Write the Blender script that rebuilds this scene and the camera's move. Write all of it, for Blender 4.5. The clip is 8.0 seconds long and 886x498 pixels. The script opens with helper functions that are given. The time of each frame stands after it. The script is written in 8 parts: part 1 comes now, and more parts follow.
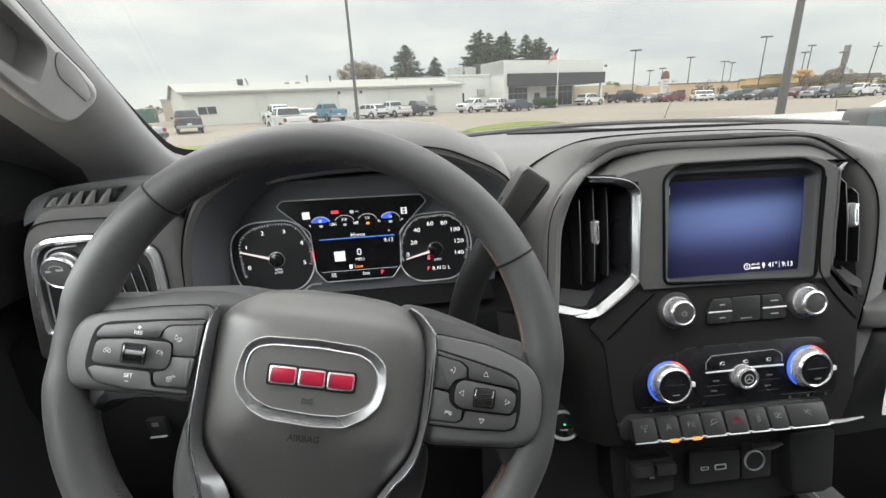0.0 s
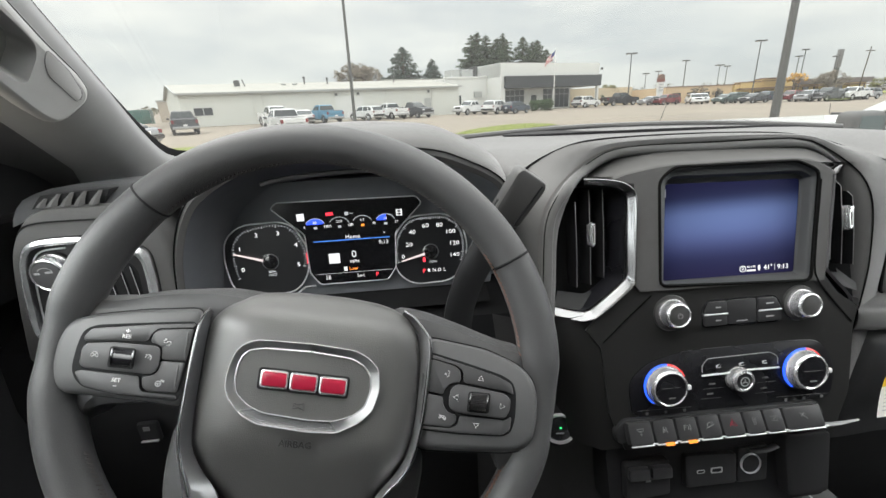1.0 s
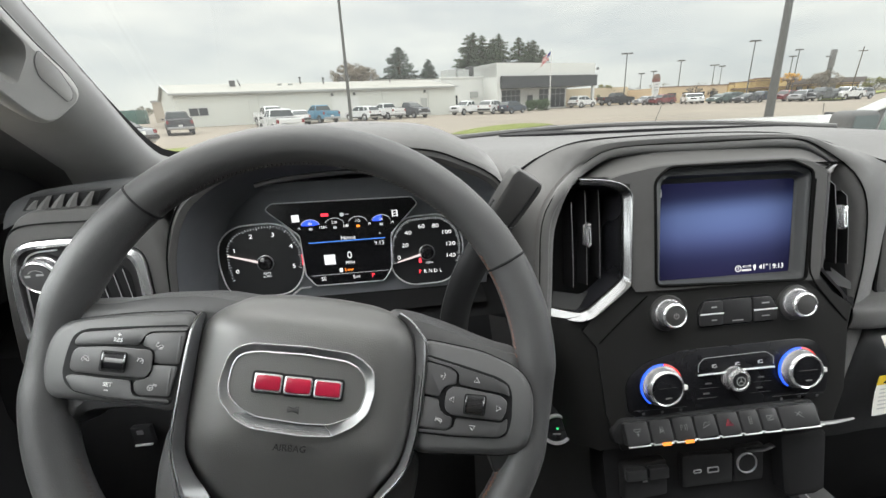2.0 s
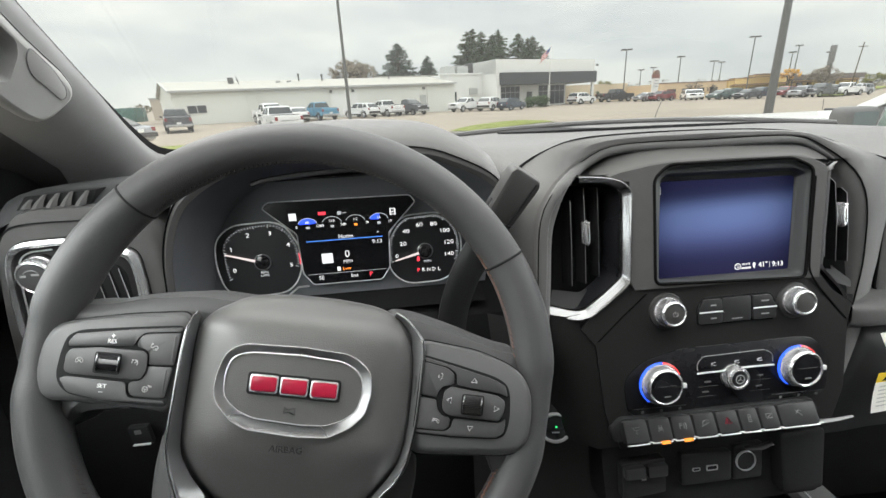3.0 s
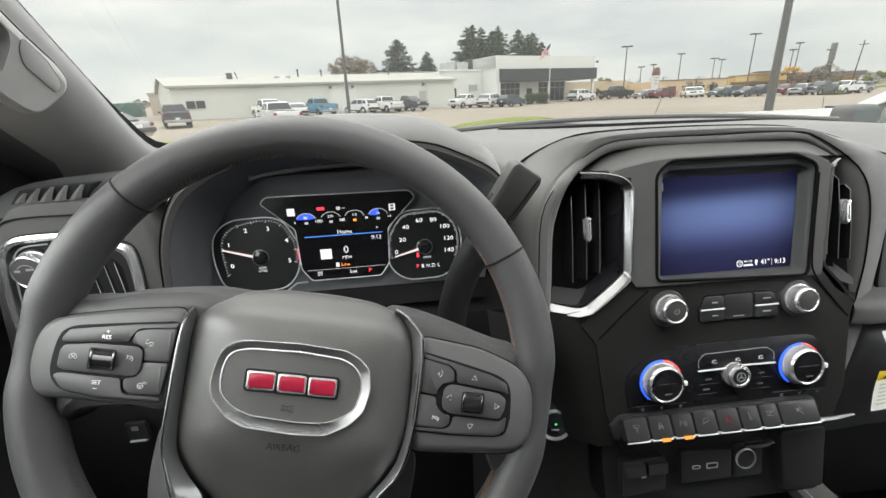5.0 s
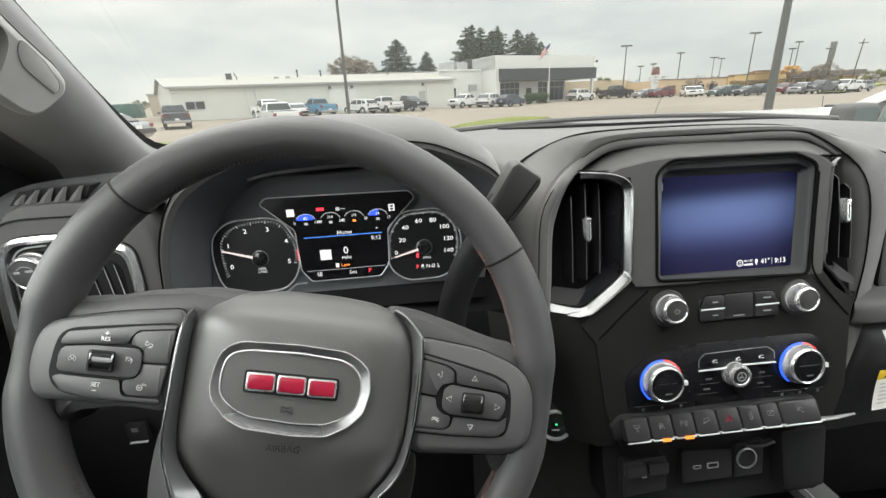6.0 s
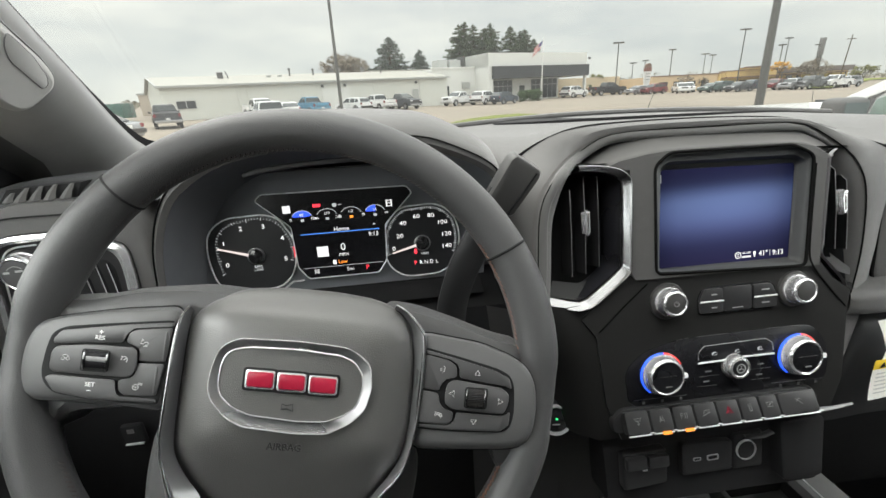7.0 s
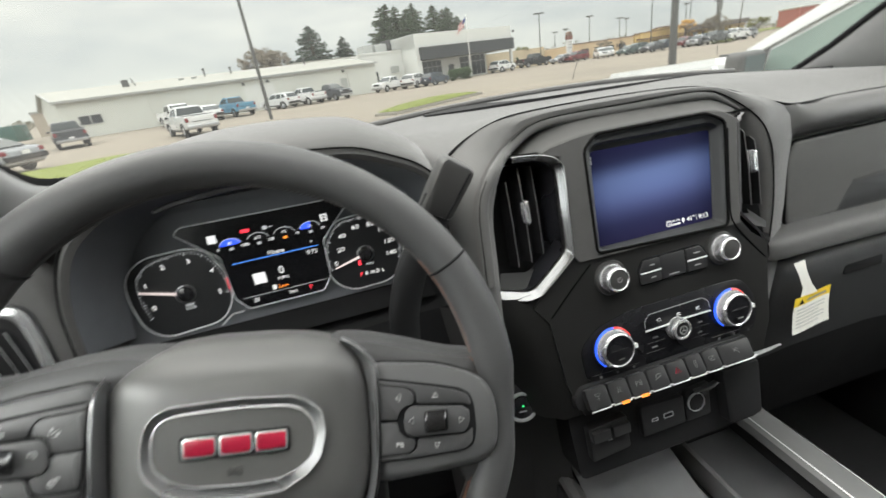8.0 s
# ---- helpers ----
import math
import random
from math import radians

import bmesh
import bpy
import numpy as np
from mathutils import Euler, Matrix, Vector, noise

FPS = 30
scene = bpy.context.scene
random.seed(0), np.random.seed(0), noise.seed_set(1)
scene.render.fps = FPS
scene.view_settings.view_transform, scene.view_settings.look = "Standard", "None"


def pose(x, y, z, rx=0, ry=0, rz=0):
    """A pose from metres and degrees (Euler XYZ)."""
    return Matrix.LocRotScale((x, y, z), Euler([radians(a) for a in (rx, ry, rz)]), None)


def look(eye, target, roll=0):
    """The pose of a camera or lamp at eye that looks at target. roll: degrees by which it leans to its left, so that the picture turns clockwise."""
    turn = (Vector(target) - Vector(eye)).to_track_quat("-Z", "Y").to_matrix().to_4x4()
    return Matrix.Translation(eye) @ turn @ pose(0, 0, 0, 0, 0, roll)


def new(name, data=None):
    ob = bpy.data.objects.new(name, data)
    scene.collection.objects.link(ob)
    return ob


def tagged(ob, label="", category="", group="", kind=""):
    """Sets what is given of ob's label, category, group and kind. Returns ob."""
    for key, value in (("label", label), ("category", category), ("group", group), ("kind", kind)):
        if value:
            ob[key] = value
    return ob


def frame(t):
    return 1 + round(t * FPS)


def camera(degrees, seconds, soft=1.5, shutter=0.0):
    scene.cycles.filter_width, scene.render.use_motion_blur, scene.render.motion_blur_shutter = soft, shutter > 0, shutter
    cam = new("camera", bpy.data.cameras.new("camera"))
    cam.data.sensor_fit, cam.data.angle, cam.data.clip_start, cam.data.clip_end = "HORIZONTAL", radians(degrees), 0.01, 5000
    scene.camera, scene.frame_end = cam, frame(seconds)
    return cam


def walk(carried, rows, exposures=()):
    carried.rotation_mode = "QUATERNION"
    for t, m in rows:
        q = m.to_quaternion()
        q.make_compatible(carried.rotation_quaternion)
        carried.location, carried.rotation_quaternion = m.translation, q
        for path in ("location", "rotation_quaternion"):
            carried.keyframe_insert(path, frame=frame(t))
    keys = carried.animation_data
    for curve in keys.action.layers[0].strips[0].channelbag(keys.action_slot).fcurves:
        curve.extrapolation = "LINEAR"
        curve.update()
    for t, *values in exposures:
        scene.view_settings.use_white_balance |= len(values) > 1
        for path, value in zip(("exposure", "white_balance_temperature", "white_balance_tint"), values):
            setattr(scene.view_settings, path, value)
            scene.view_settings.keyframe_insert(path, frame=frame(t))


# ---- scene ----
cam = camera(94.7, 8.0, shutter=0.4)
PATH = [
    (0, (-0.3778, -0.0272, 1.7822), (-0.2797, 1.8585, 1.123), -3.41),
    (0.5, (-0.3775, -0.0257, 1.7815), (-0.2733, 1.8603, 1.1241), -3.26),
    (1, (-0.3757, -0.024, 1.7814), (-0.2616, 1.8634, 1.1298), -3.20),
    (1.5, (-0.3754, -0.0233, 1.7814), (-0.249, 1.8642, 1.1322), -3.12),
    (3, (-0.3723, -0.0188, 1.7821), (-0.2417, 1.8627, 1.1166), -3.38),
    (3.5, (-0.3731, -0.0178, 1.7814), (-0.2422, 1.8611, 1.1085), -3.35),
    (4, (-0.3752, -0.0111, 1.777), (-0.239, 1.8633, 1.0928), -3.12),
    (4.5, (-0.3737, -0.0148, 1.7792), (-0.2396, 1.8611, 1.0986), -3.08),
    (6, (-0.3725, -0.0139, 1.7799), (-0.2391, 1.862, 1.0992), -3.32),
    (6.5, (-0.3736, -0.0137, 1.7788), (-0.2382, 1.8612, 1.0957), -3.29),
    (7, (-0.3769, -0.0108, 1.7755), (-0.2196, 1.8596, 1.0848), -3.68),
    (7.5, (-0.3687, -0.0134, 1.7846), (-0.1327, 1.8432, 1.0795), -5.52),
    (7.7, (-0.371, -0.008, 1.788), (-0.071, 1.825, 1.046), -6.5),
    (7.9, (-0.370, -0.003, 1.790), (-0.025, 1.812, 1.024), -7.9),
    (8, (-0.3607, 0.007, 1.792), (0.0076, 1.8114, 1.0118), -9.20),
]
walk(cam, [(t, look(eye, target, roll)) for t, eye, target, roll in PATH],
     [(0, 1.42, 6480, 10), (3, 1.42, 6500, 9), (4.5, 1.42, 6550, 9), (8, 1.38, 6600, 8)])


# ---------------------------------------------------------------- world, sun, exposure
world = bpy.data.worlds.new("overcast_sky")
scene.world = world
world.use_nodes = True
wn, wl = world.node_tree.nodes, world.node_tree.links
wn.clear()
w_out = wn.new("ShaderNodeOutputWorld")
w_bg = wn.new("ShaderNodeBackground")
w_sky = wn.new("ShaderNodeTexSky")
w_sky.sky_type = "NISHITA"
w_sky.sun_disc = False
w_sky.sun_elevation, w_sky.sun_rotation = radians(57), radians(-51)
w_co = wn.new("ShaderNodeTexCoord")
w_sep = wn.new("ShaderNodeSeparateXYZ")
w_ramp = wn.new("ShaderNodeValToRGB")
w_map = wn.new("ShaderNodeMapping")
w_map.inputs["Scale"].default_value = (1.3, 1.3, 5.0)
w_noise = wn.new("ShaderNodeTexNoise")
w_noise.inputs["Scale"].default_value = 2.2
w_noise.inputs["Detail"].default_value = 5
w_noise.inputs["Roughness"].default_value = 0.55
w_cl = wn.new("ShaderNodeValToRGB")
w_mul = wn.new("ShaderNodeMix")
w_mul.data_type, w_mul.blend_type = "RGBA", "MULTIPLY"
w_mul.inputs[0].default_value = 1.0
w_mix = wn.new("ShaderNodeMix")
w_mix.data_type, w_mix.blend_type = "RGBA", "ADD"
w_mix.inputs[0].default_value = 0.012
e = w_ramp.color_ramp.elements
e[0].position, e[0].color = 0.0, (1.48, 1.53, 1.50, 1)
e[1].position, e[1].color = 1.0, (6.6, 6.6, 6.5, 1)
x = w_ramp.color_ramp.elements.new(0.08)
x.color = (1.50, 1.555, 1.54, 1)
x = w_ramp.color_ramp.elements.new(0.25)
x.color = (1.84, 1.85, 1.775, 1)
x = w_ramp.color_ramp.elements.new(0.5)
x.color = (4.0, 4.0, 3.95, 1)
e = w_cl.color_ramp.elements
e[0].position, e[0].color = 0.36, (0.80, 0.83, 0.865, 1)
e[1].position, e[1].color = 0.66, (1.13, 1.12, 1.095, 1)
wl.new(w_co.outputs["Generated"], w_sep.inputs[0])
wl.new(w_sep.outputs["Z"], w_ramp.inputs[0])
wl.new(w_co.outputs["Generated"], w_map.inputs[0])
wl.new(w_map.outputs[0], w_noise.inputs["Vector"])
wl.new(w_noise.outputs[0], w_cl.inputs[0])
wl.new(w_ramp.outputs[0], w_mul.inputs[6])
wl.new(w_cl.outputs[0], w_mul.inputs[7])
wl.new(w_mul.outputs[2], w_mix.inputs[6])
wl.new(w_sky.outputs[0], w_mix.inputs[7])
wl.new(w_mix.outputs[2], w_bg.inputs[0])
w_bg.inputs[1].default_value = 1.0
wl.new(w_bg.outputs[0], w_out.inputs[0])

sun_data = bpy.data.lights.new("sun", "SUN")
sun_data.energy, sun_data.angle, sun_data.color = 1.5, radians(40), (1.0, 0.97, 0.93)
sun = new("sun", sun_data)
sun.matrix_basis = look((0, 0, 30), (5, -4, 20))

# ---------------------------------------------------------------- materials


def mat(name, col, rough=0.5, metal=0.0, var=0.12, scale=40.0, bump=0.0, bscale=400.0, coat=0.0, spec=0.5, rvar=0.08):
    """A surface with colour variation at two scales, uneven gloss and fine relief."""
    m = bpy.data.materials.new(name)
    m.use_nodes = True
    nt = m.node_tree
    b = nt.nodes["Principled BSDF"]
    b.inputs["Metallic"].default_value = metal
    b.inputs["Specular IOR Level"].default_value = spec
    b.inputs["Coat Weight"].default_value = coat
    b.inputs["Coat Roughness"].default_value = 0.08
    tc = nt.nodes.new("ShaderNodeTexCoord")
    n1 = nt.nodes.new("ShaderNodeTexNoise")
    n1.inputs["Scale"].default_value = scale
    n1.inputs["Detail"].default_value = 6
    n1.inputs["Roughness"].default_value = 0.65
    nt.links.new(tc.outputs["Object"], n1.inputs["Vector"])
    mix = nt.nodes.new("ShaderNodeMix")
    mix.data_type = "RGBA"
    mix.inputs[6].default_value = (*[c * (1 - var) for c in col], 1)
    mix.inputs[7].default_value = (*[min(1, c * (1 + var)) for c in col], 1)
    nt.links.new(n1.outputs[0], mix.inputs[0])
    nt.links.new(mix.outputs[2], b.inputs["Base Color"])
    n2 = nt.nodes.new("ShaderNodeTexNoise")
    n2.inputs["Scale"].default_value = scale * 0.21
    n2.inputs["Detail"].default_value = 4
    nt.links.new(tc.outputs["Object"], n2.inputs["Vector"])
    mr = nt.nodes.new("ShaderNodeMapRange")
    mr.inputs["To Min"].default_value = max(0.02, rough - rvar)
    mr.inputs["To Max"].default_value = min(1, rough + rvar)
    nt.links.new(n2.outputs[0], mr.inputs["Value"])
    nt.links.new(mr.outputs[0], b.inputs["Roughness"])
    if bump:
        n3 = nt.nodes.new("ShaderNodeTexNoise")
        n3.inputs["Scale"].default_value = bscale
        n3.inputs["Detail"].default_value = 2
        nt.links.new(tc.outputs["Object"], n3.inputs["Vector"])
        bp = nt.nodes.new("ShaderNodeBump")
        bp.inputs["Strength"].default_value = bump
        bp.inputs["Distance"].default_value = 0.3 / bscale
        nt.links.new(n3.outputs[0], bp.inputs["Height"])
        nt.links.new(bp.outputs[0], b.inputs["Normal"])
    return m


def leather(name, col, rough=0.5, grain=520.0, strength=0.35, spec=0.5):
    """Grained leather or soft-touch skin: cells with creases between them."""
    m = mat(name, col, rough, var=0.14, scale=25, rvar=0.06, spec=spec)
    nt = m.node_tree
    b = nt.nodes["Principled BSDF"]
    tc = nt.nodes.new("ShaderNodeTexCoord")
    v = nt.nodes.new("ShaderNodeTexVoronoi")
    v.feature = "DISTANCE_TO_EDGE"
    v.inputs["Scale"].default_value = grain
    nt.links.new(tc.outputs["Object"], v.inputs["Vector"])
    r = nt.nodes.new("ShaderNodeMapRange")
    r.inputs["From Max"].default_value = 0.25
    nt.links.new(v.outputs["Distance"], r.inputs["Value"])
    bp = nt.nodes.new("ShaderNodeBump")
    bp.inputs["Strength"].default_value = strength
    bp.inputs["Distance"].default_value = 0.0003
    nt.links.new(r.outputs[0], bp.inputs["Height"])
    nt.links.new(bp.outputs[0], b.inputs["Normal"])
    return m


def glow(name, col, strength, base=(0.01, 0.01, 0.01), rough=0.2):
    m = bpy.data.materials.new(name)
    m.use_nodes = True
    b = m.node_tree.nodes["Principled BSDF"]
    b.inputs["Base Color"].default_value = (*base, 1)
    b.inputs["Roughness"].default_value = rough
    b.inputs["Emission Color"].default_value = (*col, 1)
    b.inputs["Emission Strength"].default_value = strength * 0.7
    return m


def clear_glass(name, tint, gloss=0.05, veil=0.0):
    m = bpy.data.materials.new(name)
    m.use_nodes = True
    nt = m.node_tree
    nt.nodes.clear()
    o = nt.nodes.new("ShaderNodeOutputMaterial")
    t = nt.nodes.new("ShaderNodeBsdfTransparent")
    t.inputs[0].default_value = (*tint, 1)
    g = nt.nodes.new("ShaderNodeBsdfGlossy")
    g.inputs["Roughness"].default_value = 0.02
    mx = nt.nodes.new("ShaderNodeMixShader")
    mx.inputs[0].default_value = gloss
    nt.links.new(t.outputs[0], mx.inputs[1])
    nt.links.new(g.outputs[0], mx.inputs[2])
    # Uneven translucent film lays a pale haze over the view through it.
    film = nt.nodes.new("ShaderNodeBsdfTranslucent")
    film.inputs[0].default_value = (0.8, 0.8, 0.78, 1)
    noise = nt.nodes.new("ShaderNodeTexNoise")
    noise.inputs["Scale"].default_value = 2.5
    noise.inputs["Detail"].default_value = 4
    amount = nt.nodes.new("ShaderNodeMapRange")
    amount.inputs["From Min"].default_value, amount.inputs["From Max"].default_value = 0.3, 0.7
    amount.inputs["To Min"].default_value, amount.inputs["To Max"].default_value = veil * 0.6, veil * 1.4
    tc = nt.nodes.new("ShaderNodeTexCoord")
    nt.links.new(tc.outputs["Object"], noise.inputs["Vector"])
    nt.links.new(noise.outputs[0], amount.inputs["Value"])
    mx2 = nt.nodes.new("ShaderNodeMixShader")
    nt.links.new(amount.outputs[0], mx2.inputs[0])
    nt.links.new(mx.outputs[0], mx2.inputs[1])
    nt.links.new(film.outputs[0], mx2.inputs[2])
    nt.links.new(mx2.outputs[0], o.inputs[0])
    return m


M_PAD = leather("soft_dash_skin", (0.062, 0.0605, 0.0595), 0.55, 650, 0.3, 0.44)
pb = M_PAD.node_tree.nodes["Principled BSDF"]
pb.inputs["Sheen Weight"].default_value, pb.inputs["Sheen Roughness"].default_value = 0.15, 0.5
M_LEATHER = leather("wheel_leather", (0.053, 0.053, 0.054), 0.40, 800, 0.3, 0.46)
M_PLASTIC = mat("dark_plastic", (0.014, 0.014, 0.0148), 0.50, bump=0.25, bscale=900, spec=0.35)
M_PANEL = mat("stack_panel", (0.030, 0.0295, 0.029), 0.36, bump=0.12, bscale=900, spec=0.6)
M_PLATE = mat("grey_trim_plate", (0.068, 0.067, 0.066), 0.46, metal=0.0, spec=0.10, bump=0.1, bscale=900)
M_GLOSS = mat("gloss_black", (0.012, 0.012, 0.013), 0.12, rvar=0.04)
# Lower part of the same plate plastic, darkened for its shade.
M_FACESHADE = mat("satin_black_face", (0.011, 0.0109, 0.0107), 0.33, spec=0.34, bump=0.1, bscale=900)
M_KNOB = mat("knob_silver", (0.80, 0.80, 0.81), 0.22, metal=0.9, var=0.05)
M_EMBLEM = mat("emblem_silver", (0.86, 0.86, 0.87), 0.27, metal=1.0, var=0.04)
M_SILVERLINE = mat("silver_line", (0.72, 0.73, 0.74), 0.30, metal=0.3, var=0.04)
M_BLACK = mat("deep_black", (0.011, 0.011, 0.0118), 0.7, spec=0.2)
M_BUTTON = mat("button_plastic", (0.017, 0.017, 0.0178), 0.44, bump=0.1, bscale=1200, spec=0.38)
M_WKEY = mat("wheel_key", (0.054, 0.054, 0.055), 0.44, bump=0.1, bscale=1200)
M_HUB = leather("airbag_skin", (0.066, 0.065, 0.063), 0.36, 700, 0.22)
M_HUB.node_tree.nodes["Principled BSDF"].inputs["Specular IOR Level"].default_value = 0.9
M_SPOKE = mat("spoke_plastic", (0.074, 0.074, 0.075), 0.46, bump=0.15, bscale=1100)
M_CHROME = mat("chrome", (0.33, 0.33, 0.335), 0.22, metal=1.0, var=0.03, rvar=0.04)
M_SATIN = mat("satin_silver", (0.58, 0.58, 0.59), 0.32, metal=0.55, var=0.05)
M_SATINEDGE = mat("satin_edge", (0.17, 0.17, 0.175), 0.48, metal=0.45, var=0.05)
M_DARKCHROME = mat("dark_chrome", (0.16, 0.16, 0.165), 0.26, metal=1.0, var=0.05)
M_TRIM = mat("pillar_trim", (0.30, 0.30, 0.298), 0.62, bump=0.2, bscale=800, scale=18)
M_HANDLE = mat("grab_handle_skin", (0.40, 0.40, 0.393), 0.40, bump=0.1, bscale=800, scale=18)
M_HEAD = mat("headliner_cloth", (0.55, 0.54, 0.52), 0.95, bump=0.3, bscale=1500)
M_FRIT = mat("black_glass_border", (0.012, 0.012, 0.013), 0.7, spec=0.08)
M_STITCH = mat("lit_brown_thread", (0.19, 0.105, 0.078), 0.7)
M_DSTITCH = mat("dark_and_shaded_thread", (0.075, 0.064, 0.060), 0.8)
M_CARPET = mat("carpet", (0.045, 0.045, 0.047), 0.95, bump=0.6, bscale=600)
M_WHITE_MARK = mat("white_print", (0.75, 0.75, 0.75), 0.5, var=0.03)
M_KEYPRINT = mat("soft_white_print", (0.42, 0.42, 0.42), 0.5, var=0.03)
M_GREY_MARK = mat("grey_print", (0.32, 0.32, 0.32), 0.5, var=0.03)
# Emboss in a darker tone, painting in the shade at its edges.
M_EMBOSS = mat("emboss_shade", (0.012, 0.012, 0.012), 0.5)
M_RED_ENAMEL = mat("red_enamel", (0.27, 0.010, 0.030), 0.28, var=0.06, coat=0.3)
M_THROAT = mat("hood_lining", (0.13, 0.136, 0.146), 0.6, spec=0.3)
M_STRIP = mat("dark_satin_strip", (0.26, 0.26, 0.265), 0.30, metal=0.8, var=0.05)
M_FRAME_GREY = mat("screen_bezel", (0.034, 0.035, 0.0365), 0.42, bump=0.08, bscale=900)
M_BRIGHT = mat("bright_silver", (0.66, 0.665, 0.67), 0.24, metal=0.8, var=0.04)
M_DARKPAD = leather("dark_and_shaded_skin", (0.040, 0.041, 0.043), 0.6, 650, 0.3)
M_TRAY = mat("rubber_tray_mat", (0.12, 0.121, 0.125), 0.6, bump=0.3, bscale=700)
M_RAIL = mat("rail_grey", (0.12, 0.12, 0.12), 0.38, metal=0.3, bump=0.1, bscale=900)
M_CLIMATE = mat("climate_black", (0.006, 0.006, 0.007), 0.28, spec=0.35)
M_TAG = mat("paper_tag", (0.78, 0.77, 0.72), 0.7, var=0.05)
M_TAG_Y = mat("yellow_print", (0.85, 0.60, 0.04), 0.6, var=0.05)
M_TAGPRINT = mat("pale_grey_print", (0.50, 0.50, 0.49), 0.7)
M_TOGGLEPRINT = mat("dim_toggle_print", (0.15, 0.15, 0.15), 0.6)
M_DIMPRINT = mat("dim_print", (0.10, 0.10, 0.10), 0.6)
M_PRINT = mat("print_grey", (0.30, 0.30, 0.30), 0.7)
# Tint dims the outside against the bright cab; it casts no shade inside.
M_SHIELD = clear_glass("windshield_glass", (0.170, 0.172, 0.167), 0.018, 0.007)

E_WHITE = glow("display_white", (1.0, 1.0, 1.0), 0.62)
E_NEEDLE = glow("needle_glow", (1.0, 0.86, 0.84), 0.50)
E_DIM = glow("display_grey", (0.75, 0.78, 0.8), 0.45)
E_RED = glow("display_red", (1.0, 0.05, 0.08), 0.9)
E_BLUE = glow("display_blue", (0.03, 0.09, 1.0), 1.0)
E_LINE = glow("display_line_blue", (0.10, 0.32, 1.0), 0.8)
E_AMBER = glow("display_amber", (1.0, 0.30, 0.04), 0.9)
E_GREEN = glow("indicator_green", (0.05, 0.9, 0.25), 1.0)
E_RINGB = glow("ring_blue", (0.02, 0.10, 1.0), 1.15)
E_RINGR = glow("ring_red", (1.0, 0.03, 0.03), 0.8)
M_DIAL = mat("dial_face", (0.012, 0.0125, 0.0135), 0.35)
M_LCD = mat("lcd_black", (0.004, 0.004, 0.005), 0.25, rvar=0.03)


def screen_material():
    """A panel whose emission paints a blue reflection, brightest in a broad soft band."""
    m = bpy.data.materials.new("touchscreen_reflection")
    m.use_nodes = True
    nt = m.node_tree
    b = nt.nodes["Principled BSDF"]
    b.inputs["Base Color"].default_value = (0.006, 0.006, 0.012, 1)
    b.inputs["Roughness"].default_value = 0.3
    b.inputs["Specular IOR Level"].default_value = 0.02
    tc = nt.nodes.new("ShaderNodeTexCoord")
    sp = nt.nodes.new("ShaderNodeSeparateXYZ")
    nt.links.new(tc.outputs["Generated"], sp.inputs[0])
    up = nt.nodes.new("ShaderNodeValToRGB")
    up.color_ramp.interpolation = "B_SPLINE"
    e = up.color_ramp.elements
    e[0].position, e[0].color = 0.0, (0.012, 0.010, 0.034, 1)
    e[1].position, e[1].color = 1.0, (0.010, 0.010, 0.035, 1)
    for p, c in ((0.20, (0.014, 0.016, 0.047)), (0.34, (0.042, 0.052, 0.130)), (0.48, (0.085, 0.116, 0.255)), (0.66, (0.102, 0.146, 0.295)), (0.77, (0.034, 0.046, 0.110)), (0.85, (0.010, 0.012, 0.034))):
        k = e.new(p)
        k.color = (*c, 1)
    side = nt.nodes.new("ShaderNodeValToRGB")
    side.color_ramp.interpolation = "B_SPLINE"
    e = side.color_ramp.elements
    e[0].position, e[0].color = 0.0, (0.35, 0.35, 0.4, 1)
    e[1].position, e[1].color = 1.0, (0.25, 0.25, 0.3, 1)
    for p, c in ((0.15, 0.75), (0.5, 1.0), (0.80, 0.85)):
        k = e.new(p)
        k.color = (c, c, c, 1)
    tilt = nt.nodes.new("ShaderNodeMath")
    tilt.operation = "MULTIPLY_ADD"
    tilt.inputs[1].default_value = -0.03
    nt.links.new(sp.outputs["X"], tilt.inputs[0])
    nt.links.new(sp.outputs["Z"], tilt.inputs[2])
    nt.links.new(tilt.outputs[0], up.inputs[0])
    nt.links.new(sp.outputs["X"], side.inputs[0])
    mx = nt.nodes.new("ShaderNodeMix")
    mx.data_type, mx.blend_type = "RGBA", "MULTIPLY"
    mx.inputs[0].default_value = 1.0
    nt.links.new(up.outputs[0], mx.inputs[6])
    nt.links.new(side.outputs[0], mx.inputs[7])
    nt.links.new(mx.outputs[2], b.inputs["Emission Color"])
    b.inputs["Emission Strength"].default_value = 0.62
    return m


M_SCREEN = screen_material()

# ---------------------------------------------------------------- building helpers


def thing(name, at, label, category, group="", kind=""):
    """A top-level thing: an Empty at its base that its parts hang on."""
    ob = new(name)
    ob.empty_display_size = 0.05
    ob.matrix_basis = at if isinstance(at, Matrix) else Matrix.Translation(at)
    return tagged(ob, label, category, group, kind)


def finish(bm, name, material, smooth=38):
    bmesh.ops.recalc_face_normals(bm, faces=bm.faces)
    me = bpy.data.meshes.new(name)
    bm.to_mesh(me)
    bm.free()
    if material:
        me.materials.append(material)
    if smooth:
        me.polygons.foreach_set("use_smooth", [True] * len(me.polygons))
        me.set_sharp_from_angle(angle=radians(smooth))
    return me


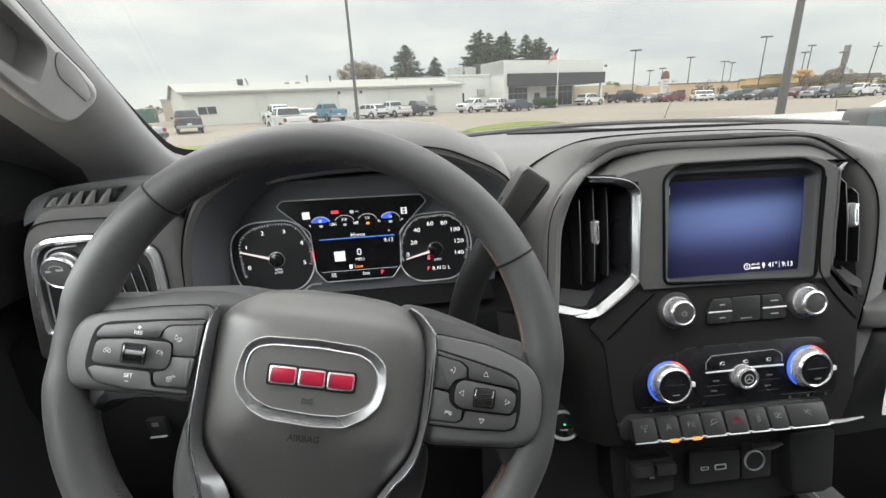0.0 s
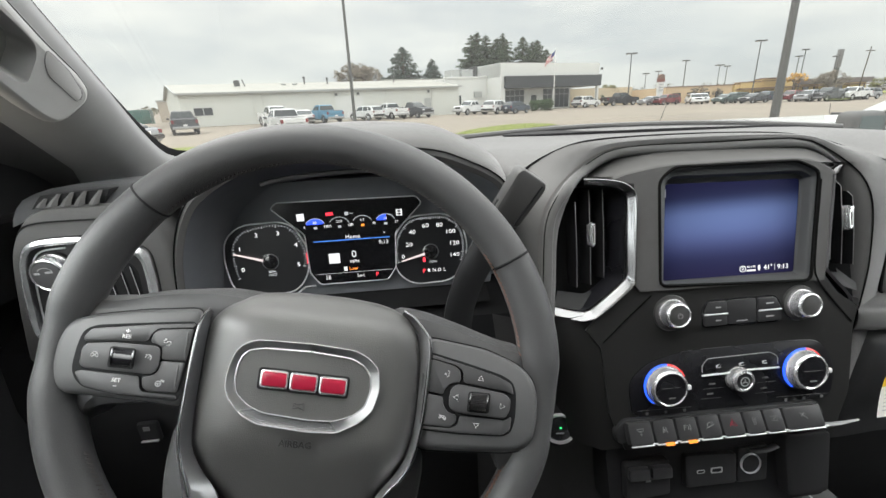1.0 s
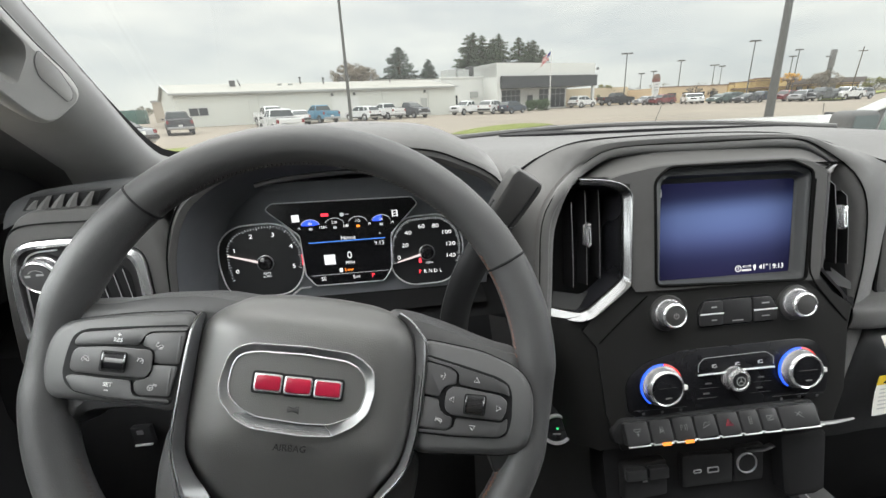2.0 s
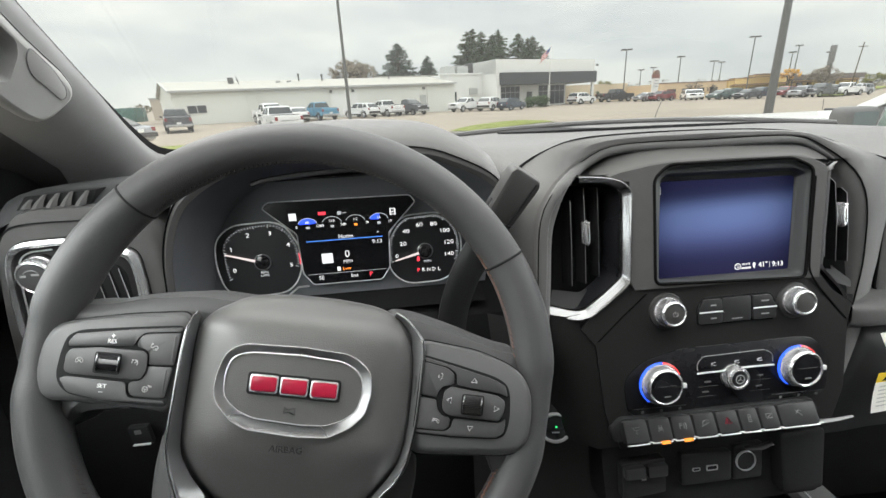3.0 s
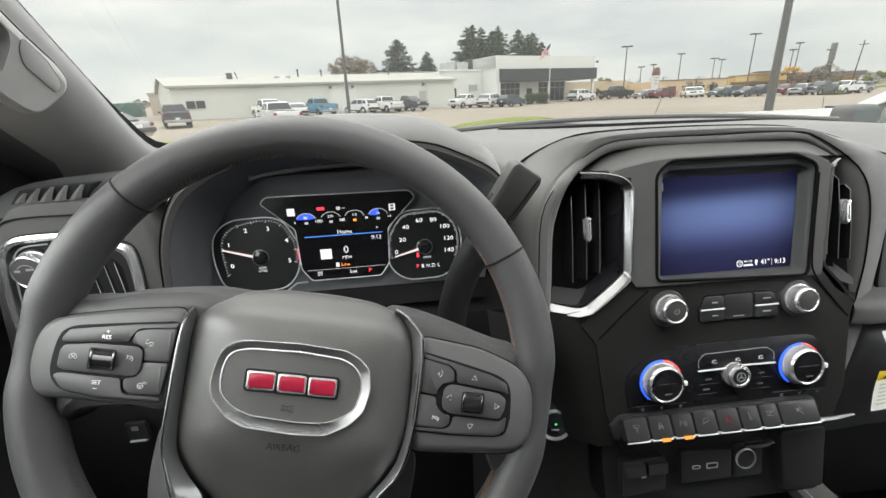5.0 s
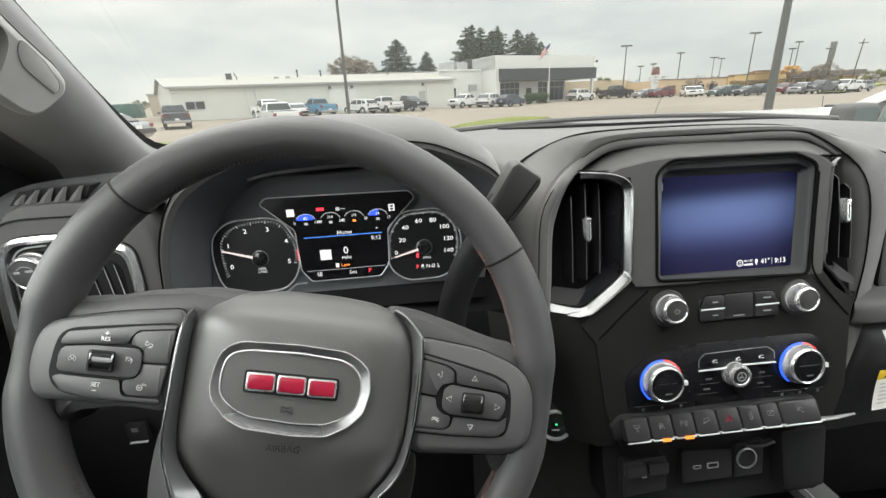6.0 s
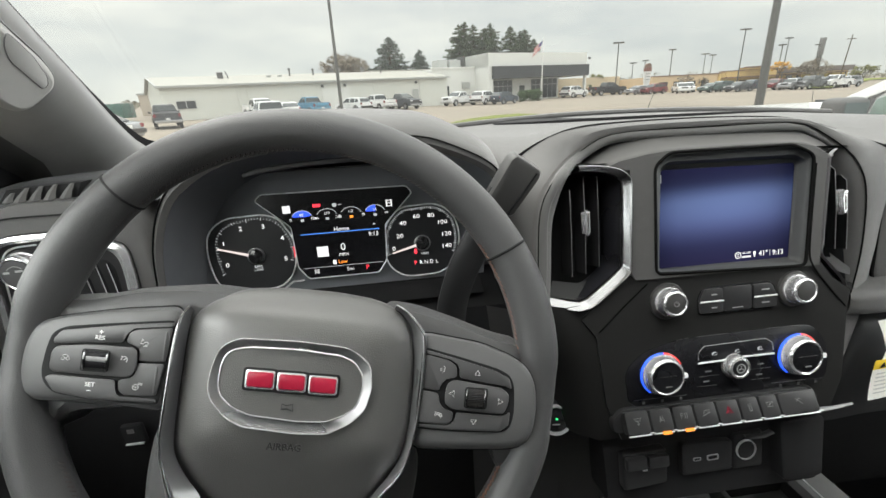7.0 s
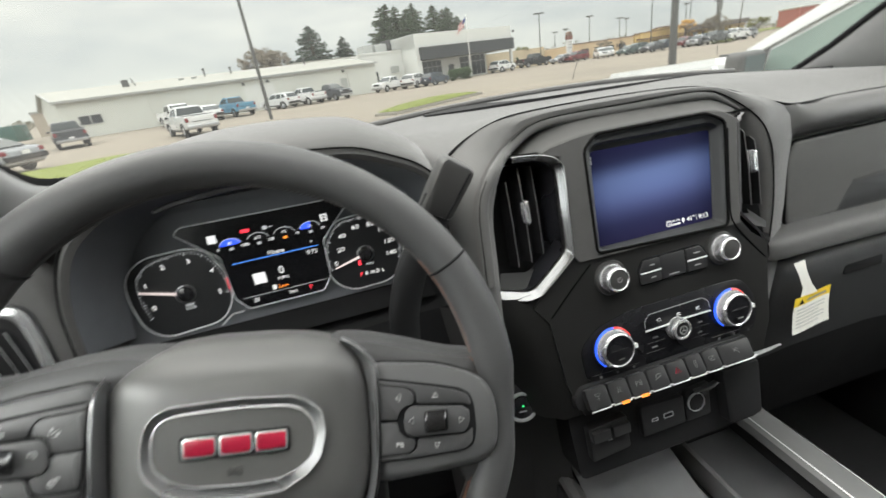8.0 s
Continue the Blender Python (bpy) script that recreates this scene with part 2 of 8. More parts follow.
def part(name, bm, material, parent, label="", local=False, smooth=38):
    """Links a bmesh as one mesh object under a thing or a part. local: its points are in the thing's own frame."""
    ob = new(name, finish(bm, name, material, smooth))
    ob.parent = parent
    if not local and parent.type == "EMPTY":
        ob.matrix_parent_inverse = parent.matrix_basis.inverted()
    return tagged(ob, label) if label else ob


def solo(name, bm, material, label, category, group="", kind="", smooth=38):
    return tagged(new(name, finish(bm, name, material, smooth)), label, category, group, kind)


class Frame:
    """A plane in the world: u and v along it, n out of it."""

    def __init__(self, o, u, v, size=1.0):
        self.o, self.u, self.v = Vector(o), Vector(u).normalized(), Vector(v).normalized()
        self.n, self.size = self.u.cross(self.v), size

    def __call__(self, u, v, n=0.0):
        return self.o + (self.u * u + self.v * v + self.n * n) * self.size

    def matrix(self, u=0, v=0, n=0):
        m = (Matrix((self.u, self.v, self.n)).transposed() * self.size).to_4x4()
        m.translation = self(u, v, n)
        return m


class EyeTapered(Frame):
    """A moulding proud of its base by h, drawn towards the camera's eye."""

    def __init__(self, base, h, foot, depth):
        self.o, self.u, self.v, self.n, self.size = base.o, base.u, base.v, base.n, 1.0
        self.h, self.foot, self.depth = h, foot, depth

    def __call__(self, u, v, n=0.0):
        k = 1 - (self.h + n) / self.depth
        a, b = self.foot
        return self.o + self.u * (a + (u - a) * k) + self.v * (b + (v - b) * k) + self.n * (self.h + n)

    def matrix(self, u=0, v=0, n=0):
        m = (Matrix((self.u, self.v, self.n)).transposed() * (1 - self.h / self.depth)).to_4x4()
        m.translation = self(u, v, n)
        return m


def rounded(pts, r, seg=4):
    """A polygon with its corners rounded."""
    out, k = [], len(pts)
    for i in range(k):
        a, b, c = Vector(pts[i - 1]), Vector(pts[i]), Vector(pts[(i + 1) % k])
        d1, d2 = (a - b), (c - b)
        rr = min(r, d1.length * 0.49, d2.length * 0.49)
        p, q = b + d1.normalized() * rr, b + d2.normalized() * rr
        for s in range(seg + 1):
            t = s / seg
            out.append(tuple(p * (1 - t) ** 2 + b * 2 * t * (1 - t) + q * t**2))
    return out


def rect(cu, cv, w, h, r=0.0, seg=4):
    p = [(cu - w / 2, cv - h / 2), (cu + w / 2, cv - h / 2), (cu + w / 2, cv + h / 2), (cu - w / 2, cv + h / 2)]
    return rounded(p, r, seg) if r else p


def scaled(pts, k, ky=None):
    cx, cy = sum(p[0] for p in pts) / len(pts), sum(p[1] for p in pts) / len(pts)
    return [(cx + (p[0] - cx) * k, cy + (p[1] - cy) * (ky or k)) for p in pts]


def layers(bm, fr, rings, cap0=True, cap1=True):
    """Joins rings of (points, n), each with the same number of points, into a skin."""
    rows = [[bm.verts.new(fr(p[0], p[1], n)) for p in pts] for pts, n in rings]
    k = len(rows[0])
    for a, b in zip(rows, rows[1:]):
        for i in range(k):
            bm.faces.new((a[i], a[(i + 1) % k], b[(i + 1) % k], b[i]))
    if cap0:
        bm.faces.new(rows[0])
    if cap1:
        bm.faces.new(rows[-1])
    return bm


def slab(fr, pts, n0, n1, edge=0.0, bm=None):
    """A plate of that outline from n0 to n1, its front edge rounded off."""
    bm = bm or bmesh.new()
    if edge:
        w = max(max(p[0] for p in pts) - min(p[0] for p in pts), 1e-4)
        h = max(max(p[1] for p in pts) - min(p[1] for p in pts), 1e-4)
        k1, k2 = 1 - 0.6 * edge / w, 1 - 2 * edge / w
        h1, h2 = 1 - 0.6 * edge / h, 1 - 2 * edge / h
        return layers(bm, fr, [(pts, n0), (pts, n1 - edge), (scaled(pts, k1, h1), n1 - edge * 0.3), (scaled(pts, k2, h2), n1)])
    return layers(bm, fr, [(pts, n0), (pts, n1)])


def plate(fr, outer, holes, n0, n1):
    """A plate with holes through it."""
    bm = bmesh.new()
    edges = []
    for loop in (outer, *holes):
        vs = [bm.verts.new(fr(p[0], p[1], n1)) for p in loop]
        edges += [bm.edges.new((vs[i], vs[(i + 1) % len(vs)])) for i in range(len(vs))]
    bmesh.ops.triangle_fill(bm, use_beauty=True, edges=edges)
    back = bmesh.ops.extrude_face_region(bm, geom=bm.faces[:])
    bmesh.ops.translate(bm, verts=[g for g in back["geom"] if isinstance(g, bmesh.types.BMVert)], vec=fr.n * (n0 - n1) * fr.size)
    return bm


def ring(fr, outer, inner, n0, n1, bm=None, crown=0.0):
    """A flat frame between two outlines with the same number of points."""
    bm = bm or bmesh.new()
    k = len(outer)
    mid = [((a[0] + b[0]) / 2, (a[1] + b[1]) / 2) for a, b in zip(outer, inner)]
    rows = []
    for pts, n in ((outer, n0), (outer, n1), (mid, n1 + crown), (inner, n1), (inner, n0)):
        rows.append([bm.verts.new(fr(p[0], p[1], n)) for p in pts])
    for a, b in zip(rows, rows[1:] + rows[:1]):
        for i in range(k):
            bm.faces.new((a[i], a[(i + 1) % k], b[(i + 1) % k], b[i]))
    return bm


def tube(pts, r, seg=8, closed=False, bm=None, flat=1.0, up=None):
    """A round or flattened bar along points. r: a radius, or one for each point."""
    bm = bm or bmesh.new()
    pts = [Vector(p) for p in pts]
    k = len(pts)
    rs = r if isinstance(r, (list, tuple)) else [r] * k
    rows, side = [], None
    for i, p in enumerate(pts):
        a = pts[i - 1] if (i or closed) else p
        b = pts[(i + 1) % k] if (i < k - 1 or closed) else p
        d = (b - a).normalized()
        ref = Vector(up) if up else (side if side is not None else (Vector((0, 0, 1)) if abs(d.z) < 0.9 else Vector((1, 0, 0))))
        side = (ref - d * ref.dot(d)).normalized()
        oth = d.cross(side)
        rows.append([bm.verts.new(p + side * math.cos(t) * rs[i] * flat + oth * math.sin(t) * rs[i]) for t in (2 * math.pi * s / seg for s in range(seg))])
    pairs = list(zip(rows, rows[1:])) + ([(rows[-1], rows[0])] if closed else [])
    for a, b in pairs:
        for s in range(seg):
            bm.faces.new((a[s], a[(s + 1) % seg], b[(s + 1) % seg], b[s]))
    if not closed:
        bm.faces.new(rows[0])
        bm.faces.new(rows[-1])
    return bm


def lathe(m, profile, seg=32, bm=None):
    """A turned solid about m's z axis from rows of (radius, height)."""
    bm = bm or bmesh.new()
    rows = []
    for r, h in profile:
        if r <= 1e-6:
            rows.append([bm.verts.new(m @ Vector((0, 0, h)))])
        else:
            rows.append([bm.verts.new(m @ Vector((r * math.cos(2 * math.pi * s / seg), r * math.sin(2 * math.pi * s / seg), h))) for s in range(seg)])
    for a, b in zip(rows, rows[1:]):
        for s in range(seg):
            t = (s + 1) % seg
            if len(a) == 1 and len(b) > 1:
                bm.faces.new((a[0], b[s], b[t]))
            elif len(b) == 1 and len(a) > 1:
                bm.faces.new((a[s], a[t], b[0]))
            elif len(a) > 1:
                bm.faces.new((a[s], a[t], b[t], b[s]))
    return bm


def box(c, s, bevel=0.0, bm=None, m=None, seg=2):
    bm = bm or bmesh.new()
    r = bmesh.ops.create_cube(bm, size=1.0, matrix=(m or Matrix()) @ Matrix.Translation(c) @ Matrix.Diagonal((*s, 1)))
    if bevel:
        es = {e for v in r["verts"] for e in v.link_edges}
        bmesh.ops.bevel(bm, geom=list(es), offset=bevel, segments=seg, affect="EDGES", profile=0.6)
    return bm


def skin(rows, bm=None, closed=False):
    """A skin over rows of points, each with the same number."""
    bm = bm or bmesh.new()
    vs = [[bm.verts.new(p) for p in row] for row in rows]
    for a, b in zip(vs, vs[1:]):
        for i in range(len(a) - (0 if closed else 1)):
            j = (i + 1) % len(a)
            bm.faces.new((a[i], a[j], b[j], b[i]))
    return bm


def smooth_line(pts, steps=4):
    """A Catmull-Rom curve through points."""
    p = [Vector(q) for q in pts]
    p = [p[0] * 2 - p[1], *p, p[-1] * 2 - p[-2]]
    out = []
    for i in range(1, len(p) - 2):
        a, b, c, d = p[i - 1 : i + 3]
        for s in range(steps):
            t = s / steps
            out.append(0.5 * (2 * b + (c - a) * t + (2 * a - 5 * b + 4 * c - d) * t * t + (3 * b - a - 3 * c + d) * t**3))
    return [*out, p[-2]]


def letters(text, size, m, material, parent, name="lettering", depth=0.0002, align="CENTER", label="", stretch=1.0):
    """Writing as a thin mesh in the plane of m."""
    c = bpy.data.curves.new(name, "FONT")
    c.body, c.size, c.align_x, c.align_y, c.resolution_u, c.extrude = text, size, align, "CENTER", 2, depth
    t = bpy.data.objects.new(name, c)
    me = bpy.data.meshes.new_from_object(t)
    me.transform(m @ Matrix.Diagonal((stretch, 1, 1, 1)))
    bpy.data.objects.remove(t)
    bpy.data.curves.remove(c)
    me.materials.clear()
    me.materials.append(material)
    ob = new(name, me)
    ob.parent = parent
    if parent.type == "EMPTY":
        ob.matrix_parent_inverse = parent.matrix_basis.inverted()
    return tagged(ob, label) if label else ob


# Darker than the ribs, painting shade into the knurl's grooves.
M_SKIRT = mat("knob_skirt_shade", (0.20, 0.20, 0.205), 0.30, metal=0.8, var=0.05)

M_SIDEGLASS = clear_glass("side_window_glass", (0.95, 0.96, 0.95), 0.04, 0.0)
M_REARTINT = clear_glass("tinted_rear_glass", (0.20, 0.20, 0.20), 0.04, 0.0)

# Near-black bars paint the shade in gaps, seams and creases.
M_GAPSHADE = mat("gap_shade_black", (0.006, 0.006, 0.006), 0.95, spec=0.05)

# ---------------------------------------------------------------- dashboard


def back_height(x):
    """Height of the dash along the foot of the windshield."""
    return 1.727 - 0.085 * x * x


STACK = Frame((0, 0.4037, 1.55), (1, 0, 0), (0, 0.26, 1))
dash = thing("dashboard", (0, 0.6, 1.2), "dark grey padded dashboard with stitched seams under the windshield", "dashboard")

# padded top, from the seam over the screen back to the glass
seam = smooth_line([(-0.262, 0.50, 1.645), (-0.25, 0.50, 1.682), (-0.235, 0.50, 1.699), (-0.206, 0.50, 1.716), (-0.163, 0.50, 1.730), (-0.105, 0.50, 1.7335),
                    (0.0, 0.50, 1.7325), (0.105, 0.50, 1.727), (0.166, 0.50, 1.716), (0.211, 0.494, 1.701), (0.268, 0.480, 1.680), (0.32, 0.482, 1.676), (0.38, 0.490, 1.675), (0.55, 0.49, 1.668), (0.90, 0.50, 1.640)], 4)
rows = [[Vector((p.x, p.y, p.z)) for p in seam]]
for k in range(1, 15):
    t = k / 14
    row = []
    for p in seam:
        y = p.y + (0.99 - p.y) * t
        zb = back_height(p.x) - 0.006
        f = min(1.0, t / 0.32)
        f = f * f * (3 - 2 * f)
        dip = -0.004 * math.exp(-(((y - 0.70) / 0.11) ** 2)) * math.exp(-((p.x / 0.34) ** 4))
        row.append(Vector((p.x - (0.02 * t if p.x < -0.2 else 0), y, p.z + (zb - p.z) * f + dip)))
    rows.append(row)
bm = skin(rows)
part("top_pad", bm, M_PAD, dash, "soft grey grained top pad")
part("seam_line", tube([p + Vector((0, 0.0, 0.0006)) for p in seam], 0.0011, 5), M_BLACK, dash)

# speaker slot behind the screen arch: a black sheet laid in for shade
slot = [(-0.20, 0.865), (-0.10, 0.79), (0.05, 0.755), (0.22, 0.76), (0.40, 0.81), (0.52, 0.875), (0.30, 0.90), (0.05, 0.905), (-0.12, 0.90)]
sl = rounded(slot, 0.05, 4)
bm = bmesh.new()
vs = [bm.verts.new((p[0], p[1], back_height(p[0]) - 0.0035)) for p in sl]
vs2 = [bm.verts.new((p[0], p[1], back_height(p[0]) - 0.030)) for p in sl]
bm.faces.new(vs)
for i in range(len(vs)):
    bm.faces.new((vs[i], vs[(i + 1) % len(vs)], vs2[(i + 1) % len(vs)], vs2[i]))
part("speaker_grille", bm, M_BLACK, dash, "black speaker grille in the dash top")
part("rear_ledge", tube(smooth_line([(x, y, back_height(x) - 0.002) for x, y in ((-0.30, 0.88), (-0.20, 0.893), (-0.08, 0.905), (0.05, 0.91), (0.25, 0.908), (0.42, 0.895), (0.60, 0.87))], 5), 0.006, 8), M_PAD, dash)

# surround of the centre stack: padded band between the two seams
def along(pts, n):
    """n points at even steps along a line."""
    d = [0.0]
    for a, b in zip(pts, pts[1:]):
        d.append(d[-1] + (b - a).length)
    res, j = [], 0
    for i in range(n):
        w = d[-1] * i / (n - 1)
        while j < len(pts) - 2 and d[j + 1] < w:
            j += 1
        res.append(pts[j].lerp(pts[j + 1], (w - d[j]) / max(1e-9, d[j + 1] - d[j])))
    return res


inner = smooth_line([(-0.222, 0.445, 1.46), (-0.2195, 0.45, 1.56), (-0.214, 0.462, 1.640), (-0.188, 0.467, 1.684), (-0.154, 0.469, 1.712), (-0.113, 0.470, 1.7235), (0.0, 0.470, 1.7235),
                     (0.105, 0.470, 1.7205), (0.145, 0.469, 1.709), (0.182, 0.467, 1.684), (0.214, 0.462, 1.650), (0.236, 0.452, 1.60), (0.242, 0.445, 1.46)], 5)
def set_back(p):
    """Depth of the inner seam: flush beside the vents, set back along the top."""
    t = min(1.0, max(0.0, (p.z - 1.672) / 0.035))
    return 0.4017 + 0.038 * t * t * (3 - 2 * t)


inner = [Vector((-0.375, -0.011, 1.777)).lerp(p, (set_back(p) + 0.26 * (1.777 - 1.55) + 0.011) / (p.y + 0.011 - 0.26 * (p.z - 1.777))) for p in inner]
flank = smooth_line([inner[40], (0.1788, 0.474, 1.6928), (0.1999, 0.464, 1.6723), (0.2137, 0.458, 1.6487), (0.2227, 0.455, 1.6214), (0.2289, 0.453, 1.5885), (0.2345, 0.450, 1.5398), (0.2340, 0.447, 1.4849), (0.2340, 0.446, 1.450), (0.2290, 0.440, 1.36)], 5)
inner = inner[:40] + flank
outer = smooth_line([(-0.266, 0.49, 1.46), (-0.266, 0.495, 1.56), (-0.262, 0.50, 1.645), (-0.247, 0.50, 1.684), (-0.206, 0.50, 1.716), (-0.150, 0.50, 1.7315), (0.0, 0.50, 1.7325),
                     (0.12, 0.50, 1.7255), (0.180, 0.498, 1.712), (0.235, 0.488, 1.694), (0.268, 0.478, 1.674), (0.282, 0.4765, 1.64), (0.284, 0.4755, 1.59), (0.288, 0.4745, 1.54), (0.2860, 0.470, 1.49), (0.272, 0.455, 1.450), (0.258, 0.448, 1.36)], 5)
outer = along(outer, 64)
inner = along(inner, 64)
rows = []
for t, bulge in ((0, 0), (0.15, 0.004), (0.4, 0.007), (0.7, 0.005), (1, 0)):
    rows.append([a.lerp(b, t) + Vector((0, -bulge, bulge * 0.5)) * (0.3 if b.x > 0.2 and b.z < 1.69 else 1.0) for a, b in zip(inner, outer)])
def tuck(p, k, back, drop):
    """Rolls the inner edge in towards the vents; narrow along the top."""
    flat = 0.004 + 0.018 * min(1.0, max(0.0, (1.715 - p.z) / 0.05))
    return p + Vector((-math.copysign(flat * k, p.x), back, -drop))


rows.insert(0, [tuck(p, 0.45, 0.002, 0.004) for p in inner])
rows.insert(0, [tuck(p, 0.85, 0.009, 0.010) for p in inner])
rows.insert(0, [tuck(p, 1.0, 0.020, 0.014) for p in inner])
rows.insert(0, [tuck(p, 1.0, 0.055, 0.030) for p in inner])
part("stack_surround", skin(rows), M_PAD, dash, "padded stack surround with a stitched edge")
part("inner_seam", tube([p + Vector((0, -0.0008, 0.0008)) for p in inner], 0.0009, 5), M_GAPSHADE, dash)
bead = []
for p in inner[4:43]:
    d = Vector((-p.x, 0, 1.60 - p.z))
    d = Vector((d.x, 0, d.z if p.z > 1.66 else 0.0)).normalized()
    bead.append(p + d * 0.0052 + Vector((0, 0.0030, 0)))
bead = smooth_line(bead, 2)
part("arch_bead", tube(bead, [0.0068 * min(1.0, (len(bead) - i) / 14) for i in range(len(bead))], 12), M_PAD, dash, "soft rolled bead inside the arch")
# stitches along the driver's side of the band
bm = bmesh.new()
line = [a.lerp(b, 0.12) + Vector((-0.0006, -0.0046, 0.0022)) for a, b in zip(inner, outer)][:22]
for a, b in zip(line, line[1:]):
    for k in range(3):
        p, q = a.lerp(b, k / 3 + 0.05), a.lerp(b, k / 3 + 0.22)
        tube([p, q], 0.0006, 5, bm=bm)
part("stitching", bm, M_DSTITCH, dash, "dark stitched thread")

# instrument hood
lip = [(-0.664, 1.58), (-0.655, 1.633), (-0.637, 1.677), (-0.612, 1.7045), (-0.566, 1.7275), (-0.507, 1.7370), (-0.45, 1.738), (-0.39, 1.7345), (-0.352, 1.730), (-0.325, 1.721), (-0.285, 1.701), (-0.270, 1.678), (-0.264, 1.61)]
lipc = smooth_line([(x, 0.44, z) for x, z in lip], 4)


def hood_row(y, rise, spread, blend):
    row = []
    n = len(lipc)
    for i, p in enumerate(lipc):
        t = i / (n - 1)
        crown = math.sin(math.pi * t) ** 0.55
        x = p.x + spread * (-(math.cos(math.pi * t))) * 1.0
        z = p.z + rise * crown
        xb = -0.93 + (-0.24 + 0.93) * t
        zb = back_height(xb) - 0.004
        row.append(Vector((x + (xb - x) * blend, y, z + (zb - z) * blend)))
    return row


hood_rows = [hood_row(0.444, -0.004, -0.004, 0), hood_row(0.440, 0.002, 0.001, 0), hood_row(0.442, 0.009, 0.004, 0), hood_row(0.452, 0.018, 0.006, 0), hood_row(0.475, 0.027, 0.008, 0), hood_row(0.51, 0.0325, 0.011, 0.0),
             hood_row(0.57, 0.0345, 0.012, 0.02), hood_row(0.64, 0.034, 0.012, 0.10), hood_row(0.72, 0.032, 0.012, 0.30), hood_row(0.82, 0.02, 0, 0.65), hood_row(0.90, 0.01, 0, 0.9), hood_row(0.99, 0, 0, 1.0)]
part("instrument_hood", skin(hood_rows), M_PAD, dash, "grained hood over the instruments")
hs = [p + Vector((0, -0.001, 0.001)) for p in hood_row(0.4415, 0.0075, 0.003, 0)]
part("hood_seam", tube(hs, 0.001, 5), M_GAPSHADE, dash)
# dark throat between the hood and the instruments
throat = [hood_row(0.445, -0.004, -0.004, 0), [Vector((p.x * 0.96 - 0.0187, 0.475, p.z - 0.010)) for p in lipc], [Vector((p.x * 0.90 - 0.0467, 0.522, p.z - 0.028)) for p in lipc]]
part("throat", skin(throat), M_THROAT, dash)
part("throat_back", box((-0.467, 0.535, 1.58), (0.42, 0.02, 0.24)), M_THROAT, dash)
# Thin bar added for the faint glint under the hood.
glint = [(-0.556, 0.470, 1.7075), (-0.535, 0.468, 1.7120), (-0.50, 0.468, 1.7150), (-0.45, 0.468, 1.7170), (-0.40, 0.468, 1.7165)]
part("throat_glint", tube(smooth_line(glint, 5), 0.003, 6), M_DARKPAD, dash)

# outer end of the dash on the driver's side
prof = [(0.99, 1.655), (0.80, 1.688), (0.60, 1.712), (0.50, 1.7185), (0.475, 1.7165), (0.464, 1.709), (0.456, 1.699), (0.452, 1.690)]
rows = [[Vector((x, y + dy, z - dz)) for y, z in prof] for x, dy, dz in ((-0.838, 0.012, 0.012), (-0.815, 0.004, 0.004), (-0.78, 0, 0.0), (-0.70, 0, 0), (-0.655, 0.008, 0.0), (-0.640, 0.03, 0.003))]
# Darker skin paints in the shade at the pillar's foot.
part("driver_end_top", skin(rows), M_DARKPAD, dash, "dark top of the dash end")
END = Frame((-0.765, 0.452, 1.605), (1, 0, 0), (0, 0, 1))
ends = rounded([(-0.106, -0.100), (-0.0946, -0.0364), (-0.0846, 0.0080), (-0.0765, 0.0396), (-0.0689, 0.0563), (-0.0560, 0.0740), (-0.0400, 0.0900), (-0.0223, 0.0962), (0.0111, 0.0965), (0.0477, 0.0955), (0.0980, 0.0935), (0.1045, 0.0500), (0.1060, -0.1000)], 0.010, 3)
part("driver_end", layers(bmesh.new(), END, [(ends, -0.10), (ends, -0.012), (scaled(ends, 0.990, 0.992), -0.004), (scaled(ends, 0.972, 0.978), 0.0010), (scaled(ends, 0.94, 0.955), 0.0035), (scaled(ends, 0.90, 0.92), 0.0040)]), M_PAD, dash, "padded dash end beside the door")
part("end_seam", tube(smooth_line([END(-0.0610, 0.0640, 0.0015), END(-0.0483, 0.0755, 0.0046), END(-0.0315, 0.0795, 0.0050), END(-0.0065, 0.0803, 0.0050), END(0.0275, 0.0797, 0.0050), END(0.090, 0.078, 0.005)], 4), 0.0010, 5), M_BLACK, dash)

bm = bmesh.new()
line = smooth_line([END(0.0800, 0.0640, 0.0030), END(0.0885, 0.0560, 0.0022), END(0.0925, 0.0470, 0.0016), END(0.0945, 0.0380, 0.0012), END(0.0955, 0.0200, 0.0012)], 4)
for a, b in zip(line, line[1:]):
    tube([a.lerp(b, 0.1), a.lerp(b, 0.75)], 0.0006, 5, bm=bm)
part("end_stitching", bm, M_DSTITCH, dash, "dark stitched thread")

# knee panels and the body below
part("knee_panel", skin([[Vector((x, y, z)) for y, z in ((0.525, 1.548), (0.49, 1.54), (0.455, 1.52), (0.45, 1.44), (0.47, 1.30), (0.52, 1.10))] for x in (-0.93, -0.70, -0.467, -0.262, -0.235)]), M_BLACK, dash, "dark lower knee panel")
part("firewall", box((0.0, 0.80, 1.15), (1.86, 0.04, 1.05)), M_BLACK, dash)
switch = thing("parking_brake_switch", (-0.70, 0.45, 1.42), "small black dash switch with a chrome edge", "switch")
part("switch_body", box((-0.755, 0.4465, 1.392), (0.026, 0.008, 0.030), 0.003), M_BLACK, switch)
part("switch_edge", box((-0.755, 0.4410, 1.380), (0.022, 0.003, 0.0016)), M_SATIN, switch)
part("switch_mark", box((-0.755, 0.4412, 1.400), (0.008, 0.001, 0.006)), M_DIMPRINT, switch)

